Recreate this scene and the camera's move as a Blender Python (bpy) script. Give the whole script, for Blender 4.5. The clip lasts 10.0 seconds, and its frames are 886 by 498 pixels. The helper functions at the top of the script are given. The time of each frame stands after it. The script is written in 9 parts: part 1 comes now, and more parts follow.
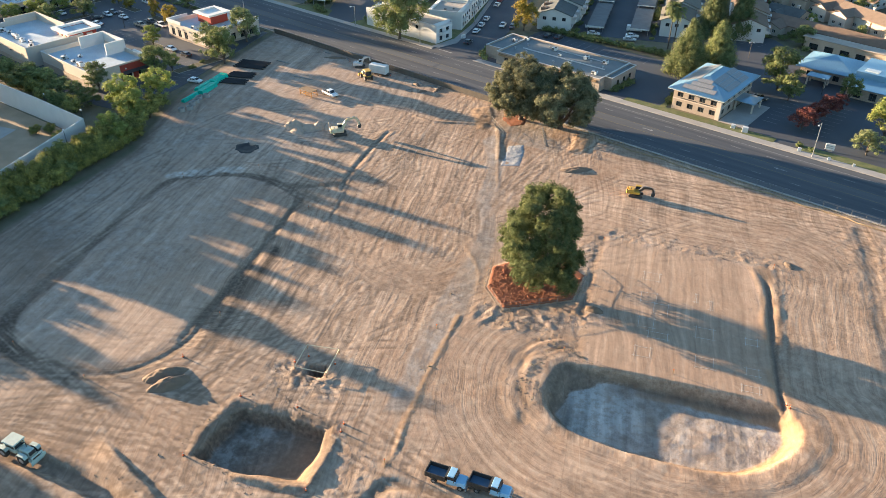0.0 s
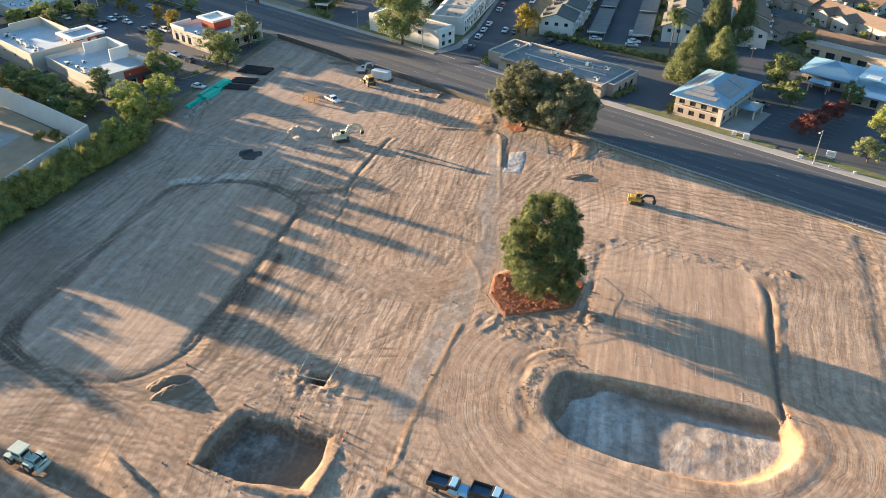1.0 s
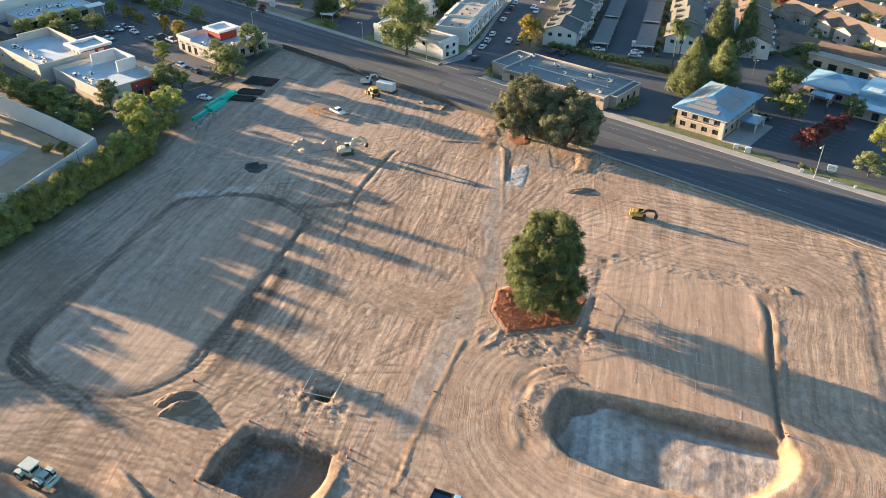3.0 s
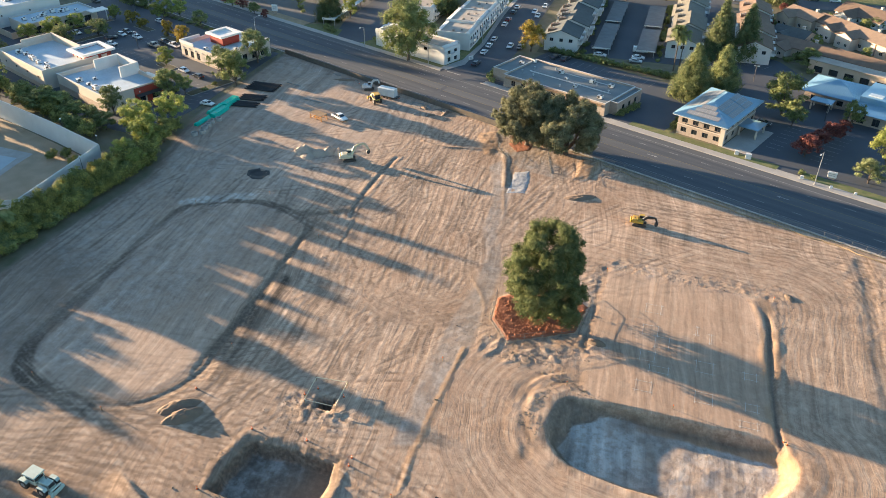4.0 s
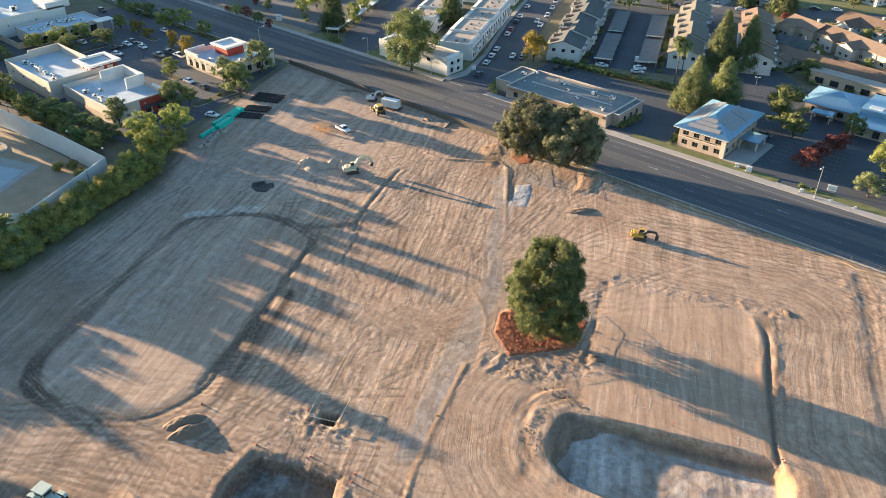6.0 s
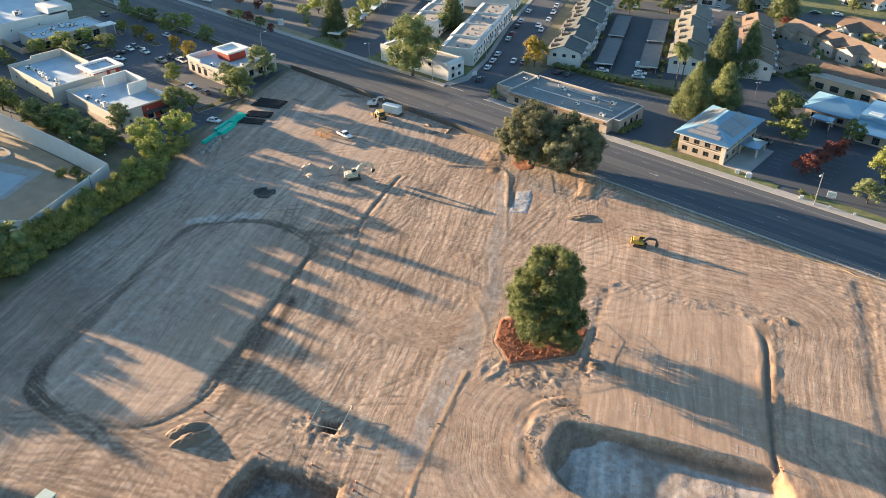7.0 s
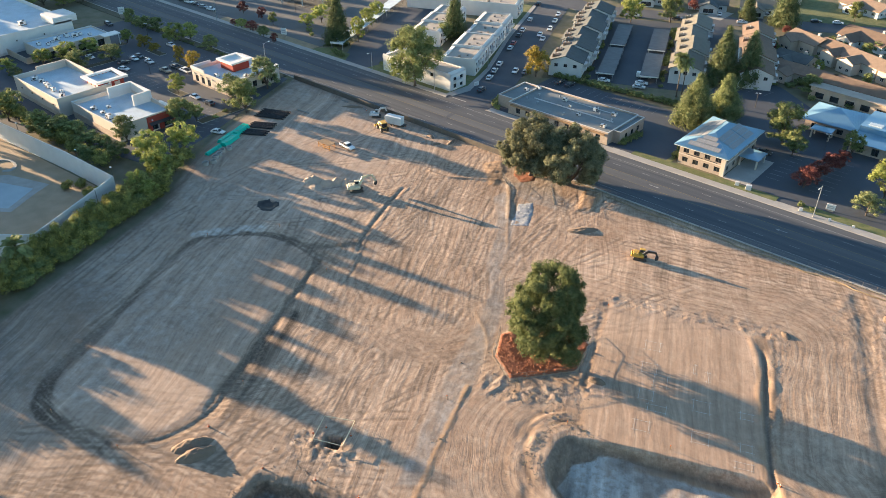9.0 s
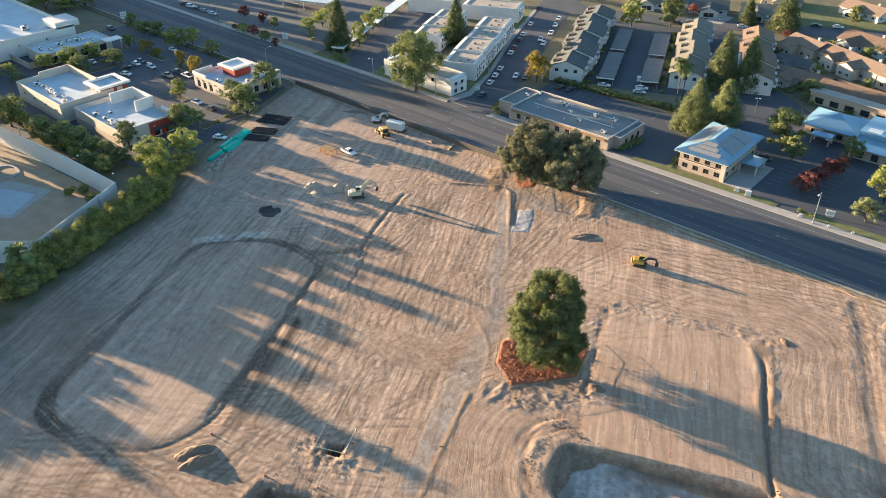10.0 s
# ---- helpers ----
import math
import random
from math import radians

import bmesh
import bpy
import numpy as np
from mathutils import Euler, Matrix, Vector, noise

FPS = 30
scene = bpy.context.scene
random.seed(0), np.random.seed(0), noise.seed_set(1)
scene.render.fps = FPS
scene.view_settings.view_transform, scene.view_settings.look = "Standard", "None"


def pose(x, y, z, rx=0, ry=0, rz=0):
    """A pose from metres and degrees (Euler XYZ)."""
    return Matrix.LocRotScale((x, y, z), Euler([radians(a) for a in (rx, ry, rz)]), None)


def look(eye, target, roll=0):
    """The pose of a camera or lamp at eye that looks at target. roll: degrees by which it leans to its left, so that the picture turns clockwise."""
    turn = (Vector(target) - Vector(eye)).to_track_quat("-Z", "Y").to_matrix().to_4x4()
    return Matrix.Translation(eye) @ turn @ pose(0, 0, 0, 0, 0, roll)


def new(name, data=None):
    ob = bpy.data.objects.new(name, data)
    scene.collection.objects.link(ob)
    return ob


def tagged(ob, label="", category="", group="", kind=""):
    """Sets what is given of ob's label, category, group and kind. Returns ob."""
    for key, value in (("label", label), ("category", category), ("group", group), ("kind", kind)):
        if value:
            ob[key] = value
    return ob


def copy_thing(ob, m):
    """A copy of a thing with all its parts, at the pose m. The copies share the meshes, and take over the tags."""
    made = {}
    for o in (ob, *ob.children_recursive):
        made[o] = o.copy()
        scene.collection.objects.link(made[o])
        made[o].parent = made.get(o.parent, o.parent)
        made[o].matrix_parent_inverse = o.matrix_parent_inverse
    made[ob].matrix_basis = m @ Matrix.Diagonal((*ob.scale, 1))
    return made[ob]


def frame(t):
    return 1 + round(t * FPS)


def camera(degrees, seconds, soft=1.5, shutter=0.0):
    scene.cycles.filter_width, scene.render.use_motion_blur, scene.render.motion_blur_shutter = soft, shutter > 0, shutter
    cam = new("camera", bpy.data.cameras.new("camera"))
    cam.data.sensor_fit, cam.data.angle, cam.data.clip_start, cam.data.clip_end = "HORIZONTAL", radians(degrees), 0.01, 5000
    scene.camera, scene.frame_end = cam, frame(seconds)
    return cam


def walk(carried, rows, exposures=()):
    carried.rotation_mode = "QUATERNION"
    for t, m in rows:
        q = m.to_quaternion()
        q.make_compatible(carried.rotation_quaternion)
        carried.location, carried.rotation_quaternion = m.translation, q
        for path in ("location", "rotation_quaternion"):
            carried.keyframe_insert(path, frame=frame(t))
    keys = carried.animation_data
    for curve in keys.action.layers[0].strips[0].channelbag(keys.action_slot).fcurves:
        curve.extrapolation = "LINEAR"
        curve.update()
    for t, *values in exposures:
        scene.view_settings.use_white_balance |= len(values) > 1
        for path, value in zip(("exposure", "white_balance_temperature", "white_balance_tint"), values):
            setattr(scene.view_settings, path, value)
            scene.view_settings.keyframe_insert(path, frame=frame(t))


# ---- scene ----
cam = camera(60.0, 10.0, soft=0.55)
# x runs along the main road, y across it; seconds, eye, target, roll
PATH = [
    (0, (-0.154, -0.007, 86.254), (-53.482, 64.095, 31.053), 0.38),
    (0.5, (-0.177, 0.037, 87.116), (-53.624, 64.055, 31.934), 0.37),
    (1, (-0.193, 0.086, 87.979), (-53.757, 64.023, 32.816), 0.36),
    (1.5, (-0.203, 0.140, 88.842), (-53.880, 63.998, 33.699), 0.34),
    (2, (-0.208, 0.197, 89.706), (-53.995, 63.980, 34.582), 0.33),
    (2.5, (-0.208, 0.257, 90.570), (-54.102, 63.967, 35.467), 0.32),
    (4, (-0.188, 0.451, 93.163), (-54.382, 63.958, 38.121), 0.26),
    (4.5, (-0.176, 0.517, 94.027), (-54.464, 63.962, 39.005), 0.24),
    (5, (-0.163, 0.584, 94.890), (-54.542, 63.970, 39.889), 0.22),
    (5.5, (-0.149, 0.650, 95.752), (-54.616, 63.979, 40.772), 0.20),
    (7, (-0.112, 0.839, 98.330), (-54.822, 64.015, 43.415), 0.13),
    (7.5, (-0.103, 0.898, 99.186), (-54.888, 64.028, 44.293), 0.10),
    (8, (-0.097, 0.952, 100.041), (-54.953, 64.040, 45.170), 0.07),
    (8.5, (-0.094, 1.003, 100.893), (-55.019, 64.050, 46.044), 0.04),
    (9, (-0.096, 1.049, 101.743), (-55.085, 64.059, 46.916), 0.01),
    (9.5, (-0.102, 1.089, 102.590), (-55.154, 64.065, 47.787), -0.02),
    (10, (-0.114, 1.124, 103.435), (-55.224, 64.067, 48.654), -0.05),
]
walk(cam, [(t, look(eye, target, roll)) for t, eye, target, roll in PATH], exposures=[(0.0, 2.475, 6400, 5.0)])

# ---- light ----
SUN_AZ, SUN_EL = 190.5, 7.0  # degrees: where the sun stands, from +x towards +y, and above the horizon
sun_dir = Vector((math.cos(radians(SUN_AZ)) * math.cos(radians(SUN_EL)), math.sin(radians(SUN_AZ)) * math.cos(radians(SUN_EL)), math.sin(radians(SUN_EL))))
world = bpy.data.worlds.new("sky")
scene.world = world
world.use_nodes = True
wn = world.node_tree
sky = wn.nodes.new("ShaderNodeTexSky")
sky.sky_type, sky.sun_disc = "NISHITA", False
sky.sun_elevation, sky.sun_rotation = radians(SUN_EL), math.atan2(sun_dir.x, sun_dir.y)
sky.air_density, sky.dust_density, sky.ozone_density = 1.0, 0.6, 2.4
wn.nodes["Background"].inputs["Strength"].default_value = 0.085
wn.links.new(sky.outputs["Color"], wn.nodes["Background"].inputs["Color"])
sun = new("sun", bpy.data.lights.new("sun", "SUN"))
sun.data.energy, sun.data.angle, sun.data.color = 5.0, radians(0.5), (1.0, 0.71, 0.46)
sun.matrix_world = look(sun_dir * 300, (0, 0, 0))

# ---- materials ----
def mat(name, c1, c2=None, scale=0.5, fine=8.0, rough=0.85, metal=0.0, bump=0.15, vary=0.0, mix=0.5, coat=0.0, stretch=None):
    """A surface of two tones in large patches and fine grain; vary: how far single pieces differ."""
    m = bpy.data.materials.new(name)
    m.use_nodes = True
    nt = m.node_tree
    N, L = nt.nodes.new, nt.links.new
    b = nt.nodes["Principled BSDF"]
    b.inputs["Roughness"].default_value, b.inputs["Metallic"].default_value = rough, metal
    b.inputs["Coat Weight"].default_value = coat
    c2 = c2 or tuple(v * 0.78 for v in c1)
    geo = N("ShaderNodeNewGeometry")
    n1, n2 = N("ShaderNodeTexNoise"), N("ShaderNodeTexNoise")
    n1.inputs["Scale"].default_value, n1.inputs["Detail"].default_value = scale, 5
    n2.inputs["Scale"].default_value, n2.inputs["Detail"].default_value = fine, 3
    vec = geo.outputs["Position"]
    if stretch:
        mp = N("ShaderNodeMapping")
        mp.inputs["Scale"].default_value = stretch
        L(vec, mp.inputs["Vector"])
        L(mp.outputs["Vector"], n1.inputs["Vector"])
    else:
        L(vec, n1.inputs["Vector"])
    L(vec, n2.inputs["Vector"])
    add = N("ShaderNodeMath")
    add.operation = "MULTIPLY_ADD"
    add.inputs[1].default_value, add.inputs[2].default_value = 0.45, 0.0
    L(n2.outputs["Fac"], add.inputs[0])
    s = N("ShaderNodeMath")
    s.operation = "MULTIPLY_ADD"
    s.inputs[1].default_value = 0.8
    L(n1.outputs["Fac"], s.inputs[0])
    L(add.outputs[0], s.inputs[2])
    ramp = N("ShaderNodeMapRange")
    ramp.inputs["From Min"].default_value, ramp.inputs["From Max"].default_value = 0.4 + (0.5 - mix) * 0.3, 0.85 + (0.5 - mix) * 0.3
    L(s.outputs[0], ramp.inputs["Value"])
    cm = N("ShaderNodeMix")
    cm.data_type = "RGBA"
    cm.inputs["A"].default_value, cm.inputs["B"].default_value = (*c1, 1), (*c2, 1)
    L(ramp.outputs["Result"], cm.inputs["Factor"])
    out = cm.outputs["Result"]
    if vary:
        oi, hsv, mr = N("ShaderNodeObjectInfo"), N("ShaderNodeHueSaturation"), N("ShaderNodeMapRange")
        mr.inputs["To Min"].default_value, mr.inputs["To Max"].default_value = 1 - vary, 1 + vary
        L(oi.outputs["Random"], mr.inputs["Value"])
        L(mr.outputs["Result"], hsv.inputs["Value"])
        L(out, hsv.inputs["Color"])
        out = hsv.outputs["Color"]
    L(out, b.inputs["Base Color"])
    if bump:
        bp = N("ShaderNodeBump")
        bp.inputs["Strength"].default_value, bp.inputs["Distance"].default_value = bump, 0.08
        L(n2.outputs["Fac"], bp.inputs["Height"])
        L(bp.outputs["Normal"], b.inputs["Normal"])
    return m


def leaf_mat(name, c1, c2, c3, gloss=0.45):
    """Foliage: three greens by clump, and a little light through the leaves."""
    m = bpy.data.materials.new(name)
    m.use_nodes = True
    nt = m.node_tree
    N, L = nt.nodes.new, nt.links.new
    b = nt.nodes["Principled BSDF"]
    b.inputs["Roughness"].default_value = gloss + 0.3
    b.inputs["Specular IOR Level"].default_value = 0.12
    geo, oi = N("ShaderNodeNewGeometry"), N("ShaderNodeObjectInfo")
    n1 = N("ShaderNodeTexNoise")
    n1.inputs["Scale"].default_value, n1.inputs["Detail"].default_value = 0.55, 3
    L(geo.outputs["Position"], n1.inputs["Vector"])
    a = N("ShaderNodeMath")
    a.operation = "MULTIPLY_ADD"
    a.inputs[1].default_value = 0.42
    L(geo.outputs["Random Per Island"], a.inputs[0])
    L(n1.outputs["Fac"], a.inputs[2])
    r = N("ShaderNodeValToRGB")
    r.color_ramp.elements[0].position, r.color_ramp.elements[0].color = 0.36, (*c1, 1)
    r.color_ramp.elements[1].position, r.color_ramp.elements[1].color = 1.0, (*c3, 1)
    e = r.color_ramp.elements.new(0.68)
    e.color = (*c2, 1)
    L(a.outputs[0], r.inputs["Fac"])
    hsv, mr = N("ShaderNodeHueSaturation"), N("ShaderNodeMapRange")
    mr.inputs["To Min"].default_value, mr.inputs["To Max"].default_value = 0.8, 1.2
    L(oi.outputs["Random"], mr.inputs["Value"])
    L(mr.outputs["Result"], hsv.inputs["Value"])
    L(r.outputs["Color"], hsv.inputs["Color"])
    L(hsv.outputs["Color"], b.inputs["Base Color"])
    t, ad = N("ShaderNodeBsdfTranslucent"), N("ShaderNodeMixShader")
    ad.inputs["Fac"].default_value = 0.30
    L(hsv.outputs["Color"], t.inputs["Color"])
    L(b.outputs[0], ad.inputs[1])
    L(t.outputs[0], ad.inputs[2])
    L(ad.outputs[0], nt.nodes["Material Output"].inputs["Surface"])
    return m


def paint_mat(name, rough=0.3, metal=0.0):
    """Vehicle paint in the object's own colour, dusty."""
    m = bpy.data.materials.new(name)
    m.use_nodes = True
    nt = m.node_tree
    N, L = nt.nodes.new, nt.links.new
    b = nt.nodes["Principled BSDF"]
    b.inputs["Roughness"].default_value, b.inputs["Coat Weight"].default_value = rough, 0.5
    oi, n1, cm, geo = N("ShaderNodeObjectInfo"), N("ShaderNodeTexNoise"), N("ShaderNodeMix"), N("ShaderNodeNewGeometry")
    n1.inputs["Scale"].default_value = 1.5
    L(geo.outputs["Position"], n1.inputs["Vector"])
    cm.data_type = "RGBA"
    cm.inputs["B"].default_value = (0.22, 0.17, 0.12, 1)
    mr = N("ShaderNodeMapRange")
    mr.inputs["From Min"].default_value, mr.inputs["From Max"].default_value, mr.inputs["To Max"].default_value = 0.45, 0.9, 0.25
    L(n1.outputs["Fac"], mr.inputs["Value"])
    L(mr.outputs["Result"], cm.inputs["Factor"])
    L(oi.outputs["Color"], cm.inputs["A"])
    L(cm.outputs["Result"], b.inputs["Base Color"])
    return m


def glass_mat():
    m = bpy.data.materials.new("window_glass")
    m.use_nodes = True
    b = m.node_tree.nodes["Principled BSDF"]
    b.inputs["Base Color"].default_value = (0.05, 0.06, 0.07, 1)
    b.inputs["Roughness"].default_value, b.inputs["IOR"].default_value = 0.06, 1.5
    b.inputs["Transmission Weight"].default_value = 0.35
    return m


M = {
    "asphalt": mat("asphalt", (0.050, 0.056, 0.068), (0.088, 0.092, 0.102), 0.12, 6, 0.85, bump=0.1),
    "asphalt_road": mat("asphalt_road", (0.036, 0.044, 0.057), (0.080, 0.087, 0.098), 0.5, 5, 0.85, bump=0.08, stretch=(0.035, 1.1, 1)),
    "asphalt_lane": mat("asphalt_lane", (0.056, 0.064, 0.076), (0.108, 0.112, 0.118), 0.4, 5, 0.88, bump=0.08, stretch=(0.04, 0.8, 1)),
    "asphalt_new": mat("asphalt_new", (0.046, 0.054, 0.068), (0.066, 0.074, 0.088), 0.1, 6, 0.8, bump=0.08),
    "asphalt_old": mat("asphalt_old", (0.082, 0.087, 0.093), (0.118, 0.118, 0.117), 0.1, 6, 0.9, bump=0.1),
    "paint_line": mat("paint_line", (0.36, 0.36, 0.35), (0.15, 0.15, 0.15), 1.2, 9, 0.8, bump=0),
    "paint_yellow": mat("paint_yellow", (0.24, 0.18, 0.07), (0.11, 0.10, 0.07), 1.2, 9, 0.8, bump=0),
    "concrete": mat("concrete", (0.42, 0.39, 0.35), (0.30, 0.28, 0.25), 0.4, 5, 0.9),
    "concrete_pale": mat("concrete_pale", (0.37, 0.35, 0.32), (0.29, 0.275, 0.255), 0.4, 5, 0.9),
    "grass": mat("grass", (0.070, 0.105, 0.032), (0.175, 0.165, 0.070), 0.5, 9, 0.95, bump=0.5),
    "grass_dry": mat("grass_dry", (0.34, 0.25, 0.15), (0.20, 0.16, 0.10), 0.25, 3, 0.95, bump=0.4),
    "bark_mulch": mat("bark_mulch", (0.36, 0.128, 0.060), (0.15, 0.056, 0.030), 4.5, 14, 0.95, bump=0.8),
    "planting": mat("planting", (0.10, 0.085, 0.05), (0.055, 0.055, 0.03), 0.5, 5, 0.95, bump=0.4),
    "stucco_cream": mat("stucco_cream", (0.56, 0.49, 0.41), (0.48, 0.42, 0.36), 0.3, 10, 0.92),
    "stucco_tan": mat("stucco_tan", (0.52, 0.42, 0.32), (0.44, 0.35, 0.27), 0.3, 10, 0.92),
    "stucco_white": mat("stucco_white", (0.63, 0.62, 0.60), (0.54, 0.53, 0.51), 0.3, 10, 0.92),
    "stucco_grey": mat("stucco_grey", (0.58, 0.57, 0.55), (0.50, 0.49, 0.47), 0.3, 10, 0.92),
    "stucco_red": mat("stucco_red", (0.36, 0.055, 0.035), (0.28, 0.045, 0.03), 0.3, 10, 0.9),
    "stone_tan": mat("stone_tan", (0.40, 0.33, 0.27), (0.30, 0.245, 0.20), 1.5, 8, 0.9, bump=0.4),
    "roof_white": mat("roof_white", (0.47, 0.56, 0.62), (0.36, 0.43, 0.48), 0.25, 2, 0.75, bump=0.05),
    "roof_grey": mat("roof_grey", (0.19, 0.215, 0.22), (0.145, 0.16, 0.163), 0.25, 3, 0.9, bump=0.05),
    "roof_gravel": mat("roof_gravel", (0.42, 0.37, 0.31), (0.33, 0.29, 0.25), 0.35, 9, 0.95, bump=0.3),
    "shingle_dark": mat("shingle_dark", (0.095, 0.105, 0.105), (0.065, 0.07, 0.07), 0.6, 9, 0.9, bump=0.3, vary=0.12),
    "shingle_olive": mat("shingle_olive", (0.18, 0.165, 0.13), (0.125, 0.115, 0.095), 0.6, 9, 0.9, bump=0.3, vary=0.12),
    "shingle_brown": mat("shingle_brown", (0.20, 0.135, 0.095), (0.14, 0.095, 0.07), 0.6, 9, 0.9, bump=0.3, vary=0.15),
    "shingle_tan": mat("shingle_tan", (0.24, 0.172, 0.125), (0.18, 0.128, 0.095), 0.6, 9, 0.9, bump=0.3, vary=0.1),
    "metal_blue": mat("metal_blue", (0.165, 0.30, 0.41), (0.195, 0.335, 0.44), 0.4, 6, 0.28, 0.2, bump=0.03, coat=1.0),
    "metal_grey": mat("metal_grey", (0.42, 0.43, 0.44), (0.32, 0.33, 0.34), 0.8, 6, 0.45, 0.6, bump=0.03),
    "metal_white": mat("metal_white", (0.70, 0.70, 0.68), (0.58, 0.58, 0.56), 0.8, 6, 0.5, 0.1, bump=0.03),
    "metal_dark": mat("metal_dark", (0.06, 0.06, 0.062), (0.09, 0.085, 0.08), 0.8, 6, 0.55, 0.4, bump=0.05),
    "galvanised": mat("galvanised", (0.45, 0.46, 0.46), (0.36, 0.37, 0.37), 1.5, 9, 0.4, 0.7, bump=0.03),
    "solar": mat("solar", (0.20, 0.21, 0.225), (0.25, 0.25, 0.25), 0.5, 4, 0.38, 0.0, bump=0),
    "wood": mat("wood", (0.30, 0.20, 0.11), (0.22, 0.14, 0.08), 0.8, 9, 0.85, bump=0.2),
    "wood_fence": mat("wood_fence", (0.24, 0.17, 0.11), (0.17, 0.12, 0.08), 0.8, 9, 0.9, bump=0.2),
    "wood_grey": mat("wood_grey", (0.28, 0.25, 0.22), (0.20, 0.18, 0.16), 0.8, 9, 0.9, bump=0.2),
    "screen": mat("screen", (0.125, 0.105, 0.085), (0.085, 0.072, 0.06), 0.8, 9, 0.9, bump=0.1),
    "carport_roof": mat("carport_roof", (0.17, 0.175, 0.175), (0.12, 0.123, 0.122), 0.5, 6, 0.85, bump=0.05),
    "trim_white": mat("trim_white", (0.72, 0.71, 0.68), (0.62, 0.61, 0.58), 0.8, 9, 0.6, bump=0),
    "bark": mat("bark", (0.13, 0.10, 0.075), (0.075, 0.058, 0.045), 1.5, 8, 0.95, bump=0.6),
    "tyre": mat("tyre", (0.022, 0.021, 0.02), (0.05, 0.043, 0.036), 1.5, 9, 0.85, bump=0.1),
    "rim": mat("rim", (0.40, 0.40, 0.40), (0.28, 0.28, 0.28), 2, 9, 0.35, 0.8, bump=0),
    "glass": glass_mat(),
    "paint": paint_mat("vehicle_paint"),
    "lamp_red": mat("lamp_red", (0.35, 0.02, 0.015), None, 2, 9, 0.25, bump=0),
    "lamp_clear": mat("lamp_clear", (0.70, 0.70, 0.68), None, 2, 9, 0.2, bump=0),
    "machine_yellow": mat("machine_yellow", (0.62, 0.36, 0.04), (0.45, 0.27, 0.06), 1.5, 6, 0.5, bump=0.05),
    "machine_cream": mat("machine_cream", (0.66, 0.58, 0.39), (0.52, 0.45, 0.31), 1.5, 6, 0.5, bump=0.05),
    "machine_green": mat("machine_green", (0.42, 0.52, 0.47), (0.33, 0.39, 0.35), 1.5, 6, 0.5, bump=0.05),
    "machine_white": mat("machine_white", (0.62, 0.64, 0.64), (0.48, 0.48, 0.46), 1.5, 6, 0.5, bump=0.05),
    "machine_black": mat("machine_black", (0.035, 0.034, 0.034), (0.07, 0.06, 0.05), 1.5, 6, 0.55, bump=0.05),
    "truck_blue": mat("truck_blue", (0.30, 0.53, 0.72), (0.26, 0.46, 0.63), 1.5, 6, 0.35, bump=0.02),
    "steel_orange": mat("steel_orange", (0.55, 0.25, 0.05), (0.40, 0.19, 0.06), 1.5, 6, 0.6, bump=0.05),
    "plastic_green": mat("plastic_green", (0.0, 0.52, 0.37), (0.01, 0.44, 0.32), 1.5, 6, 0.4, bump=0.02),
    "plastic_orange": mat("plastic_orange", (0.75, 0.14, 0.03), (0.6, 0.12, 0.03), 1.5, 6, 0.5, bump=0.02),
    "plastic_black": mat("plastic_black", (0.010, 0.010, 0.012), (0.018, 0.018, 0.019), 0.8, 6, 0.7, bump=0.1),
    "fence_steel": mat("fence_steel", (0.17, 0.17, 0.165), (0.12, 0.115, 0.11), 1.5, 9, 0.7, 0.2, bump=0),
    "chalk": mat("chalk", (0.62, 0.58, 0.52), (0.36, 0.28, 0.21), 1.2, 9, 0.95, bump=0),
    "aggregate": mat("aggregate", (0.45, 0.35, 0.27), (0.33, 0.26, 0.20), 0.8, 7, 0.95, bump=0.5),
    "yard_soil": mat("yard_soil", (0.42, 0.305, 0.205), (0.28, 0.215, 0.135), 0.25, 4, 0.95, bump=0.4),
    "gravel_blue": mat("gravel_blue", (0.40, 0.40, 0.40), (0.19, 0.20, 0.215), 0.9, 4, 0.95, bump=0.8),
    "soil_heap": mat("soil_heap", (0.225, 0.158, 0.11), (0.155, 0.11, 0.078), 0.9, 6, 0.95, bump=0.6),
    "court": mat("court", (0.40, 0.46, 0.48), (0.34, 0.39, 0.41), 0.4, 6, 0.85, bump=0.02),
    "truck_bed": mat("truck_bed", (0.05, 0.12, 0.21), (0.08, 0.14, 0.21), 0.8, 5, 0.5, bump=0.05),
    "tarp_blue": mat("tarp_blue", (0.04, 0.30, 0.55), (0.05, 0.24, 0.45), 0.8, 6, 0.5, bump=0.05),
    "leaf_oak": leaf_mat("leaf_oak", (0.044, 0.062, 0.026), (0.105, 0.126, 0.050), (0.170, 0.184, 0.080)),
    "leaf_g": leaf_mat("leaf_green", (0.092, 0.125, 0.052), (0.185, 0.218, 0.086), (0.300, 0.312, 0.130)),
    "leaf_b": leaf_mat("leaf_bright", (0.130, 0.175, 0.050), (0.255, 0.290, 0.082), (0.370, 0.380, 0.125)),
    "leaf_o": leaf_mat("leaf_olive", (0.107, 0.137, 0.063), (0.194, 0.225, 0.103), (0.288, 0.310, 0.155)),
    "leaf_y": leaf_mat("leaf_yellow", (0.16, 0.135, 0.030), (0.30, 0.235, 0.050), (0.42, 0.32, 0.075)),
    "leaf_r": leaf_mat("leaf_red", (0.075, 0.030, 0.030), (0.170, 0.062, 0.055), (0.34, 0.135, 0.105)),
    "leaf_c": leaf_mat("leaf_conifer", (0.052, 0.082, 0.038), (0.112, 0.142, 0.064), (0.194, 0.200, 0.096)),
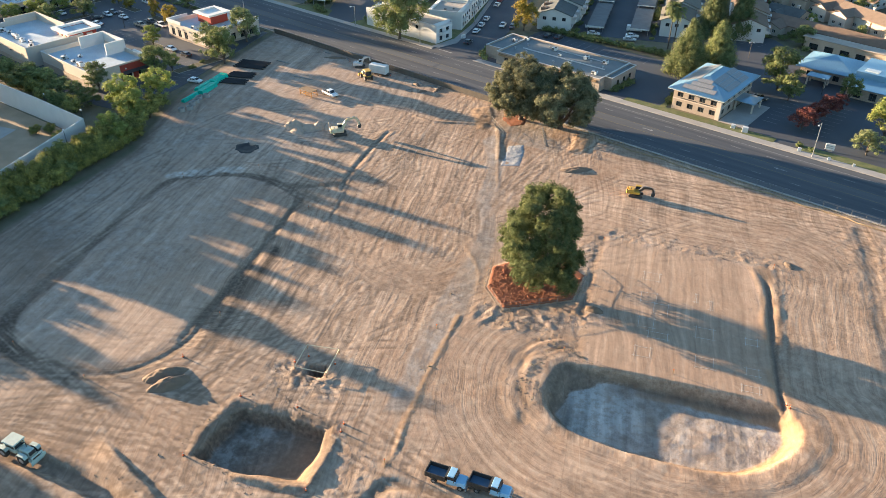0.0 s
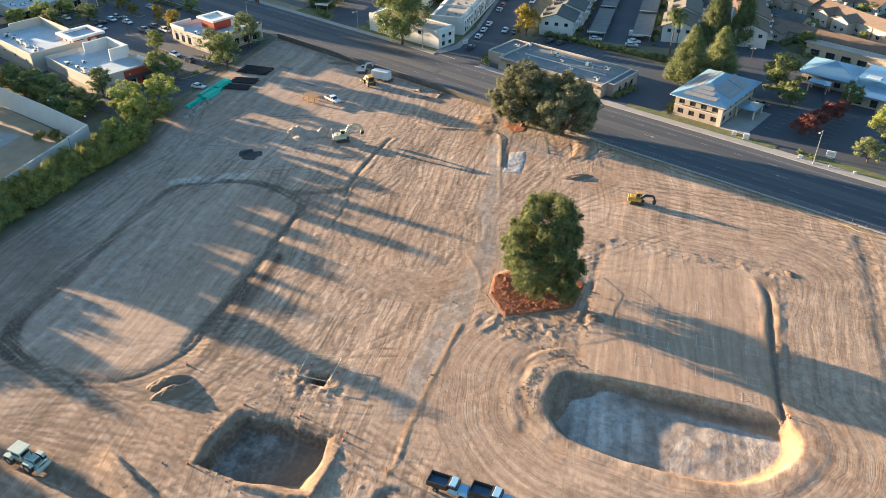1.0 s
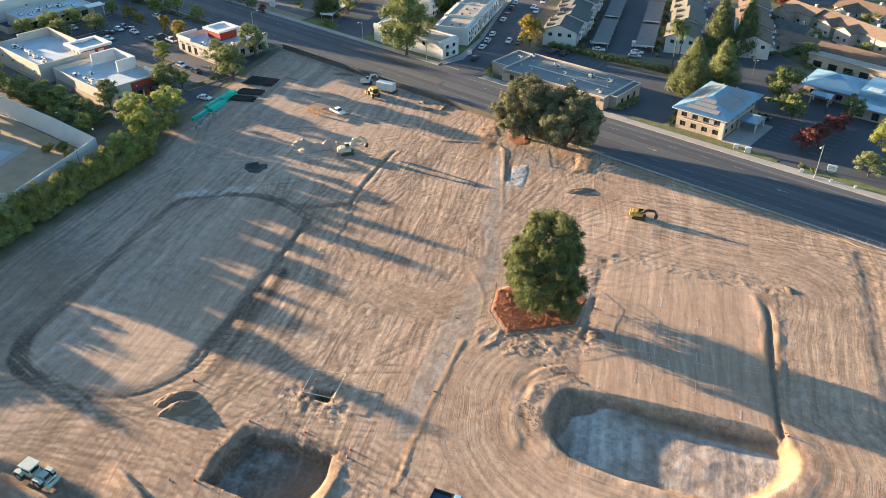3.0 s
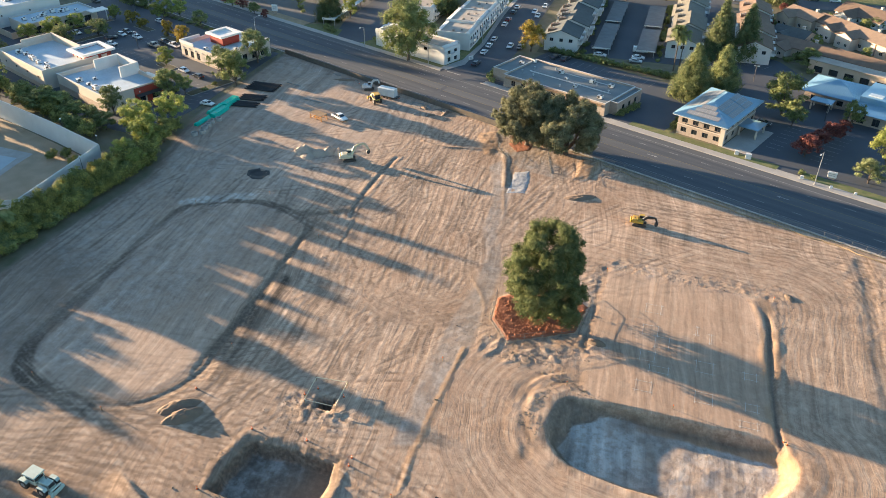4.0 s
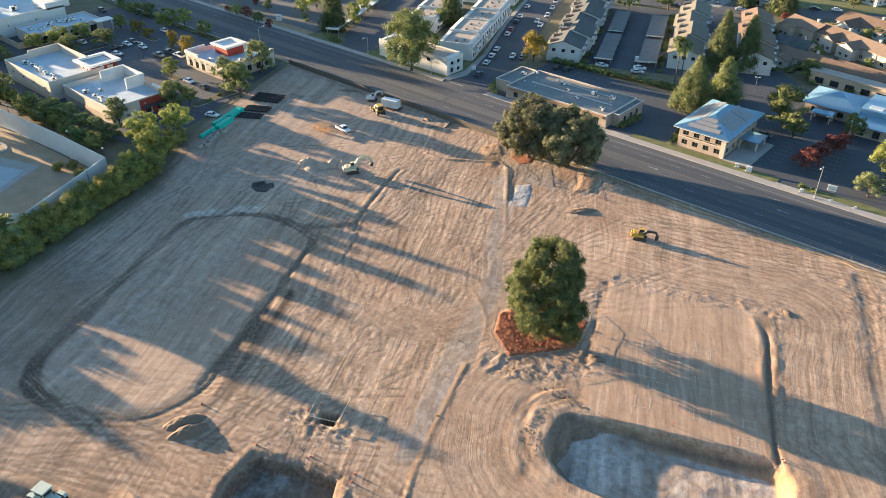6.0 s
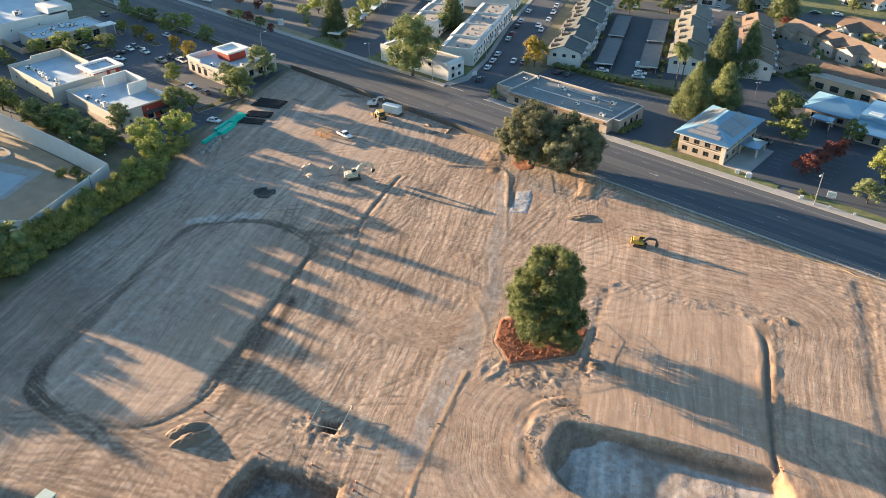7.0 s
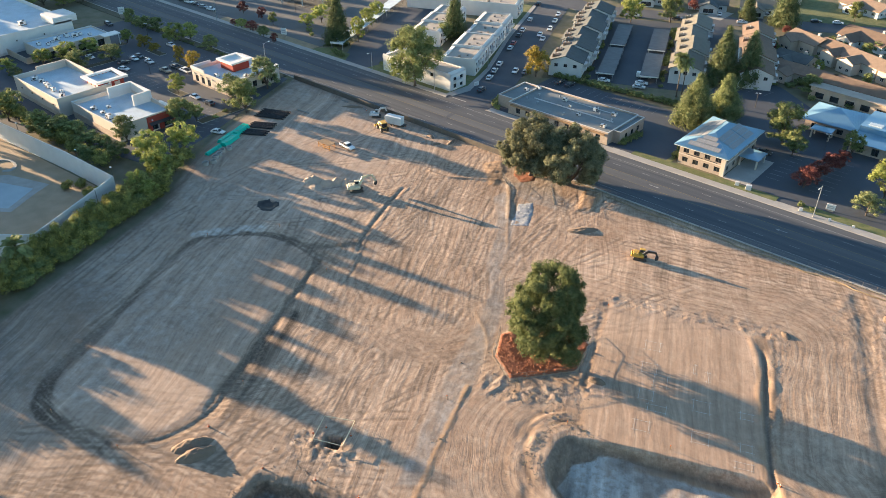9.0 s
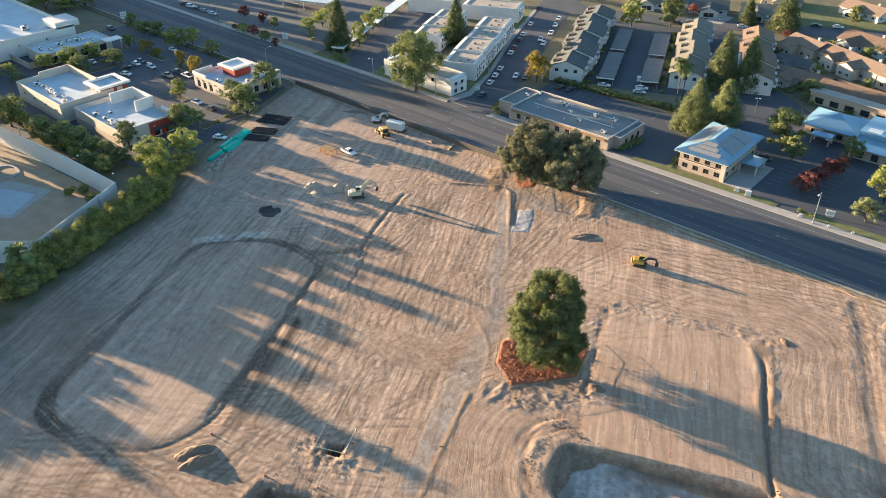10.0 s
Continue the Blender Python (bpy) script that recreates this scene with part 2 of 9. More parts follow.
    "leaf_oak_pale": leaf_mat("leaf_oak_pale", (0.085, 0.095, 0.056), (0.185, 0.190, 0.110), (0.275, 0.270, 0.160)),
    "leaf_h": leaf_mat("leaf_hedge", (0.095, 0.112, 0.040), (0.230, 0.232, 0.074), (0.420, 0.375, 0.110)),
    "leaf_p": leaf_mat("leaf_pine", (0.085, 0.118, 0.050), (0.175, 0.205, 0.085), (0.285, 0.300, 0.135)),
}


# ---- geometry helpers ----
class Geo:
    """Gathers vertices and faces of one mesh."""

    def __init__(self):
        self.v, self.f = [], []

    def add(self, verts, faces):
        k = len(self.v)
        self.v += [tuple(p) for p in verts]
        self.f += [tuple(i + k for i in q) for q in faces]
        return self

    def box(self, x0, y0, z0, x1, y1, z1, c=0.0, taper=0.0, m=None):
        """A box with chamfered upright and top edges (c) and a drawn-in top (taper)."""
        if c <= 0:
            t = taper
            vs = [(x0, y0, z0), (x1, y0, z0), (x1, y1, z0), (x0, y1, z0), (x0 + t, y0 + t, z1), (x1 - t, y0 + t, z1), (x1 - t, y1 - t, z1), (x0 + t, y1 - t, z1)]
            fs = [(3, 2, 1, 0), (4, 5, 6, 7), (0, 1, 5, 4), (1, 2, 6, 5), (2, 3, 7, 6), (3, 0, 4, 7)]
        else:
            def ring(i, z):
                a, b, e, d = x0 + i, y0 + i, x1 - i, y1 - i
                return [(a + c, b, z), (e - c, b, z), (e, b + c, z), (e, d - c, z), (e - c, d, z), (a + c, d, z), (a, d - c, z), (a, b + c, z)]
            vs = ring(0, z0) + ring(taper, z1 - c) + ring(taper + c * 0.7, z1)
            fs = [tuple(range(7, -1, -1)), tuple(range(16, 24))]
            fs += [(r + i, r + (i + 1) % 8, r + 8 + (i + 1) % 8, r + 8 + i) for r in (0, 8) for i in range(8)]
        if m is not None:
            vs = [m @ Vector(p) for p in vs]
        return self.add(vs, fs)

    def prism(self, profile, y0, y1, m=None):
        """A side profile of (x, z) points drawn out from y0 to y1."""
        n = len(profile)
        vs = [(x, y0, z) for x, z in profile] + [(x, y1, z) for x, z in profile]
        fs = [tuple(range(n)), tuple(range(2 * n - 1, n - 1, -1))] + [(i, i + n, (i + 1) % n + n, (i + 1) % n) for i in range(n)]
        if m is not None:
            vs = [m @ Vector(p) for p in vs]
        return self.add(vs, fs)

    def tube(self, pts, radii, sides=8, caps=True):
        pts = [Vector(p) for p in pts]
        vs, fs = [], []
        for i, p in enumerate(pts):
            d = (pts[min(i + 1, len(pts) - 1)] - pts[max(i - 1, 0)]).normalized()
            a = d.orthogonal().normalized() if abs(d.z) < 0.95 else (Vector((1, 0, 0)) - d * d.x).normalized()
            b = d.cross(a)
            r = radii[i] if isinstance(radii, (list, tuple)) else radii
            vs += [p + (a * math.cos(k * math.tau / sides) + b * math.sin(k * math.tau / sides)) * r for k in range(sides)]
        for i in range(len(pts) - 1):
            fs += [(i * sides + k, i * sides + (k + 1) % sides, (i + 1) * sides + (k + 1) % sides, (i + 1) * sides + k) for k in range(sides)]
        if caps:
            fs += [tuple(range(sides - 1, -1, -1)), tuple(range((len(pts) - 1) * sides, len(pts) * sides))]
        return self.add(vs, fs)

    def wheel(self, x, y, z, r, w, sides=14):
        """A disc on the y axis with rounded shoulders."""
        return self.tube([(x, y - w / 2, z), (x, y - w / 2 + 0.05, z), (x, y + w / 2 - 0.05, z), (x, y + w / 2, z)], [r * 0.9, r, r, r * 0.9], sides)


def mesh(name, geo, material, smooth=False):
    me = bpy.data.meshes.new(name)
    me.from_pydata(geo.v, [], geo.f)
    me.materials.append(material)
    if smooth:
        me.polygons.foreach_set("use_smooth", [True] * len(me.polygons))
    me.update()
    return me


def copy_at(ob, m):
    """A copy of a thing at exactly the pose and scale of m."""
    return copy_thing(ob, m @ Matrix.Diagonal((1 / ob.scale.x, 1 / ob.scale.y, 1 / ob.scale.z, 1)))


def part(name, geo, material, parent=None, label="", smooth=False, at=None, color=None):
    ob = new(name, mesh(name, geo, material, smooth))
    if parent is not None:
        ob.parent = parent
    if at is not None:
        ob.matrix_basis = at
    if label:
        ob["label"] = label
    if color:
        ob.color = (*color, 1)
    return ob


def thing(name, label, category, x=0, y=0, z=0, rz=0, group=""):
    ob = new(name)
    ob.empty_display_size = 0.5
    ob.matrix_basis = pose(x, y, z, 0, 0, rz)
    return tagged(ob, label, category, group)


def setting(name, geo, material, label, category):
    return tagged(part(name, geo, material), label, category, kind="structure")


def slab(name, x0, y0, x1, y1, top, material, label, category, depth=0.25):
    return setting(name, Geo().box(x0, y0, top - depth, x1, y1, top), material, label, category)


def poly_slab(name, pts, top, material, label, category, depth=0.25):
    n = len(pts)
    g = Geo().add([(x, y, top) for x, y in pts] + [(x, y, top - depth) for x, y in pts],
                  [tuple(range(n)), tuple(range(2 * n - 1, n - 1, -1))] + [(i, i + n, (i + 1) % n + n, (i + 1) % n) for i in range(n)])
    return setting(name, g, material, label, category)

# ---- ground: one sheet, shaped by the earthworks ----
def lattice(X, Y, size, seed):
    """Smooth value noise, -1 to 1."""
    r = np.random.RandomState(seed).uniform(-1, 1, (256, 256))
    u, v = X / size + 100, Y / size + 100
    i, j = np.floor(u).astype(int), np.floor(v).astype(int)
    a, b = u - i, v - j
    a, b = a * a * (3 - 2 * a), b * b * (3 - 2 * b)
    q = lambda di, dj: r[(i + di) % 256, (j + dj) % 256]
    return (q(0, 0) * (1 - a) + q(1, 0) * a) * (1 - b) + (q(0, 1) * (1 - a) + q(1, 1) * a) * b


def fbm(X, Y, size, seed, octaves=4):
    return sum(lattice(X, Y, size / 2 ** k, seed + k) / 2 ** k for k in range(octaves)) / 1.6


def seg_dist(X, Y, pts, closed=False):
    """Distance to a line of points."""
    d = np.full(X.shape, 1e9)
    run = list(zip(pts, pts[1:])) + ([(pts[-1], pts[0])] if closed else [])
    for (ax, ay), (bx, by) in run:
        ex, ey = bx - ax, by - ay
        t = np.clip(((X - ax) * ex + (Y - ay) * ey) / (ex * ex + ey * ey), 0, 1)
        d = np.minimum(d, np.hypot(X - ax - t * ex, Y - ay - t * ey))
    return d


def poly_dist(X, Y, pts):
    """Signed distance to a closed outline: negative inside."""
    inside = np.zeros(X.shape, bool)
    for (ax, ay), (bx, by) in zip(pts, pts[1:] + pts[:1]):
        if ay != by:
            inside ^= ((ay > Y) != (by > Y)) & (X < (bx - ax) * (Y - ay) / (by - ay) + ax)
    d = seg_dist(X, Y, pts, True)
    return np.where(inside, -d, d)


def rounded(pts, times=2):
    """Cuts the corners of a closed outline."""
    for _ in range(times):
        pts = [q for a, b in zip(pts, pts[1:] + pts[:1]) for q in ((a[0] * .75 + b[0] * .25, a[1] * .75 + b[1] * .25), (a[0] * .25 + b[0] * .75, a[1] * .25 + b[1] * .75))]
    return pts


def smooth_line(pts, times=2):
    for _ in range(times):
        pts = [pts[0]] + [q for a, b in zip(pts, pts[1:]) for q in ((a[0] * .75 + b[0] * .25, a[1] * .75 + b[1] * .25), (a[0] * .25 + b[0] * .75, a[1] * .25 + b[1] * .75))] + [pts[-1]]
    return pts


def step(a, b, v):
    t = np.clip((v - a) / (b - a), 0, 1)
    return t * t * (3 - 2 * t)


# outlines of the earthworks (metres)
PIT = [(-44.5, 88.6), (-30.0, 94.8), (-15.9, 100.6), (-11.8, 100.2), (-9.0, 96.5), (-9.6, 90.5), (-12.5, 84.0), (-17.0, 80.3), (-25.0, 77.0), (-33.0, 74.6), (-39.0, 74.0), (-44.5, 77.0), (-48.0, 83.5), (-47.2, 87.6)]
PIT_SMALL = [(-80.3, 46.2), (-72.5, 50.0), (-65.0, 52.4), (-62.6, 49.0), (-59.7, 42.2), (-62.0, 40.4), (-69.0, 37.2), (-76.4, 34.9), (-78.6, 38.5)]
PAD = [(-44.5, 88.6), (-15.9, 100.8), (-29.2, 136.4), (-60.8, 125.6), (-57.0, 116.0)]
LOOP = rounded([(-150.8, 80.9), (-147.4, 71.6), (-142.6, 61.4), (-137.1, 51.5), (-133.4, 43.2), (-131.0, 36.8), (-127.0, 31.9), (-122.6, 28.9), (-116.5, 28.9), (-109.4, 30.5), (-103.3, 33.7), (-99.8, 37.1), (-97.5, 43.5), (-98.6, 50.8), (-101.1, 54.5), (-104.4, 62.2), (-109.5, 71.8), (-115.9, 84.8), (-120.7, 94.6), (-126.5, 96.3), (-133.5, 96.0), (-140.2, 94.3), (-147.0, 87.8)], 1)
SHAFT = [(-78.2, 59.4), (-75.6, 60.8), (-74.4, 58.4), (-77.0, 57.2)]
TANK = (-151.3, 103.6)
MULCH = [(-72.0, 101.5), (-68.8, 95.6), (-62.4, 92.0), (-54.2, 102.6), (-56.5, 110.8), (-62.0, 113.0), (-69.0, 109.0)]
DITCH = smooth_line([(-130.3, 133.5), (-126.0, 121.5), (-121.5, 110.5), (-117.0, 104.0)])
BERM = smooth_line([(-67.2, 85.2), (-65.5, 80.4), (-62.7, 73.3), (-60.1, 66.7), (-58.7, 63.8), (-57.2, 59.6), (-54.4, 54.7), (-53.7, 51.9)])
CHANNEL = smooth_line([(-31.2, 134.6), (-30.0, 133.4), (-27.0, 128.3), (-24.3, 121.7), (-21.7, 115.7), (-19.3, 110.1), (-15.8, 102.9), (-13.8, 99.5)])
SPOIL_ARC = smooth_line([(-43.8, 71.6), (-46.2, 75.6), (-48.4, 81.1), (-49.4, 86.4), (-48.9, 90.0), (-46.4, 91.6)])
WET_PATCH = [(-132.0, 95.6), (-127.0, 97.6), (-123.0, 101.4), (-120.0, 106.0)]
THIN_DITCH = [(-118.8, 108.8), (-115.3, 103.5), (-111.7, 97.3), (-109.5, 91.7)]
SAND_WEST = [(-123.1, 159.8), (-120.0, 165.2), (-116.0, 161.3), (-111.6, 151.6), (-113.6, 150.6), (-119.2, 156.2)]
SAND_EAST = [(-92.8, 166.2), (-87.6, 167.2), (-84.2, 157.2), (-88.1, 155.0)]
GATEWAY = [(-111.5, 153.0), (-106.0, 160.5), (-103.5, 166.5), (-99.0, 166.5), (-97.0, 159.5), (-90.5, 157.0), (-90.0, 152.0), (-102.0, 150.0)]
WASHOUT = [(-153.0, 82.8), (-151.0, 85.8), (-148.2, 88.8), (-146.9, 91.8), (-143.0, 94.5)]
EDGE_DITCH = smooth_line([(-20.5, 163.0), (-17.0, 156.0), (-12.0, 143.0), (-7.2, 130.0), (-2.0, 118.0), (3.0, 104.0)])
BANK = smooth_line([(-106.0, 14.4), (-97.5, 18.0), (-92.9, 20.0), (-87.2, 22.2), (-80.4, 23.4), (-74.0, 23.6)])
PATH_EDGE = smooth_line([(-106.0, 154.0), (-99.0, 140.0), (-94.0, 133.0), (-87.5, 124.5), (-83.8, 119.0), (-84.0, 113.5), (-83.0, 107.0), (-79.5, 103.0), (-75.5, 101.0), (-70.5, 96.0), (-67.5, 86.0)])
LOOP_SIDE = [(-120.7, 94.6), (-115.9, 84.8), (-109.5, 71.8), (-104.4, 62.2), (-100.7, 54.0), (-98.3, 49.5)]
PAD_SIDE = [(-51.0, 100.5), (-57.0, 115.0), (-60.8, 125.0)]
HAUL = [(-108.0, 151.0), (-101.5, 146.0), (-95.0, 137.0), (-89.5, 127.0)] + [(-87.5, 121.5), (-82.5, 116.8), (-77.4, 110.1), (-73.9, 102.9), (-70.8, 96.0), (-67.7, 87.8), (-66.0, 83.2), (-62.3, 73.3), (-59.5, 65.6), (-58.7, 61.7), (-61.3, 59.3), (-64.7, 67.7), (-69.2, 76.4), (-72.8, 85.4), (-75.7, 94.0), (-77.6, 100.9), (-80.7, 107.2), (-84.6, 113.5)] + [(-91.5, 121.0), (-95.5, 130.0), (-102.0, 139.0), (-108.5, 146.0)]
RIM_TRACKS = smooth_line([(-131.5, 146.0), (-126.0, 146.0), (-121.0, 149.5), (-112.0, 155.5), (-108.0, 153.0), (-99.0, 140.0)])

CELL = 0.33
xs = np.concatenate([np.array([-3000, -1200, -700, -480, -380, -310, -260.0]), np.arange(-226, 14, CELL), np.array([16.0, 22, 40, 80, 160, 320, 700, 1400, 3000])])
ys = np.concatenate([np.array([-3000, -1200, -500, -200, -100, -50, -20, -5.0]), np.arange(4, 168.2, CELL), np.array([169.0, 172, 180, 200, 260, 340, 450, 700, 1300, 3000])])
X, Y = np.meshgrid(xs, ys)
X, Y = X.ravel(), Y.ravel()
SITE = [(-140.0, -30.0), (-152.0, 30.0), (-161.5, 54.0), (-171.0, 84.0), (-187.0, 103.0), (-196.0, 117.0), (-217.5, 167.8), (40.0, 167.8), (40.0, -30.0)]
site = step(14, 2, X) * step(1.2, -1.2, poly_dist(X, Y, SITE)) * step(-5, 12, Y)
wob = fbm(X, Y, 6, 3) * 0.7 + fbm(X, Y, 1.6, 9, 2) * 0.25
H = site * (fbm(X, Y, 45, 21) * 0.22 + fbm(X, Y, 9, 31) * 0.035)
d_pit = poly_dist(X, Y, rounded(PIT, 1))
d_small = poly_dist(X, Y, PIT_SMALL)
d_pad = poly_dist(X, Y, PAD)
d_loop = poly_dist(X, Y, LOOP)
pad = step(0.8, -0.8, d_pad)
loop_in = step(-1.0, -3.5, d_loop)
H *= 1 - 0.75 * np.maximum(pad, loop_in)
H += 0.12 * loop_in
# the great pit: steep under the pad, flatter round the other sides
steep = step(3.2, 0.6, seg_dist(X, Y, PIT[:3]))
width = (3.0 - 1.9 * steep) * (1 - 0.25 * step(-32, -38, X) + 1.35 * step(-39, -45, X) * step(78, 82, Y))
H -= 2.4 * step(0.1, 1.0, -(d_pit + wob * 0.35) / width) * (1 + 0.06 * fbm(X, Y, 3, 77))
H += 0.13 * step(2.6, 0.6, np.abs(d_pit - 1.4)) * (1 - pad) * (0.6 + 0.5 * fbm(X, Y, 3, 5))
# the small pit: a narrow bench inside the rim, then a steep wall; a long slope and a raised lip on the east
small_e = step(-66, -62.5, X - 0.5 * (Y - 45))
small_s = step(2.6, 1.0, seg_dist(X, Y, [(-77.5, 34.6), (-69.0, 37.2), (-62.0, 40.4)]))
d_cut = d_small + wob * 0.25 + 0.12 * lattice(X, Y, 1.1, 171)
small_in = (-d_cut - 0.85 * (1 - small_s) * (1 - small_e) - 0.1) / (0.85 + 2.3 * small_e)
H -= 0.28 * step(0.15, 0.5, -d_cut) * (1 - small_e) + 2.5 * step(0.0, 1.0, small_in)
H += (0.09 + 0.38 * small_e) * step(0.8, 0.15, np.abs(d_small - 0.55 + 0.3 * wob)) * np.clip(0.7 + 0.6 * fbm(X, Y, 2, 6), 0.3, 1.3)
ring = np.abs(d_loop + wob * 0.35 + 0.5 * lattice(X, Y, 17, 111)) + 0.25 + 0.3 * lattice(X, Y, 9, 113)
H -= 0.11 * step(1.2, 0.5, ring)
d_side = seg_dist(X, Y, LOOP_SIDE) + 0.3 * wob
side_w = 0.6 + 0.9 * step(84, 56, Y)
ring = ring - 0.7 * step(58, 40, Y)
H -= 0.10 * step(side_w + 0.5, side_w - 0.3, d_side)
d_haul = poly_dist(X, Y, HAUL) + 0.35 * wob
haul_strip = step(0.5, -0.5, d_haul)
d_pside = seg_dist(X, Y, PAD_SIDE) + 0.4 * wob
H -= 0.12 * step(0.8, 0.2, d_pside) * np.clip(0.6 + lattice(X, Y, 3, 151), 0, 1.2)
H += 0.04 * step(1.6, 0.4, np.abs(d_loop - 3.0 + wob)) * (0.5 + 0.6 * fbm(X, Y, 4, 15))
d_shaft = poly_dist(X, Y, SHAFT)
H -= 4.0 * step(0.15, -0.25, d_shaft)
d_tank = np.hypot(X - TANK[0], (Y - TANK[1]) * 1.15) - 2.3 + wob * 0.5
H -= 0.3 * step(0.3, -0.9, d_tank)
d_ditch = seg_dist(X, Y, DITCH) + wob * 0.3
H -= 0.13 * step(0.55, 0.15, d_ditch)
H += 0.05 * step(0.8, 0.2, np.abs(d_ditch - 1.2))
d_berm = seg_dist(X, Y, BERM) + wob * 0.35
H += 0.11 * step(0.60, 0.05, d_berm + 0.22 * lattice(X, Y, 1.3, 159)) * np.clip(0.8 + 0.5 * lattice(X, Y, 5, 123), 0.3, 1.2)
d_chan = seg_dist(X, Y, CHANNEL) + wob * 0.3
H -= 0.42 * step(0.62, 0.12, d_chan + 0.15 * lattice(X, Y, 2, 135)) * step(134, 128, Y - 0.4 * (X + 29))
d_spoil = seg_dist(X, Y, [(-27.6, 133.6), (-25.2, 128.4), (-23.2, 123.0), (-20.4, 116.0)]) + 0.5 * wob
H += 0.11 * step(0.9, 0.1, d_spoil + 0.4 * lattice(X, Y, 1.2, 161)) * np.clip(0.7 + 0.7 * lattice(X, Y, 2.0, 155), 0.1, 1.3)
H += 0.10 * step(0.8, 0.2, np.abs(d_chan - 1.4)) * np.clip(0.4 + lattice(X, Y, 4, 133), 0, 1.2)
d_edge = seg_dist(X, Y, EDGE_DITCH) + wob * 0.5
H -= 0.10 * step(1.8, 0.6, d_edge)
H += 0.04 * step(1.5, 0.3, np.abs(d_edge - 3.2)) * (0.6 + 0.5 * fbm(X, Y, 3, 44))
d_bank = seg_dist(X, Y, BANK) + wob * 0.3
H -= 0.75 * step(1.7, 0.7, d_bank)
H += 0.12 * step(0.9, 0.1, np.abs(d_bank - 2.6))
below = Y - 28.2 + 0.035 * (X + 85) + 0.5 * wob  # a ramp of soil, steep to the north
H += 0.6 * step(-4.6, -0.3, below) * step(0.45, -0.1, below) * step(-90.5, -84.2, X + 0.6 * wob) * step(-62, -76, X)
d_arc = seg_dist(X, Y, SPOIL_ARC) + wob * 0.35
arc = step(8.5, 4.0, d_pit) * step(0.0, 0.8, d_pit) * step(-41, -45, X) * (1 - pad)
H -= 0.05 * step(0.8, 0.2, d_arc) * np.clip(0.2 + 1.2 * lattice(X, Y, 4, 175), 0, 1.2)
H += arc * (0.09 * lattice(d_pit + 0.3 * wob, Y * 0.16, 0.95, 219) + 0.05 * lattice(d_pit * 1.2 + 0.5 * wob, Y * 0.5, 0.7, 221))
d_thin = seg_dist(X, Y, THIN_DITCH) + wob * 0.3
H -= 0.10 * step(0.5, 0.1, d_thin)
d_path = seg_dist(X, Y, PATH_EDGE) + wob * 0.3
H += 0.05 * step(0.6, 0.1, d_path) * np.clip(0.5 + lattice(X, Y, 9, 121), 0, 1)
d_rim = seg_dist(X, Y, RIM_TRACKS) + wob * 0.3
H += 0.20 * step(0.9, 0.1, d_rim)
d_gully = seg_dist(X, Y, smooth_line([(-50.6, 44.0), (-51.2, 46.8), (-51.6, 49.3), (-49.8, 51.0), (-47.3, 52.1), (-43.0, 53.6)])) + 0.5 * wob
H -= 0.2 * step(1.4, 0.3, d_gully)
H += 0.30 * step(0.6, -1.2, poly_dist(X, Y, SAND_EAST)) + 0.22 * step(0.6, -1.2, poly_dist(X, Y, SAND_WEST)) * (0.8 + 0.5 * lattice(X, Y, 2, 211))
# churned ground under the lone tree, round the shaft and along the pad's top
rough = step(6, 1, seg_dist(X, Y, [(-62.5, 89.6), (-55.0, 94.5), (-50.5, 101.0)]))
rough = np.maximum(rough, step(4.5, 1.5, seg_dist(X, Y, [(-79.5, 56.0), (-72.5, 57.5)])) * step(-0.2, 0.6, d_shaft))
rough = np.maximum(rough, 0.5 * step(5, 1, seg_dist(X, Y, [(-60.0, 127.0), (-44.0, 132.0), (-29.0, 139.0)])) * (1 - 0.6 * pad))
rough = np.maximum(rough, 0.5 * step(6, 1, seg_dist(X, Y, [(-61.0, 122.0), (-56.0, 113.5), (-50.0, 100.0)])) * (1 - pad))
rough = np.maximum(rough, 0.25 * step(9, 2, seg_dist(X, Y, [(-20.0, 160.0), (-10.0, 140.0)])))
rough = np.maximum(rough, 0.22 * step(7, 2, seg_dist(X, Y, [(-112.0, 90.0), (-100.0, 68.0)])))
rough = np.maximum(rough, 0.5 * step(6, 2, seg_dist(X, Y, [(-60.0, 48.0), (-50.0, 46.0)])))
rough = np.maximum(rough, 0.12 * step(2.0, 0.5, np.abs(d_small - 0.8)))
bed = step(0.5, -0.5, poly_dist(X, Y, MULCH))
rough *= 1 - bed
H += 0.15 * bed
ridge = (1 - np.abs(fbm(X + wob, Y * 1.4 + wob, 3.4, 51, 3))) ** 4
H += rough * (ridge * 0.24 - 0.08 + fbm(X, Y, 0.8, 57, 2) * 0.12)
# wheel ruts: round the pad and pit, where lorries turn, and along the haul way
d_pp = np.minimum(d_pit, d_pad)
ruts = np.maximum(step(15, 5, d_pit) * step(0.3, 2.0, d_pit) * (1 - pad), step(23, 15, d_pp) * step(0.3, 3.0, d_pp) * step(-60, -44, X - 0.35 * (Y - 130)))
r_turn = np.hypot(X + 86.5, Y - 97.8)
turn = step(17, 14, r_turn) * step(5, 8, r_turn) * step(4, -2, 0.55 * (Y - 97.8) - 0.83 * (X + 86.5)) * (1 - haul_strip)
swirl = np.where(turn > 0, r_turn, d_pp) + 1.6 * fbm(X, Y, 24, 65) + 0.6 * lattice(X, Y, 7, 67)
ruts = np.maximum(ruts, turn)
in_pits = np.maximum(step(0.5, -0.5, d_pit), step(0.5, -0.5, d_small))
haul_dir = (0.874, 0.486)
across = X * haul_dir[0] + Y * haul_dir[1]
along = Y * haul_dir[0] - X * haul_dir[1]
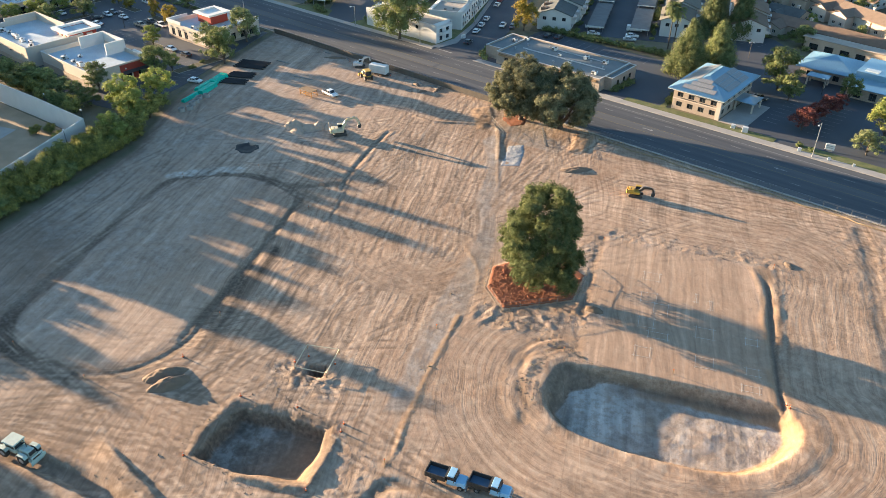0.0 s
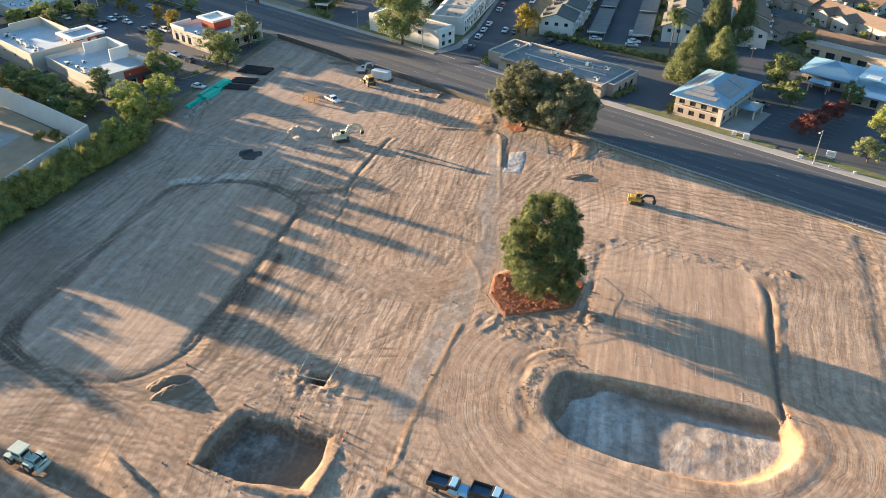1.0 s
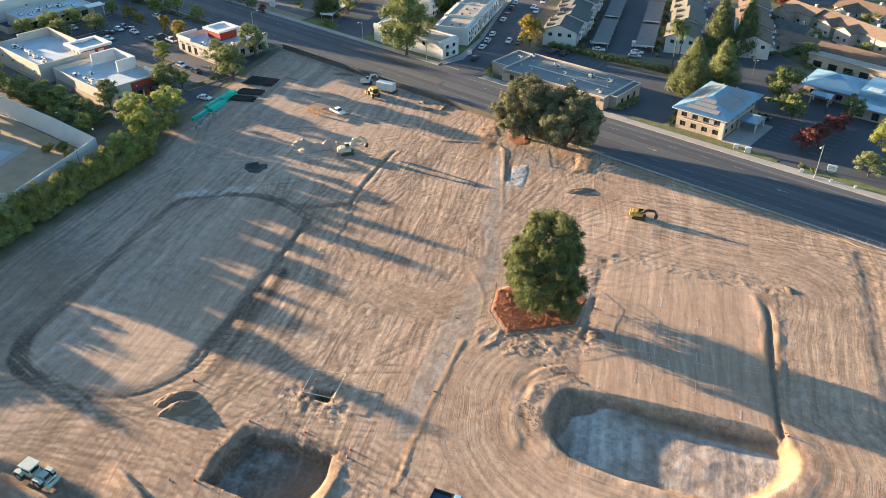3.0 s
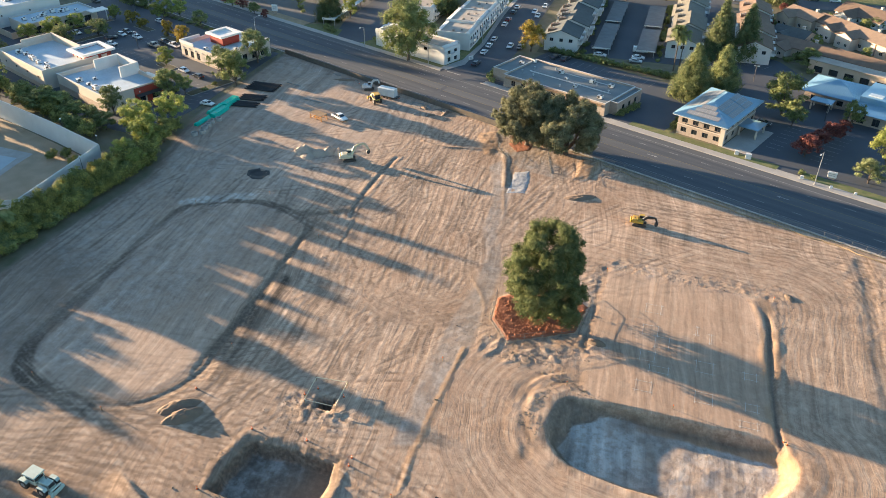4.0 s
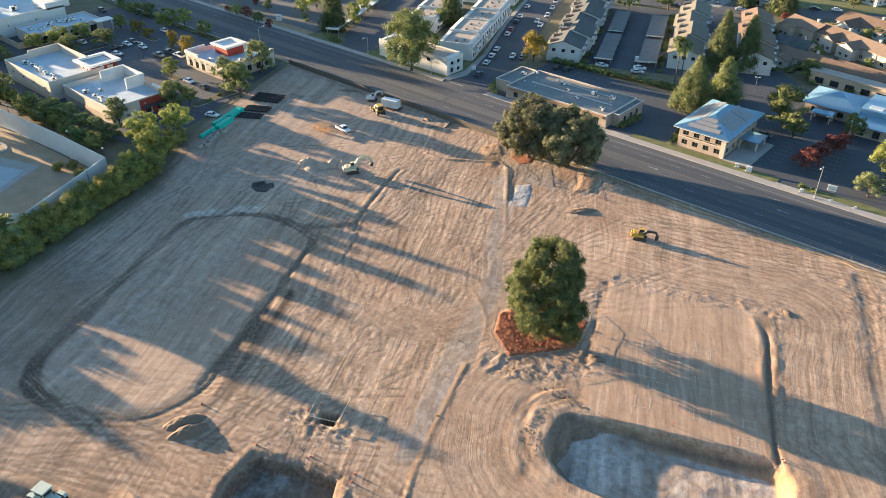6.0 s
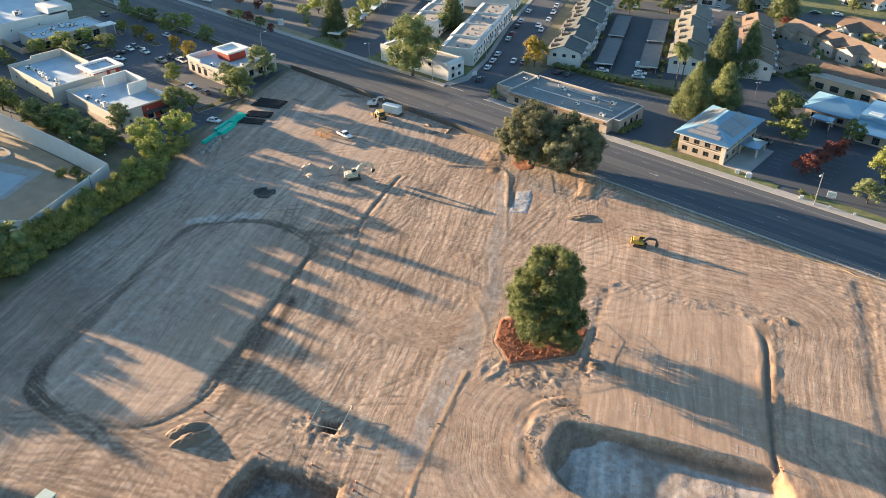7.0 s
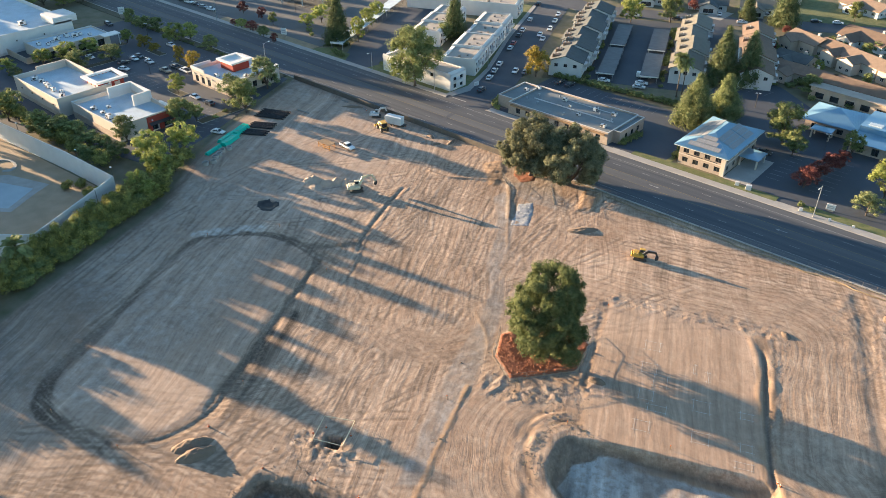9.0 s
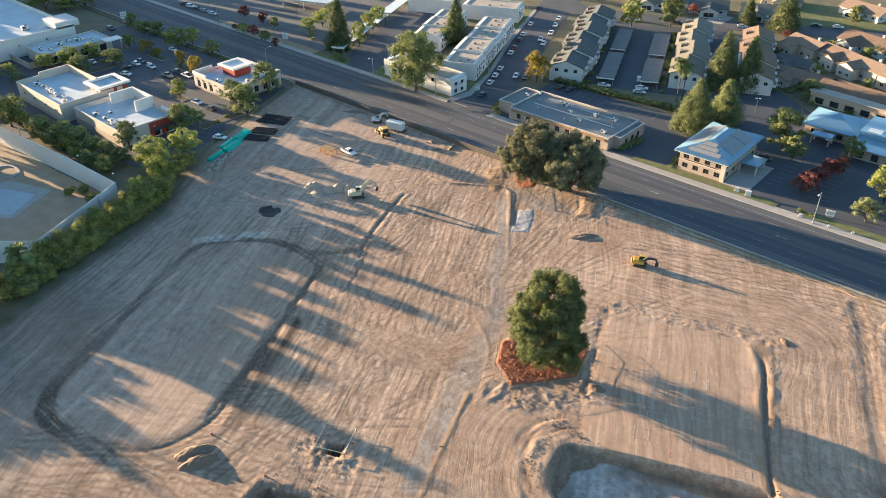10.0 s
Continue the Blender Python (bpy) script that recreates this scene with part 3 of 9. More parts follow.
H += ruts * (1 - in_pits) * (0.005 * lattice(swirl, (X + Y) * 0.16, 1.3, 181) + 0.005 * lattice(swirl + 0.4 * lattice(X, Y, 3, 182), (X - Y) * 0.2, 0.7, 183)) * np.clip(0.7 + fbm(X, Y, 9, 189), 0.1, 1.5)
haul = site * (1 - ruts) * (1 - loop_in) * (1 - pad) * (1 - in_pits)
bent = across + 2.5 * fbm(X, Y, 30, 71)
H += haul * (0.004 * lattice(bent, along * 0.16, 1.7, 185) + 0.006 * lattice(bent + 0.4 * lattice(X, Y, 3, 182), along * 0.2, 0.8, 187)) * np.clip(0.5 + fbm(X, Y, 14, 73), 0.1, 1.3)
H += site * (fbm(X, Y, 1.1, 81, 2) * 0.007 + lattice(np.where(ruts > 0.5, swirl, bent), np.where(ruts > 0.5, (X - Y) * 0.4, along * 0.33), 0.75, 213) * 0.006 * np.clip(0.6 + 1.2 * fbm(X, Y, 7, 215), 0, 1.6)) * (1 - 0.55 * np.maximum(pad, loop_in)) * (1 - 0.6 * haul_strip)
# single vehicle tracks: pairs of wheel lines that follow the ways over the site
gx, gy = np.gradient(d_pp.reshape(len(ys), len(xs)), ys, xs)[::-1]
near2 = (ruts * (turn <= 0)).reshape(len(ys), len(xs))
wheel = np.zeros((len(ys), len(xs)))
rt = np.random.RandomState(91)


def lay_track(x, y, heading, length, bend, gauge, weight):
    """Presses one vehicle's two wheel lines into the soil from a start, heading in degrees."""
    a = radians(heading)
    for k in range(int(length / 0.2)):
        i, j = int((x + 226) / CELL) + 7, int((y - 4) / CELL) + 8
        if not (8 < i < len(xs) - 12 and 9 < j < len(ys) - 13):
            return
        if near2[j, i] > 0.5:
            b = math.atan2(gx[j, i], -gy[j, i])
            b += math.pi if math.cos(b - a) < 0 else 0
            a += max(-0.05, min(0.05, math.remainder(b - a, math.tau)))
        a += bend * 0.2
        w = weight * (0.65 + 0.35 * math.sin(k * 0.05 + x))
        for side in (-1, 1):
            q, r = x - math.sin(a) * side * gauge / 2, y + math.cos(a) * side * gauge / 2
            iq, jr = int((q + 226) / CELL + 0.5) + 7, int((r - 4) / CELL + 0.5) + 8
            wheel[jr, iq] = max(wheel[jr, iq], w)
        x, y = x + math.cos(a) * 0.2, y + math.sin(a) * 0.2


for n, (x0, x1, y0, y1, heading, spread) in ((80, (-125, -62, 48, 120, 117, 7)), (34, (-130, -75, 100, 150, 112, 14)), (40, (-75, -18, 132, 158, 16, 9)), (44, (-62, -5, 48, 74, 20, 25)), (46, (-128, -62, 12, 50, 24, 22)),
                                             (26, (-92, -66, 40, 60, 112, 12)), (20, (-170, -120, 95, 150, 60, 40)), (18, (-160, -128, 40, 80, 112, 4)), (12, (-95, -60, 85, 118, 80, 30)), (22, (-9, 6, 80, 150, 112, 8))):
    for k in range(int(n * 1.5)):
        lay_track(rt.uniform(x0, x1), rt.uniform(y0, y1), heading + rt.normal() * spread, rt.uniform(18, 60), rt.normal() * 0.006, rt.uniform(1.7, 2.2), rt.uniform(0.35, 1.0))
for k in range(26):
    r = rt.uniform(6, 16)
    a = rt.uniform(-140, 10)
    lay_track(-86.5 + r * math.cos(radians(a)), 97.8 + r * math.sin(radians(a)), a + 90, rt.uniform(6, 22), 1 / r, 0.5, rt.uniform(0.5, 1.0))
pressed = (wheel * 4 + np.roll(wheel, 1, 0) + np.roll(wheel, -1, 0) + np.roll(wheel, 1, 1) + np.roll(wheel, -1, 1)) / 5.5
lip = sum(np.roll(np.roll(wheel, p, 0), q, 1) for p in (-2, 0, 2) for q in (-2, 0, 2)) / 4 - pressed
off = ((1 - 0.45 * ruts) * (1 - in_pits) * (1 - 0.6 * haul_strip) * site * (1 - 0.55 * np.maximum(pad, loop_in)))
wheel_dark, wheel_lip = np.clip(pressed.ravel(), 0, 1) * off, np.clip(lip.ravel(), 0, 1) * off
H -= 0.026 * wheel_dark - 0.012 * wheel_lip
cross_way = step(-88, -74, X - 0.25 * (Y - 140)) * step(112, 126, Y)
# settle flat under the neighbours
H *= site
H -= (1 - site) * 0.04

# pit masks; below, west and north walls get painted shade through the dark field
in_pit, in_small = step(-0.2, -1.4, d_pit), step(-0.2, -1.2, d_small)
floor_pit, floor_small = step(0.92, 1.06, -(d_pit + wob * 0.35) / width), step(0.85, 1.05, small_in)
# dark field: dark soil, plus painted shade in ditch, bank, gully and rut arc
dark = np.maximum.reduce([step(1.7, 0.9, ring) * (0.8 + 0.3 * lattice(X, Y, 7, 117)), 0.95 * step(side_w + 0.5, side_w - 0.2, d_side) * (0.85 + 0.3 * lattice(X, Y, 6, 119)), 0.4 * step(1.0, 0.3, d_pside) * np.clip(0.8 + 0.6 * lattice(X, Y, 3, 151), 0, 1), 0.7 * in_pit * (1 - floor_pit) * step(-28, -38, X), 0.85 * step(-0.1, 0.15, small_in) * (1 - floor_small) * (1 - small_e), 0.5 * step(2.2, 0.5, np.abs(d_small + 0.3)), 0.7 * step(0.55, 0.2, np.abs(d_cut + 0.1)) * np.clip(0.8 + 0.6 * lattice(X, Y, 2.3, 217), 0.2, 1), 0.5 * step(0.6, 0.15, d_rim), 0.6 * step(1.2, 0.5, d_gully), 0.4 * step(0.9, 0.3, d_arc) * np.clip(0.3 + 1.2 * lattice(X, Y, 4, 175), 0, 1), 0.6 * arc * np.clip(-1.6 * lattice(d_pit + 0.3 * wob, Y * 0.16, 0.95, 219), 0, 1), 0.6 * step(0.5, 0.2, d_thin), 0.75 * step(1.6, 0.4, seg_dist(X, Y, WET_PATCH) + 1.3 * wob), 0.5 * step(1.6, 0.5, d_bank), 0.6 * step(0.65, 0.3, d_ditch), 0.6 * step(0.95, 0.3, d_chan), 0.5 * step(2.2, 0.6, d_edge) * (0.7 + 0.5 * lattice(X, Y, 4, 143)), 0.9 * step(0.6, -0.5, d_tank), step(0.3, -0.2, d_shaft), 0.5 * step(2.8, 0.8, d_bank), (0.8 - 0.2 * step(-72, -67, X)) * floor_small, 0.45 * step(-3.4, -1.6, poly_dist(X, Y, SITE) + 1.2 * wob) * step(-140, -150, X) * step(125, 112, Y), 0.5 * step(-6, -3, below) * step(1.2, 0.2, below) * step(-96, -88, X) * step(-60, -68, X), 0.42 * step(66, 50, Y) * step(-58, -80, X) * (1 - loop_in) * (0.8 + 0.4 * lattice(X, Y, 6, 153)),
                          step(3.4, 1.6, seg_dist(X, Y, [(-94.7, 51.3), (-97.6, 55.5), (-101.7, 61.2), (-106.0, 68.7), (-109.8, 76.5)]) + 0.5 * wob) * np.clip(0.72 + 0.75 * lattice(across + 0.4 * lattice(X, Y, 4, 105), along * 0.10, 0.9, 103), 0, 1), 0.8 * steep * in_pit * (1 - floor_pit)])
# grey soil on ways and floors; west half greyed to paint in its shade
grey = np.maximum.reduce([0.8 * step(0.6, -0.6, poly_dist(X, Y, GATEWAY) + 0.6 * wob), floor_pit * 0.85, 0.7 * floor_small * step(-67, -72, X), 0.85 * haul_strip,
                          0.55 * step(22, 8, np.hypot(X + 152, Y - 116)), 0.28 * loop_in, 0.62 * step(-104, -128, X + 0.3 * (Y - 60)) * (0.8 + 0.3 * lattice(X, Y, 14, 191)), 0.9 * step(1.8, 0.6, np.hypot((X + 148.5) * 0.55, Y - 87.0) - 1.0), 0.45 * step(2, -2, Y - 40 + 0 * X) * step(-60, -40, X), 0.5 * rough])
# sand; in pits it paints the sun-facing slopes and the small floor's sunlit half
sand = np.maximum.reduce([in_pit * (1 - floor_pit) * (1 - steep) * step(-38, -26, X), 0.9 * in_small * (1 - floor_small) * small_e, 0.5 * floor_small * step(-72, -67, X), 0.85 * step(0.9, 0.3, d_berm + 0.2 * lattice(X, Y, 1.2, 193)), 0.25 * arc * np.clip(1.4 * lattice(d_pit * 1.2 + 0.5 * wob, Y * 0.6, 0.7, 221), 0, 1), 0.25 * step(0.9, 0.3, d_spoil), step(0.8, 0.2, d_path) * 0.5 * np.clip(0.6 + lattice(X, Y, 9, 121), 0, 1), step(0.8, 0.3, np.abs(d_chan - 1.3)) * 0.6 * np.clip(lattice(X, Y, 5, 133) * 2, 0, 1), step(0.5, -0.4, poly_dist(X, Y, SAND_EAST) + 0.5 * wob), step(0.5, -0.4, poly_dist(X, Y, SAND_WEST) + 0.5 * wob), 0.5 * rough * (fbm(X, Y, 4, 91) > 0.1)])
pale = np.maximum.reduce([floor_pit * np.clip(0.35 + 1.5 * fbm(X, Y, 7, 201) + 0.5 * fbm(X, Y, 1.6, 203, 2), 0, 1), step(1.9, 0.4, seg_dist(X, Y, WASHOUT) + 1.1 * wob + 0.7 * lattice(X, Y, 2.4, 205)) * np.clip(1.2 + 0.8 * lattice(X, Y, 1.6, 207), 0, 1.3), 0.5 * floor_small * step(-67, -71, X) * np.clip(0.2 + 1.6 * fbm(X, Y, 2, 209), 0, 1)])
me = bpy.data.meshes.new("ground")
nx, ny = len(xs), len(ys)
idx = np.arange(nx * ny).reshape(ny, nx)
quads = np.stack([idx[:-1, :-1], idx[:-1, 1:], idx[1:, 1:], idx[1:, :-1]], -1).reshape(-1, 4)
me.vertices.add(nx * ny)
me.vertices.foreach_set("co", np.stack([X, Y, H], 1).astype(np.float32).ravel())
me.loops.add(quads.size)
me.loops.foreach_set("vertex_index", quads.ravel().astype(np.int32))
me.polygons.add(len(quads))
me.polygons.foreach_set("loop_start", np.arange(0, quads.size, 4, dtype=np.int32))
me.polygons.foreach_set("use_smooth", np.ones(len(quads), bool))
me.update(calc_edges=True)
for key, values in (("soil_and_shade_dark", dark), ("soil_pale", pale), ("wheel_dark", wheel_dark), ("wheel_lip", wheel_lip), ("soil_and_shade_grey", grey), ("sand_and_sunlit", sand), ("pit_distance", swirl), ("near_pit", ruts), ("pad_weight", np.maximum(loop_in, pad)), ("site", site), ("rough_soil", np.maximum.reduce([rough, 0.8 * in_pit * (1 - floor_pit), 0.9 * in_small * (1 - floor_small), 0.35 * floor_pit])), ("cross_way", cross_way), ("calm", np.maximum.reduce([step(-108, -128, X + 0.3 * (Y - 60)), 0.75 * pad, 0.85 * haul_strip, 0.8 * loop_in, 0.9 * in_pit, 0.9 * in_small, 0.7 * step(62, 48, Y) * step(-72, -84, X)]))):
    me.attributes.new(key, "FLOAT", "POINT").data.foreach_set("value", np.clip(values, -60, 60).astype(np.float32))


def soil_mat():
    m = bpy.data.materials.new("graded_soil")
    m.use_nodes = True
    nt = m.node_tree
    N, L = nt.nodes.new, nt.links.new
    b = nt.nodes["Principled BSDF"]
    b.inputs["Roughness"].default_value = 0.95
    b.inputs["Specular IOR Level"].default_value = 0.15
    geo = N("ShaderNodeNewGeometry")

    def attr(key):
        a = N("ShaderNodeAttribute")
        a.attribute_name = key
        return a.outputs["Fac"]

    def math_node(op, a, b2, c=None):
        n = N("ShaderNodeMath")
        n.operation = op
        for i, v in enumerate((a, b2, c)):
            if v is None:
                continue
            if isinstance(v, (int, float)):
                n.inputs[i].default_value = v
            else:
                L(v, n.inputs[i])
        return n.outputs[0]

    def tex(vec, scale, detail=4, rough=0.55):
        n = N("ShaderNodeTexNoise")
        n.inputs["Scale"].default_value, n.inputs["Detail"].default_value, n.inputs["Roughness"].default_value = scale, detail, rough
        L(vec, n.inputs["Vector"])
        return n.outputs["Fac"]

    def blend(f, a, b2):
        n = N("ShaderNodeMix")
        n.data_type = "RGBA"
        for key, v in (("Factor", f), ("A", a), ("B", b2)):
            if isinstance(v, tuple):
                n.inputs[key].default_value = (*v, 1)
            else:
                L(v, n.inputs[key])
        return n.outputs["Result"]

    def fit(v, lo, hi, a=0.0, z=1.0):
        n = N("ShaderNodeMapRange")
        n.inputs["From Min"].default_value, n.inputs["From Max"].default_value, n.inputs["To Min"].default_value, n.inputs["To Max"].default_value = lo, hi, a, z
        L(v, n.inputs["Value"])
        return n.outputs["Result"]

    pos = geo.outputs["Position"]

    def streaks(angle, across_scale, along_scale, warp=1.5):
        """Long marks of blades and wheels in one direction (degrees)."""
        mp = N("ShaderNodeMapping")
        mp.vector_type = "TEXTURE"
        mp.inputs["Rotation"].default_value = (0, 0, radians(angle))
        mp.inputs["Scale"].default_value = (1 / along_scale, 1 / across_scale, 1)
        w = N("ShaderNodeTexNoise")
        w.inputs["Scale"].default_value = 0.035
        L(pos, w.inputs["Vector"])
        va = N("ShaderNodeVectorMath")
        va.operation = "MULTIPLY_ADD"
        va.inputs[1].default_value = (warp * 8, warp * 8, 0)
        L(w.outputs["Color"], va.inputs[0])
        L(pos, va.inputs[2])
        L(va.outputs[0], mp.inputs["Vector"])
        return mp.outputs["Vector"]

    comb = N("ShaderNodeCombineXYZ")
    stray = tex(pos, 0.16, 3, 0.6)
    L(math_node("MULTIPLY_ADD", stray, 3.4, math_node("MULTIPLY", attr("pit_distance"), 2.6)), comb.inputs[0])
    sx = N("ShaderNodeSeparateXYZ")
    L(pos, sx.inputs[0])
    L(math_node("MULTIPLY", math_node("ADD", sx.outputs[0], sx.outputs[1]), 0.11), comb.inputs[1])
    round_pit = tex(comb.outputs[0], 0.60, 2, 0.5)
    way = tex(streaks(118.5, 1.25, 0.03, 1.1), 1.0, 2, 0.5)
    way2 = tex(streaks(14, 1.2, 0.05, 1.1), 1.0, 2, 0.5)
    pad_marks = tex(streaks(114, 1.1, 0.03, 0.3), 1.0, 2, 0.5)
    big = tex(pos, 0.03, 4)
    mid = tex(pos, 0.22, 5)
    fine = tex(pos, 1.5, 2, 0.5)
    grain = tex(pos, 9, 3, 0.7)
    region = attr("cross_way")
    mx = N("ShaderNodeMix")
    L(region, mx.inputs["Factor"])
    L(way, mx.inputs["A"])
    L(way2, mx.inputs["B"])
    mx2 = N("ShaderNodeMix")
    L(attr("near_pit"), mx2.inputs["Factor"])
    L(mx.outputs["Result"], mx2.inputs["A"])
    L(round_pit, mx2.inputs["B"])
    mx3 = N("ShaderNodeMix")
    L(attr("pad_weight"), mx3.inputs["Factor"])
    L(mx2.outputs["Result"], mx3.inputs["A"])
    L(pad_marks, mx3.inputs["B"])
    mx4 = N("ShaderNodeMix")
    L(math_node("MULTIPLY", attr("calm"), 0.55), mx4.inputs["Factor"])
    L(mx3.outputs["Result"], mx4.inputs["A"])
    mx4.inputs["B"].default_value = 0.475
    marks = mx4.outputs["Result"]
    base = blend(fit(big, 0.35, 0.65), (0.362, 0.240, 0.164), (0.448, 0.316, 0.226))
    base = blend(fit(marks, 0.50, 0.64, 0.0, 0.42), base, (0.20, 0.136, 0.097))
    base = blend(fit(marks, 0.47, 0.34, 0.0, 0.38), base, (0.56, 0.43, 0.325))
    # wheel tracks: sharp grooves with a pale lip, in several directions
    def creases(vec, width):
        n = math_node("ABSOLUTE", math_node("SUBTRACT", tex(vec, 1.0, 2, 0.45), 0.5), 0.0)
        return fit(n, 0.0, width, 1.0, 0.0), math_node("MULTIPLY", fit(n, width, width * 1.6, 0.0, 1.0), fit(n, width * 1.6, width * 3.2, 1.0, 0.0))

    not_pad = math_node("MULTIPLY", fit(attr("pad_weight"), 0, 1, 1, 0.30), fit(attr("calm"), 0, 1, 1, 0.15))
    away = math_node("MULTIPLY", fit(attr("near_pit"), 0, 1, 1, 0.0), fit(attr("cross_way"), 0, 1, 1, 0.12))
    groove = None
    for k, (vec, width, gate) in enumerate((
            (streaks(118, 0.75, 0.011, 0.35), 0.022, away), (streaks(103, 0.6, 0.03, 1.0), 0.018, away), (streaks(131, 0.6, 0.03, 1.2), 0.018, away),
            (streaks(16, 0.6, 0.022, 1.0), 0.022, attr("cross_way")), (streaks(75, 0.5, 0.06, 2.6), 0.012, away), (comb.outputs[0], 0.045, attr("near_pit")))):
        dark_line, lip = creases(vec, width)
        patch = fit(tex(pos, 0.055 + 0.017 * k, 3), 0.45, 0.58, 0.55 if k == 5 else 0.0, 1.0)
        gate = math_node("MULTIPLY", math_node("MULTIPLY", math_node("MULTIPLY", gate, 0.6 if k in (1, 2, 4) else 1.0), patch), not_pad)
        base = blend(math_node("MULTIPLY", math_node("MULTIPLY", dark_line, gate), 0.20 if k == 5 else 0.32), base, (0.145, 0.102, 0.075))
        base = blend(math_node("MULTIPLY", math_node("MULTIPLY", lip, gate), 0.16 if k == 5 else 0.26), base, (0.54, 0.42, 0.315))
        g1 = math_node("MULTIPLY", dark_line, gate)
        groove = g1 if groove is None else math_node("MAXIMUM", groove, g1)
    # single wheel tracks, thin and long, in three directions
    for angle, seed_shift, lo2, hi2, tone in ((117, 0.0, 0.60, 0.66, (0.16, 0.112, 0.082)), (124, 40.0, 0.62, 0.68, (0.58, 0.46, 0.36)), (99, 90.0, 0.63, 0.69, (0.17, 0.12, 0.09))):
        sh = N("ShaderNodeVectorMath")
        sh.inputs[1].default_value = (seed_shift, seed_shift, 0)
        L(streaks(angle, 2.6, 0.012, 0.35), sh.inputs[0])
        tr = tex(sh.outputs[0], 1.0, 2, 0.5)
        keep = math_node("MULTIPLY", fit(tr, lo2, hi2, 0.0, 0.40), fit(tex(sh.outputs[0], 0.3, 2), 0.45, 0.6))
        base = blend(math_node("MULTIPLY", keep, fit(attr("pad_weight"), 0, 1, 1, 0.35)), base, tone)
    warm = math_node("MULTIPLY", fit(tex(pos, 0.07, 6, 0.68), 0.48, 0.62, 0, 0.62), fit(attr("pad_weight"), 0, 1, 1, 0.25))
    base = blend(warm, base, (0.245, 0.158, 0.105))
    calm_less = fit(attr("calm"), 0, 1, 1, 0.4)
    smear = tex(streaks(104, 0.9, 0.16, 3.2), 1.0, 7, 0.8)
    base = blend(math_node("MULTIPLY", fit(smear, 0.54, 0.68, 0, 0.40), fit(tex(pos, 0.09, 3), 0.42, 0.60)), base, (0.20, 0.14, 0.10))
    smear2 = tex(streaks(150, 0.8, 0.2, 3.0), 1.0, 7, 0.8)
    base = blend(math_node("MULTIPLY", fit(smear2, 0.53, 0.66, 0, 0.45), fit(tex(pos, 0.07, 3), 0.58, 0.42)), base, (0.55, 0.415, 0.305))
    base = blend(math_node("MULTIPLY", fit(mid, 0.52, 0.75, 0, 0.6), calm_less), base, (0.24, 0.18, 0.135))
    base = blend(math_node("MULTIPLY", fit(tex(pos, 0.35, 6, 0.75), 0.50, 0.36, 0, 0.55), calm_less), base, (0.47, 0.36, 0.265))
    grey_f = math_node("MULTIPLY", attr("soil_and_shade_grey"), fit(mid, 0.25, 0.6, 0.45, 1.0))
    base = blend(grey_f, base, blend(fit(tex(pos, 0.45, 5, 0.7), 0.4, 0.62), (0.235, 0.198, 0.168), (0.40, 0.36, 0.322)))
    sand_f = math_node("MULTIPLY", attr("sand_and_sunlit"), fit(fine, 0.3, 0.55, 0.55, 1.0))
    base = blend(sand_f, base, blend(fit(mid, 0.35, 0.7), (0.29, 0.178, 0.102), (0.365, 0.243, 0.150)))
    # one tone for dark soil and for the painted shade
    dark_f = math_node("MULTIPLY", attr("soil_and_shade_dark"), fit(fine, 0.25, 0.6, 0.6, 1.0))
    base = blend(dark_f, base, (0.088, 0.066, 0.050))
    base = blend(fit(grain, 0.62, 0.8, 0, 0.12), base, (0.16, 0.115, 0.08))
    base = blend(fit(grain, 0.38, 0.25, 0, 0.12), base, (0.52, 0.42, 0.32))
    base = blend(math_node("MULTIPLY", attr("soil_pale"), fit(tex(pos, 0.9, 4, 0.65), 0.36, 0.56, 0.25, 0.9)), base, (0.50, 0.455, 0.41))
    base = blend(math_node("MULTIPLY", attr("wheel_dark"), fit(mid, 0.35, 0.6, 0.35, 0.85)), base, (0.17, 0.122, 0.09))
    base = blend(math_node("MULTIPLY", attr("wheel_lip"), fit(mid, 0.6, 0.4, 0.25, 0.7)), base, (0.56, 0.435, 0.33))
    mul = N("ShaderNodeMix")
    mul.data_type, mul.blend_type = "RGBA", "MULTIPLY"
    mul.inputs["Factor"].default_value = 1.0
    lump = N("ShaderNodeCombineColor")
    tone = fit(math_node("ADD", math_node("MULTIPLY", fine, 0.35), math_node("MULTIPLY", tex(pos, 0.6, 3, 0.6), 0.65)), 0.35, 0.65, -0.15, 0.15)
    tone = math_node("MULTIPLY_ADD", tone, fit(attr("calm"), 0, 1, 1, 0.4), 1.0)
    long_marks = tex(streaks(117, 0.35, 0.010, 0.6), 1.0, 4, 0.6)
    wide = math_node("MULTIPLY_ADD", fit(long_marks, 0.36, 0.64, -0.17, 0.17), fit(tex(pos, 0.045, 3), 0.42, 0.6, 0.35, 1.45), 1.0)
    wide = math_node("MULTIPLY_ADD", math_node("SUBTRACT", wide, 1.0), fit(attr("near_pit"), 0, 1, 1, 0.15), 1.0)
    tone = math_node("MULTIPLY", tone, wide)
    scrape = tex(streaks(121, 1.5, 0.035, 0.9), 1.0, 4, 0.65)
    scrape = math_node("MULTIPLY", fit(scrape, 0.34, 0.66, -0.22, 0.22), fit(tex(pos, 0.06, 3), 0.40, 0.62, 0.25, 1.2))
    scrape = math_node("MULTIPLY", scrape, fit(attr("near_pit"), 0, 1, 1, 0.2))
    tone = math_node("MULTIPLY", tone, math_node("MULTIPLY_ADD", scrape, fit(attr("calm"), 0, 1, 1, 0.6), 1.0))
    for i in range(3):
        L(tone, lump.inputs[i])
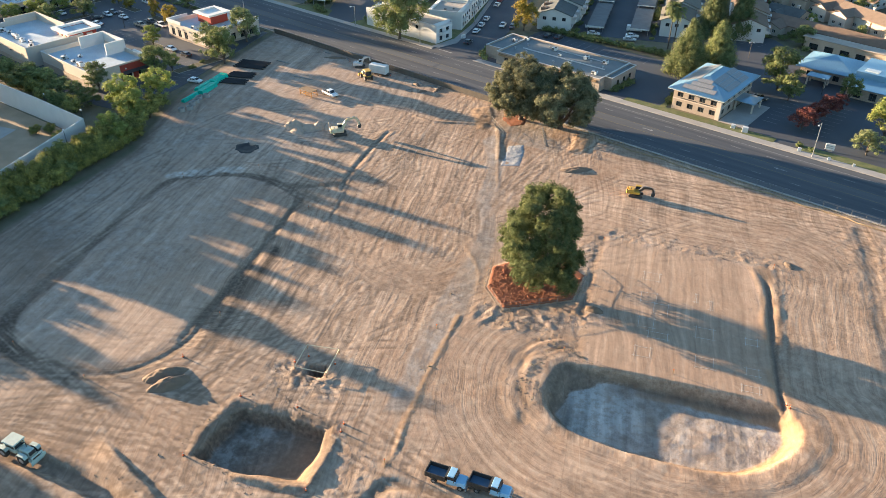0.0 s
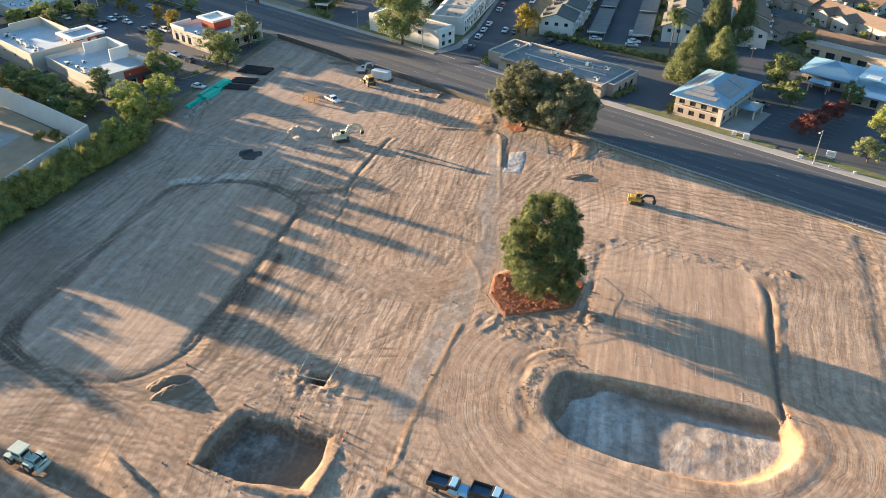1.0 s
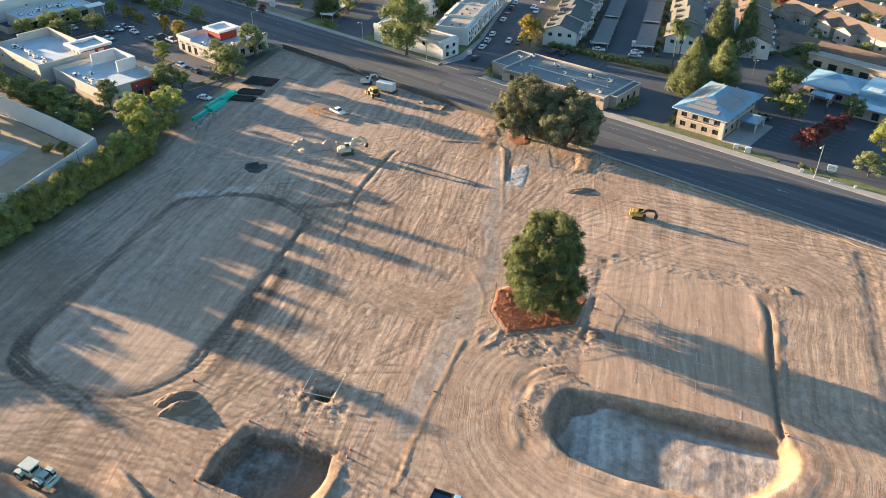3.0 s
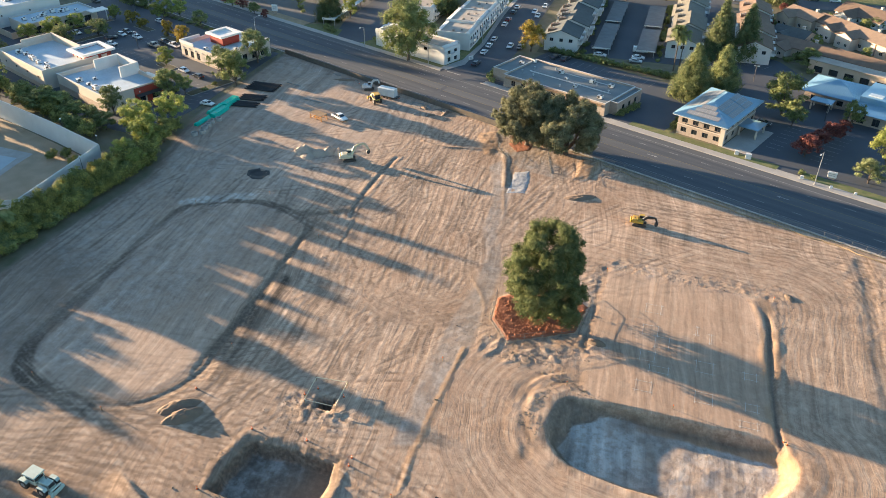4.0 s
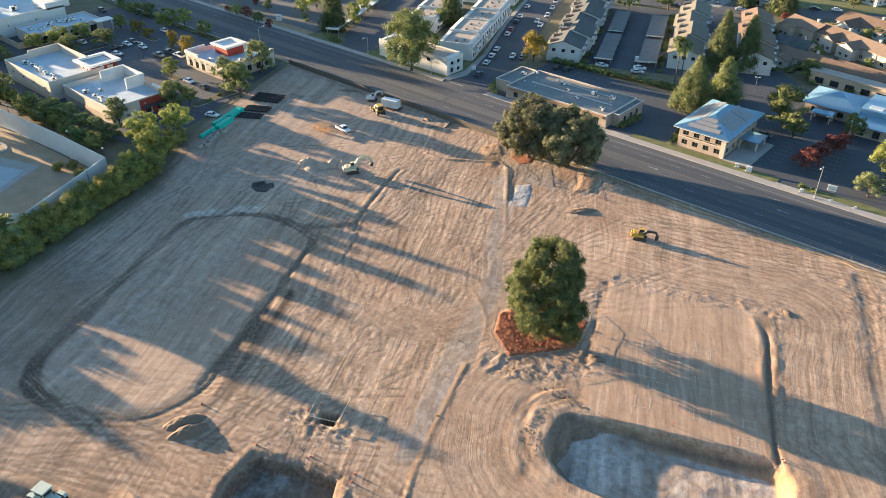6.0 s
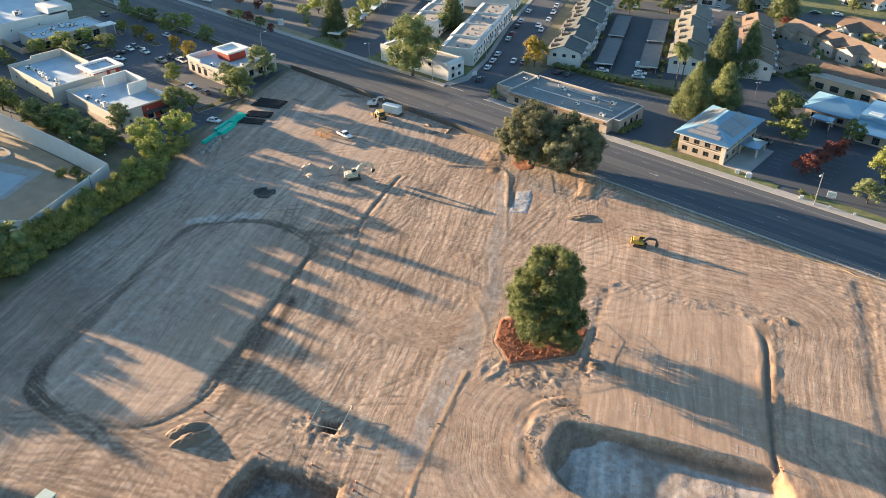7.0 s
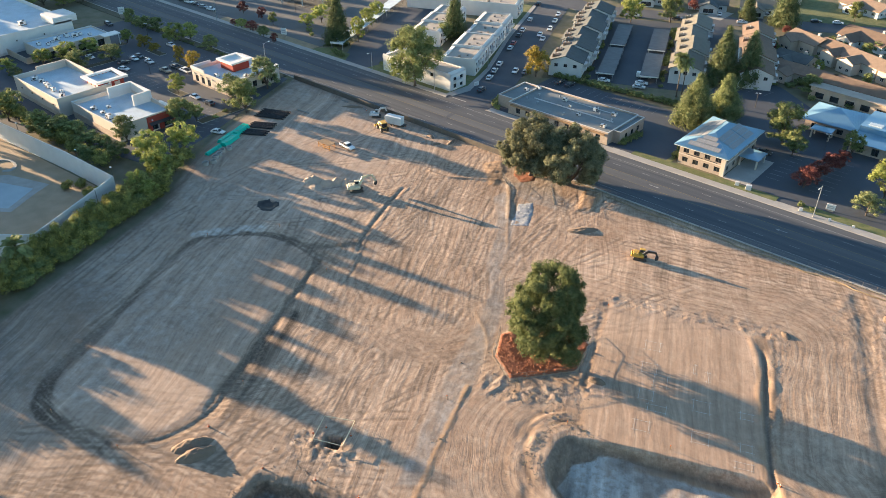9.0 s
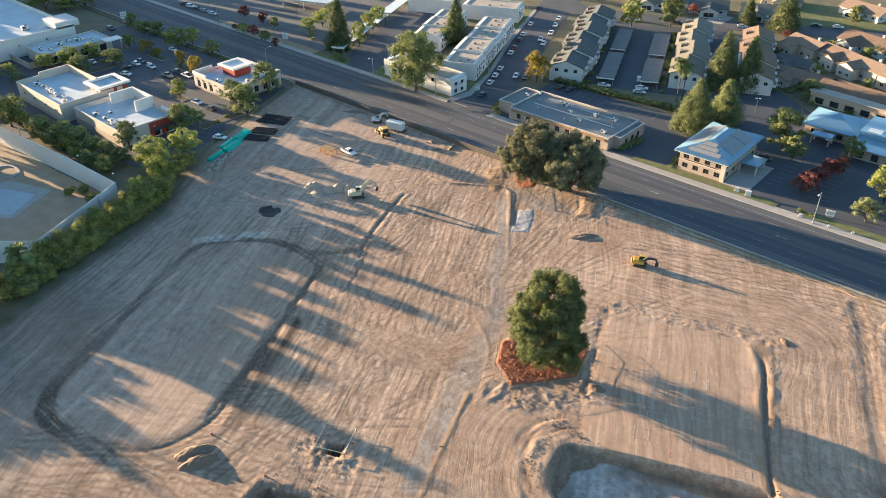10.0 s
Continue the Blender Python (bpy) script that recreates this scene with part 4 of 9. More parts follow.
    L(base, mul.inputs["A"])
    L(lump.outputs[0], mul.inputs["B"])
    base = mul.outputs["Result"]
    outer = blend(fit(mid, 0.35, 0.7), (0.185, 0.160, 0.115), (0.120, 0.122, 0.070))
    base = blend(attr("site"), outer, base)
    L(base, b.inputs["Base Color"])
    hgt = math_node("ADD", math_node("MULTIPLY", marks, 0.26), math_node("MULTIPLY", fine, 0.26))
    hgt = math_node("ADD", hgt, math_node("MULTIPLY", grain, 0.05))
    hgt = math_node("ADD", hgt, math_node("MULTIPLY", math_node("MULTIPLY", attr("rough_soil"), tex(pos, 1.1, 5, 0.7)), 0.5))
    hgt = math_node("SUBTRACT", hgt, math_node("MULTIPLY", groove, 0.09))
    rid = math_node("ABSOLUTE", math_node("SUBTRACT", tex(pos, 1.3, 4, 0.6), 0.5), 0.0)
    hgt = math_node("SUBTRACT", hgt, math_node("MULTIPLY", math_node("MULTIPLY", fit(rid, 0, 0.12, 1, 0), attr("rough_soil")), 0.45))
    bp = N("ShaderNodeBump")
    bp.inputs["Strength"].default_value, bp.inputs["Distance"].default_value = 0.34, 0.35
    L(hgt, bp.inputs["Height"])
    L(bp.outputs["Normal"], b.inputs["Normal"])
    return m


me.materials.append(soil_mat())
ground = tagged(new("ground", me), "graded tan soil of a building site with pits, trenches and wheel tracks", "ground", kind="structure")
HGT = H.reshape(ny, nx)


def ground_z(x, y):
    """The ground's height under a thing."""
    i, j = int(np.clip(np.searchsorted(xs, x), 1, nx - 1)), int(np.clip(np.searchsorted(ys, y), 1, ny - 1))
    return float(HGT[j - 1:j + 1, i - 1:i + 1].mean())


# ---- road, pavements, lots ----
slab("road", -700, 168.6, 500, 190.8, 0.05, M["asphalt_road"], "worn grey asphalt of a wide main road", "road")
slab("kerb_near", -700, 168.15, 500, 168.6, 0.17, M["concrete"], "concrete kerb beside the building site", "kerb")

# ---- trees ----
def crown_mesh(name, material, rng, blobs, leaf, per_area, cores=True, droop=0.0):
    """Leaf cards in uneven clumps round the blobs (centre, radius), with dense hearts."""
    V, F = [], []
    ico = [Vector(p).normalized() for p in ((0, 0, 1), (0.9, 0, 0.45), (0.28, 0.85, 0.45), (-0.72, 0.53, 0.45), (-0.72, -0.53, 0.45), (0.28, -0.85, 0.45), (0.72, 0.53, -0.45), (-0.28, 0.85, -0.45), (-0.9, 0, -0.45), (-0.28, -0.85, -0.45), (0.72, -0.53, -0.45), (0, 0, -1))]
    tri = ((0, 1, 2), (0, 2, 3), (0, 3, 4), (0, 4, 5), (0, 5, 1), (1, 6, 2), (2, 7, 3), (3, 8, 4), (4, 9, 5), (5, 10, 1), (2, 6, 7), (3, 7, 8), (4, 8, 9), (5, 9, 10), (1, 10, 6), (11, 7, 6), (11, 8, 7), (11, 9, 8), (11, 10, 9), (11, 6, 10))
    k = 0
    for (cx, cy, cz), r in blobs:
        if cores:
            V.append(np.array([(cx + p.x * r * 0.60 * s, cy + p.y * r * 0.60 * s, cz + p.z * r * 0.52 * s) for p in ico for s in (rng.uniform(0.75, 1.1),)]))
            F += [tuple(i + k for i in t) for t in tri]
            k += 12
        n = max(8, int(per_area * r * r))
        d = rng.normal(size=(n, 3))
        d /= np.linalg.norm(d, axis=1)[:, None]
        sub = rng.normal(size=(5, 3))
        sub /= np.linalg.norm(sub, axis=1)[:, None]
        lump = 1 + 0.20 * np.clip((d @ sub.T).max(1) * 3 - 2, -0.6, 1)
        rad = r * lump * np.clip(rng.normal(0.92, 0.16, n), 0.45, 1.4)
        c = np.array((cx, cy, cz)) + d * rad[:, None] * np.array((1, 1, 0.85))
        nrm = d + rng.normal(size=(n, 3)) * 0.26
        nrm[:, 2] += 0.25
        nrm /= np.linalg.norm(nrm, axis=1)[:, None]
        a = np.cross(nrm, rng.normal(size=(n, 3)))
        a /= np.linalg.norm(a, axis=1)[:, None] + 1e-9
        b = np.cross(nrm, a)
        size = leaf * rng.uniform(0.6, 1.35, n)[:, None]
        quad = np.stack([c - a * size, c + b * size * 0.55 - nrm * size * 0.15, c + a * size, c - b * size * 0.55 - nrm * size * 0.15], 1)
        quad[:, :, 2] -= droop * np.abs(quad[:, :, 2] - c[:, None, 2])
        V.append(quad.reshape(-1, 3))
        F += [(k + 4 * i, k + 4 * i + 1, k + 4 * i + 2, k + 4 * i + 3) for i in range(n)]
        k += 4 * n
    me2 = bpy.data.meshes.new(name)
    me2.from_pydata(np.concatenate(V).tolist(), [], F)
    me2.materials.append(material)
    return me2


def round_blobs(rng, h, r, base, count, size):
    """Clumps over an uneven dome from height base to h."""
    out = []
    for i in range(count):
        a, t = rng.uniform(0, math.tau), rng.uniform(0, 1) ** 0.8
        z = base + (h - base) * (0.10 + 0.80 * t)
        rr = r * math.sqrt(max(0.03, 1 - ((t - 0.36) / 0.68) ** 2)) * rng.uniform(0.55, 0.98)
        br = size * r * rng.uniform(0.7, 1.25)
        out.append(((rr * math.cos(a), rr * math.sin(a), z), br))
    for i in range(max(3, count // 5)):
        out.append(((rng.normal() * r * 0.2, rng.normal() * r * 0.2, base + (h - base) * rng.uniform(0.25, 0.78)), size * r * 1.35))
    return out


def lobe_blobs(rng, h, r, base, lobes, per_lobe):
    """An old oak's crown: great boughs with gaps between them, each a cloud of small clumps."""
    out = [((rng.normal() * r * 0.16, rng.normal() * r * 0.16, base + (h - base) * (0.25 + 0.09 * k)), r * 0.30) for k in range(5)]
    for i in range(lobes):
        t = (i + 0.5) / lobes
        a = i * 2.4 + rng.uniform(-0.35, 0.35)
        wide = 1.0 - (t - 0.34) * 0.92 if t > 0.34 else 0.58 + 0.42 * t / 0.34
        q = r * wide * rng.uniform(0.62, 0.86)
        c = Vector((q * math.cos(a), q * math.sin(a), base + (h - base) * (0.16 + 0.74 * t)))
        big = r * rng.uniform(0.23, 0.33)
        out.append((tuple(c), big * 0.62))
        for k in range(per_lobe):
            d = Vector(rng.normal(size=3)).normalized()
            d.z = d.z * 0.75 + 0.15
            if d.x * c.x + d.y * c.y < -0.35 * q:
                continue
            out.append((tuple(c + d * big * rng.uniform(0.65, 1.05)), big * rng.uniform(0.26, 0.48)))
    return out


def cone_blobs(rng, h, r, base, count):
    out = []
    for i in range(count):
        t = (i + 0.5) / count
        a = i * 2.4 + rng.uniform(-0.4, 0.4)
        rr = r * (1 - t) ** 0.8 * rng.uniform(0.45, 0.85)
        out.append(((rr * math.cos(a), rr * math.sin(a), base + (h - base) * t * 0.97), r * (0.16 + 0.26 * (1 - t)) * rng.uniform(0.8, 1.2)))
    return out


def tree(name, label, h, r, base, material, seed, count=26, size=0.34, leaf=0.4, per_area=26, trunk=0.25, kind="round", limbs=6, skirt=0):
    rng = np.random.RandomState(seed)
    t = thing(name, label, "tree")
    g = Geo()
    top = base + (h - base) * (0.9 if kind == "cone" else 0.55)
    lean = rng.uniform(-0.3, 0.3, 2)
    g.tube([(0, 0, -0.3), (0, 0, 0.4), (lean[0] * 0.3, lean[1] * 0.3, base * 0.6 + 0.3), (lean[0], lean[1], top)], [trunk * 1.5, trunk * 1.1, trunk * 0.85, trunk * 0.25], 8)
    for i in range(limbs):
        a, z0 = i * math.tau / limbs + rng.uniform(-0.3, 0.3), base * rng.uniform(0.55, 0.9) + 0.3
        q = r * rng.uniform(0.5, 0.75)
        g.tube([(0, 0, z0), (q * 0.45 * math.cos(a), q * 0.45 * math.sin(a), z0 + (h - z0) * 0.22), (q * math.cos(a), q * math.sin(a), z0 + (h - z0) * rng.uniform(0.4, 0.6))], [trunk * 0.55, trunk * 0.38, trunk * 0.12], 6)
    part("trunk", g, M["bark"], t, smooth=True)
    blobs = round_blobs(rng, h, r, base, count, size) if kind == "round" else lobe_blobs(rng, h, r, base, count, 15) if kind == "oak" else cone_blobs(rng, h, r, base, count)
    for i in range(skirt):
        a = i * math.tau / skirt + rng.uniform(-0.15, 0.15)
        blobs.append(((r * rng.uniform(0.45, 0.75) * math.cos(a), r * rng.uniform(0.45, 0.72) * math.sin(a) * (0.6 if math.sin(a) < 0 else 1.0), base + rng.uniform(1.7, 3.0)), r * rng.uniform(0.20, 0.26)))
    crown = new("crown", crown_mesh("crown", material, rng, blobs, leaf, per_area))
    crown.parent = t
    return t


def palm(name, label, h, r, seed, trunk=0.28, trunks=((0, 0, 1.0),), skirt=True):
    rng = np.random.RandomState(seed)
    t = thing(name, label, "palm tree")
    for ox, oy, k in trunks:
        g = Geo().tube([(ox, oy, -0.3), (ox, oy, 0.5), (ox + 0.1, oy, h * k * 0.5), (ox, oy, h * k - r * 0.4)], [trunk * 1.5, trunk, trunk * 0.85, trunk * 0.8], 8)
        part("trunk", g, M["bark"], t, smooth=True)
        f = Geo()
        for i in range(46):
            a, el = rng.uniform(0, math.tau), rng.uniform(-1.2 if skirt else -0.7, 1.25)
            d = Vector((math.cos(a) * math.cos(el), math.sin(a) * math.cos(el), math.sin(el)))
            side = d.cross(Vector((0, 0, 1))).normalized()
            c = Vector((ox, oy, h * k - r * 0.5))
            mid, end = c + d * r * 0.6, c + d * r - Vector((0, 0, r * 0.25))
            f.add([c, mid + side * r * 0.20, end + side * r * 0.08, end - side * r * 0.08, mid - side * r * 0.20, mid + Vector((0, 0, r * 0.07))], [(0, 1, 5), (1, 2, 3, 5), (5, 3, 4), (0, 5, 4)])
            for j in range(5):
                e = end + side * r * rng.uniform(-0.25, 0.25) - Vector((0, 0, r * rng.uniform(0, 0.25)))
                f.add([mid, e + side * 0.06, e - side * 0.06], [(0, 1, 2)])
        part("crown", f, M["leaf_p"], t)
    return t


def stand(proto, x, y, h=1.0, w=None, rz=0, z=None, label=""):
    """Sets a copy of a tree at a place, scaled to height h and width w times the original's."""
    w = w or h
    ob = copy_at(proto, Matrix.Translation((x, y, (ground_z(x, y) if z is None else z))) @ Euler((0, 0, radians(rz))).to_matrix().to_4x4() @ Matrix.Diagonal((w, w, h, 1)))
    if label:
        ob["label"] = label
    return ob


def first(proto, x, y, h=1.0, w=None, rz=0, z=None):
    w = w or h
    proto.matrix_basis = Matrix.Translation((x, y, (ground_z(x, y) if z is None else z))) @ Euler((0, 0, radians(rz))).to_matrix().to_4x4() @ Matrix.Diagonal((w, w, h, 1))


lone = tree("oak_tree", "large dark green oak tree standing in fenced bark mulch", 21.3, 9.0, 0.9, M["leaf_oak"], 4, 30, 0.145, 0.17, 200, 0.55, "oak", limbs=9, skirt=4)
first(lone, -60.9, 101.8)
pair1 = tree("oak_tree", "broad old oak tree beside the site gate and road", 17.0, 10.0, 0.8, M["leaf_oak_pale"], 8, 28, 0.155, 0.20, 140, 0.6, "oak", limbs=9)
first(pair1, -108.6, 163.2)
pair2 = tree("oak_tree", "broad old oak tree by the fence and road", 15.5, 9.6, 0.8, M["leaf_oak_pale"], 12, 28, 0.155, 0.20, 140, 0.6, "oak", limbs=9)
first(pair2, -97.4, 165.6, 1.04, 1.04)

# kind: maker of the first tree (height 10, radius 4), then copies
PROTO = {}
KINDS = {
    "g": ("tree", "dense mid-green broadleaf tree", "leaf_g"), "b": ("tree", "yellow-green broadleaf tree in evening sun", "leaf_b"),
    "o": ("tree", "olive-green broadleaf tree with airy crown", "leaf_o"), "y": ("tree", "tree with golden yellow autumn leaves", "leaf_y"),
    "r": ("tree", "small tree with red and purple leaves", "leaf_r"), "m": ("tree", "tall spreading green tree beside the road", "leaf_g"),
    "c": ("conifer", "tall dark conifer with a pointed crown", "leaf_c"), "p": ("pine_tree", "bushy yellow-green pine tree", "leaf_p"),
}
# kind, x, y, height, crown radius
TREES_STRIP = [
    ("g", -257.8, 82.5, 11.6, 5.5), ("g", -239.6, 84.2, 8.6, 4.4), ("g", -231.8, 86.7, 8.1, 5.3), ("g", -226.2, 89.3, 7.0, 4.4),
    ("g", -218.1, 89.6, 6.5, 3.9), ("g", -211.4, 90.5, 6.5, 3.4), ("g", -205.8, 91.9, 5.5, 3.3), ("o", -214.6, 99.4, 9.0, 4.0),
    ("b", -194.9, 96.5, 11.1, 4.9), ("b", -188.8, 95.8, 8.4, 3.6), ("b", -195.8, 107.5, 9.4, 4.6), ("g", -212.0, 117.1, 9.8, 5.0),
    ("g", -211.9, 122.3, 6.9, 2.8), ("b", -301.9, 101.5, 6.1, 3.2), ("b", -301.5, 114.5, 6.4, 3.8), ("o", -293.5, 101.2, 4.7, 2.6),
    ("b", -298.3, 123.0, 7.8, 4.4), ("g", -287.3, 121.9, 7.0, 4.8), ("b", -300.8, 133.6, 6.2, 3.9), ("g", -285.8, 133.8, 6.5, 4.9),
]
TREES_LOT = [
    ("b", -300.8, 149.1, 5.9, 2.9), ("y", -291.1, 151.0, 5.1, 3.4), ("y", -281.6, 150.3, 3.9, 2.3), ("g", -322.3, 163.4, 7.4, 3.1),
    ("g", -312.8, 163.2, 6.1, 3.7), ("g", -306.8, 166.4, 5.8, 3.6), ("b", -287.9, 163.1, 8.0, 4.7), ("b", -284.2, 168.2, 7.5, 3.5),
    ("g", -267.9, 166.6, 6.2, 3.4), ("y", -264.3, 150.0, 7.1, 2.4), ("y", -254.9, 150.0, 7.0, 3.0), ("b", -237.8, 132.3, 7.1, 3.2),
    ("o", -213.2, 137.7, 11.6, 4.8), ("g", -205.3, 137.1, 12.2, 4.8), ("o", -217.1, 155.1, 12.6, 5.0), ("b", -380.3, 152.0, 8.6, 8.0),
    ("b", -373.3, 158.1, 7.3, 5.3), ("g", -371.6, 167.0, 7.1, 6.7),
]
TREES_MEDIAN = [
    ("r", -299.1, 205.6, 5.6, 2.6), ("r", -285.1, 205.3, 5.8, 2.3), ("g", -275.4, 203.9, 5.9, 2.0), ("r", -287.2, 191.6, 3.0, 1.5),
    ("b", -280.5, 191.1, 4.9, 2.7), ("r", -274.7, 192.1, 4.8, 2.7), ("g", -265.0, 190.6, 4.8, 2.6), ("r", -255.8, 188.9, 4.2, 1.6),
    ("b", -261.1, 211.0, 6.6, 3.2), ("b", -261.9, 219.8, 8.2, 4.2), ("g", -270.9, 234.6, 6.4, 3.9), ("c", -233.8, 204.2, 20.7, 6.0),
    ("b", -230.8, 212.4, 11.0, 3.0), ("b", -240.7, 227.6, 9.2, 3.4), ("b", -247.0, 239.3, 8.5, 3.5), ("m", -179.4, 191.3, 22.4, 9.3),
    ("c", -204.1, 242.2, 18.6, 5.4), ("g", -203.8, 235.8, 8.7, 4.2), ("r", -182.5, 214.2, 5.1, 3.2),
]
TREES_FAR = [
    ("y", -152.6, 227.7, 11.5, 4.8), ("b", -159.6, 309.3, 12.8, 5.2), ("g", -146.5, 320.7, 13.9, 6.2), ("r", -146.2, 342.2, 5.9, 2.6),
    ("p", -89.9, 226.3, 17.0, 6.9), ("p", -84.7, 236.8, 15.0, 6.2), ("c", -98.9, 266.0, 21.0, 6.2), ("c", -90.8, 269.4, 20.0, 5.8),
    ("c", -106.4, 346.8, 18.0, 7.4), ("c", -122.7, 346.7, 11.6, 4.5), ("g", -62.8, 230.5, 13.5, 6.6), ("g", -57.5, 224.5, 8.0, 3.4), ("g", -70.7, 276.3, 7.2, 4.4),
    ("r", -47.6, 206.4, 6.5, 3.9), ("r", -46.4, 212.8, 6.2, 3.0), ("r", -45.6, 219.7, 6.4, 2.8), ("r", -44.2, 225.5, 5.6, 2.4), ("g", -44.2, 235.5, 8.3, 3.2), ("b", -29.0, 213.1, 12.7, 4.7),
    ("o", -30.0, 201.8, 7.1, 4.0), ("r", -102.3, 339.1, 3.4, 1.9), ("r", -83.5, 325.2, 3.2, 2.0), ("g", -66.0, 338.5, 4.6, 3.4),
]
# trees at the corner of the yard: x, y, height, crown radius, kind
YARD_TREES = [(-180.5, 83.5, 8.5, 3.2, "b"), (-176.5, 84.5, 6.5, 2.8, "b"), (-186.0, 92.5, 9.5, 3.6, "b")]
# tall unseen trees added to the west as shadow casters: offset across the sun's rays, half width, reach of the shadow
# along them
WEST_CASTERS = [
    (31.0, 3.4, -62), (42.0, 3.2, -108), (46.3, 2.2, -122), (50.3, 2.0, -84), (53.4, 1.8, -94), (55.9, 2.2, -91), (59.0, 1.8, -120), (62.3, 1.4, -99), (65.0, 1.6, -119), (67.0, 1.5, -121), (69.3, 1.6, -111),
    (72.0, 1.8, -77), (74.6, 2.3, -42), (77.3, 1.5, -99), (79.6, 1.6, -94), (81.9, 2.6, -77), (85.0, 2.6, -74), (89.6, 1.2, -77), (96.5, 2.3, -77), (99.3, 2.2, -79), (105.3, 2.3, -86), (112.3, 2.0, -64), (117.5, 2.2, -87), (121.0, 1.5, -62),
] + [(71.5 + 2.4 * k, 2.6, -152 + 3 * ((k * 7) % 3)) for k in range(15)]
# more unseen casters added farther off, west of the shops and the far lots: x, offsets from and to, spacing, half
# width, reach and its spread
FAR_CASTERS = [(-318.0, 134.0, 151.0, 3.6, 2.8, -204, 8), (-480.0, 160.0, 196.0, 5.0, 3.4, -246, 24), (-500.0, 196.0, 240.0, 5.5, 3.4, -178, 60), (-500.0, 224.0, 243.0, 4.5, 3.4, -116, 14), (-500.0, 244.0, 330.0, 8.0, 3.4, -235, 55)]
TREES = TREES_STRIP + TREES_LOT + TREES_MEDIAN + TREES_FAR


def make_kind(k, v):
    nm, lab, mt = KINDS[k]
    seed = 100 + 7 * v + ord(k)
    if k == "c":
        return tree(nm, lab, 10.0, 4.0, 0.7, M[mt], seed, 60, 0.3, 0.135, 150, 0.22, "cone", 0)
    if k == "p":
        return tree(nm, lab, 10.0, 4.0, 0.5, M[mt], seed, 80, 0.25, 0.13, 170, 0.25, "cone", 0)
    if k == "m":
        return tree(nm, lab, 10.0, 4.0, 1.4, M[mt], seed, 80, 0.20, 0.12, 240, 0.2, "round", 8)
    return tree(nm, lab, 10.0, 4.0, 1.3, M[mt], seed, 48, 0.21, 0.21, 88, 0.2, "round", 5)


rng_t = random.Random(5)
for i, (k, x, y, h, r) in enumerate(TREES):
    v = i % 2
    if (k, v) not in PROTO:
        PROTO[k, v] = make_kind(k, v)
        first(PROTO[k, v], x, y, h / 10, r / 4, rng_t.uniform(0, 360))
    else:
        stand(PROTO[k, v], x, y, h / 10, r / 4, rng_t.uniform(0, 360))
slab("kerb_far", -700, 190.8, -164.5, 191.25, 0.18, M["concrete"], "concrete kerb along the far side of the road", "kerb")
slab("kerb_far", -147.0, 190.8, 500, 191.25, 0.18, M["concrete"], "concrete kerb along the far side of the road", "kerb")
slab("pavement", -700, 191.25, -165.0, 193.2, 0.17, M["concrete_pale"], "pale concrete pavement beside the main road", "pavement")
slab("pavement", -146.5, 191.25, 500, 193.6, 0.17, M["concrete_pale"], "pale concrete pavement beside the main road", "pavement")


def skew(x, y, ox=-150.0, oy=232.0, a=23.0):
    """A place in the side street's own axes."""
    c, s = math.cos(radians(a)), math.sin(radians(a))
    return ox + x * c - y * s, oy + x * s + y * c


def skew_slab(name, x0, y0, x1, y1, top, material, label, category, a=23.0, ox=-150.0, oy=232.0):
    return poly_slab(name, [skew(x0, y0, ox, oy, a), skew(x1, y0, ox, oy, a), skew(x1, y1, ox, oy, a), skew(x0, y1, ox, oy, a)], top, material, label, category)


# side street, meeting the road at the corner
poly_slab("side_street", [(-166.5, 190.5), (-146.0, 190.5), (-147.8, 196.0), (-152.5, 214.0), (-157.5, 228.0), (-192.0, 309.0), (-215.0, 372.0), (-232.0, 372.0), (-207.5, 303.0), (-189.0, 258.0), (-171.5, 222.0), (-163.8, 201.0)], 0.045, M["asphalt"], "grey asphalt side street lined with parked cars", "road")
poly_slab("pavement", [(-163.4, 193.0), (-161.8, 201.0), (-169.6, 222.0), (-187.0, 258.0), (-205.5, 303.0), (-207.3, 303.0), (-188.8, 258.0), (-171.3, 222.0), (-165.4, 204.0), (-166.3, 193.0)], 0.16, M["concrete_pale"], "pale concrete pavement along the side street", "pavement")
poly_slab("lawn", [(-199.0, 193.2), (-166.4, 193.2), (-165.5, 204.0), (-171.5, 222.0), (-189.0, 258.0), (-207.5, 303.0), (-222.0, 300.0), (-203.0, 252.0), (-190.0, 216.0), (-190.0, 204.0), (-199.0, 203.0)], 0.12, M["grass"], "shaded green lawn round white apartment blocks", "grass")
poly_slab("cross_street", [(-232.0, 325.0), (-185.0, 308.0), (-122.0, 335.0), (-105.0, 344.0), (-60.0, 366.0), (40.0, 410.0), (40.0, 424.0), (-65.0, 378.0), (-112.0, 356.0), (-128.0, 346.0), (-186.0, 322.0), (-228.0, 338.0)], 0.052, M["asphalt"], "grey asphalt street among far houses", "road")
# lots
poly_slab("car_park", [(-330.0, 60.0), (-262.0, 60.0), (-240.0, 88.0), (-205.0, 93.0), (-193.5, 96.0), (-199.5, 118.0), (-219.5, 166.0), (-330.0, 166.0)], 0.04, M["asphalt_new"], "dark asphalt car park round the shops", "road")
slab("planting_strip", -560, 164.6, -222, 168.15, 0.14, M["planting"], "planted strip of soil and shrubs along the road", "grass")
slab("planting_strip", -300, 193.2, -238, 197.5, 0.14, M["grass_dry"], "dry planted strip with small trees along the road", "grass")
slab("car_park", -520, 197.5, -238, 300, 0.04, M["asphalt_old"], "pale worn asphalt car park beyond the road", "road")
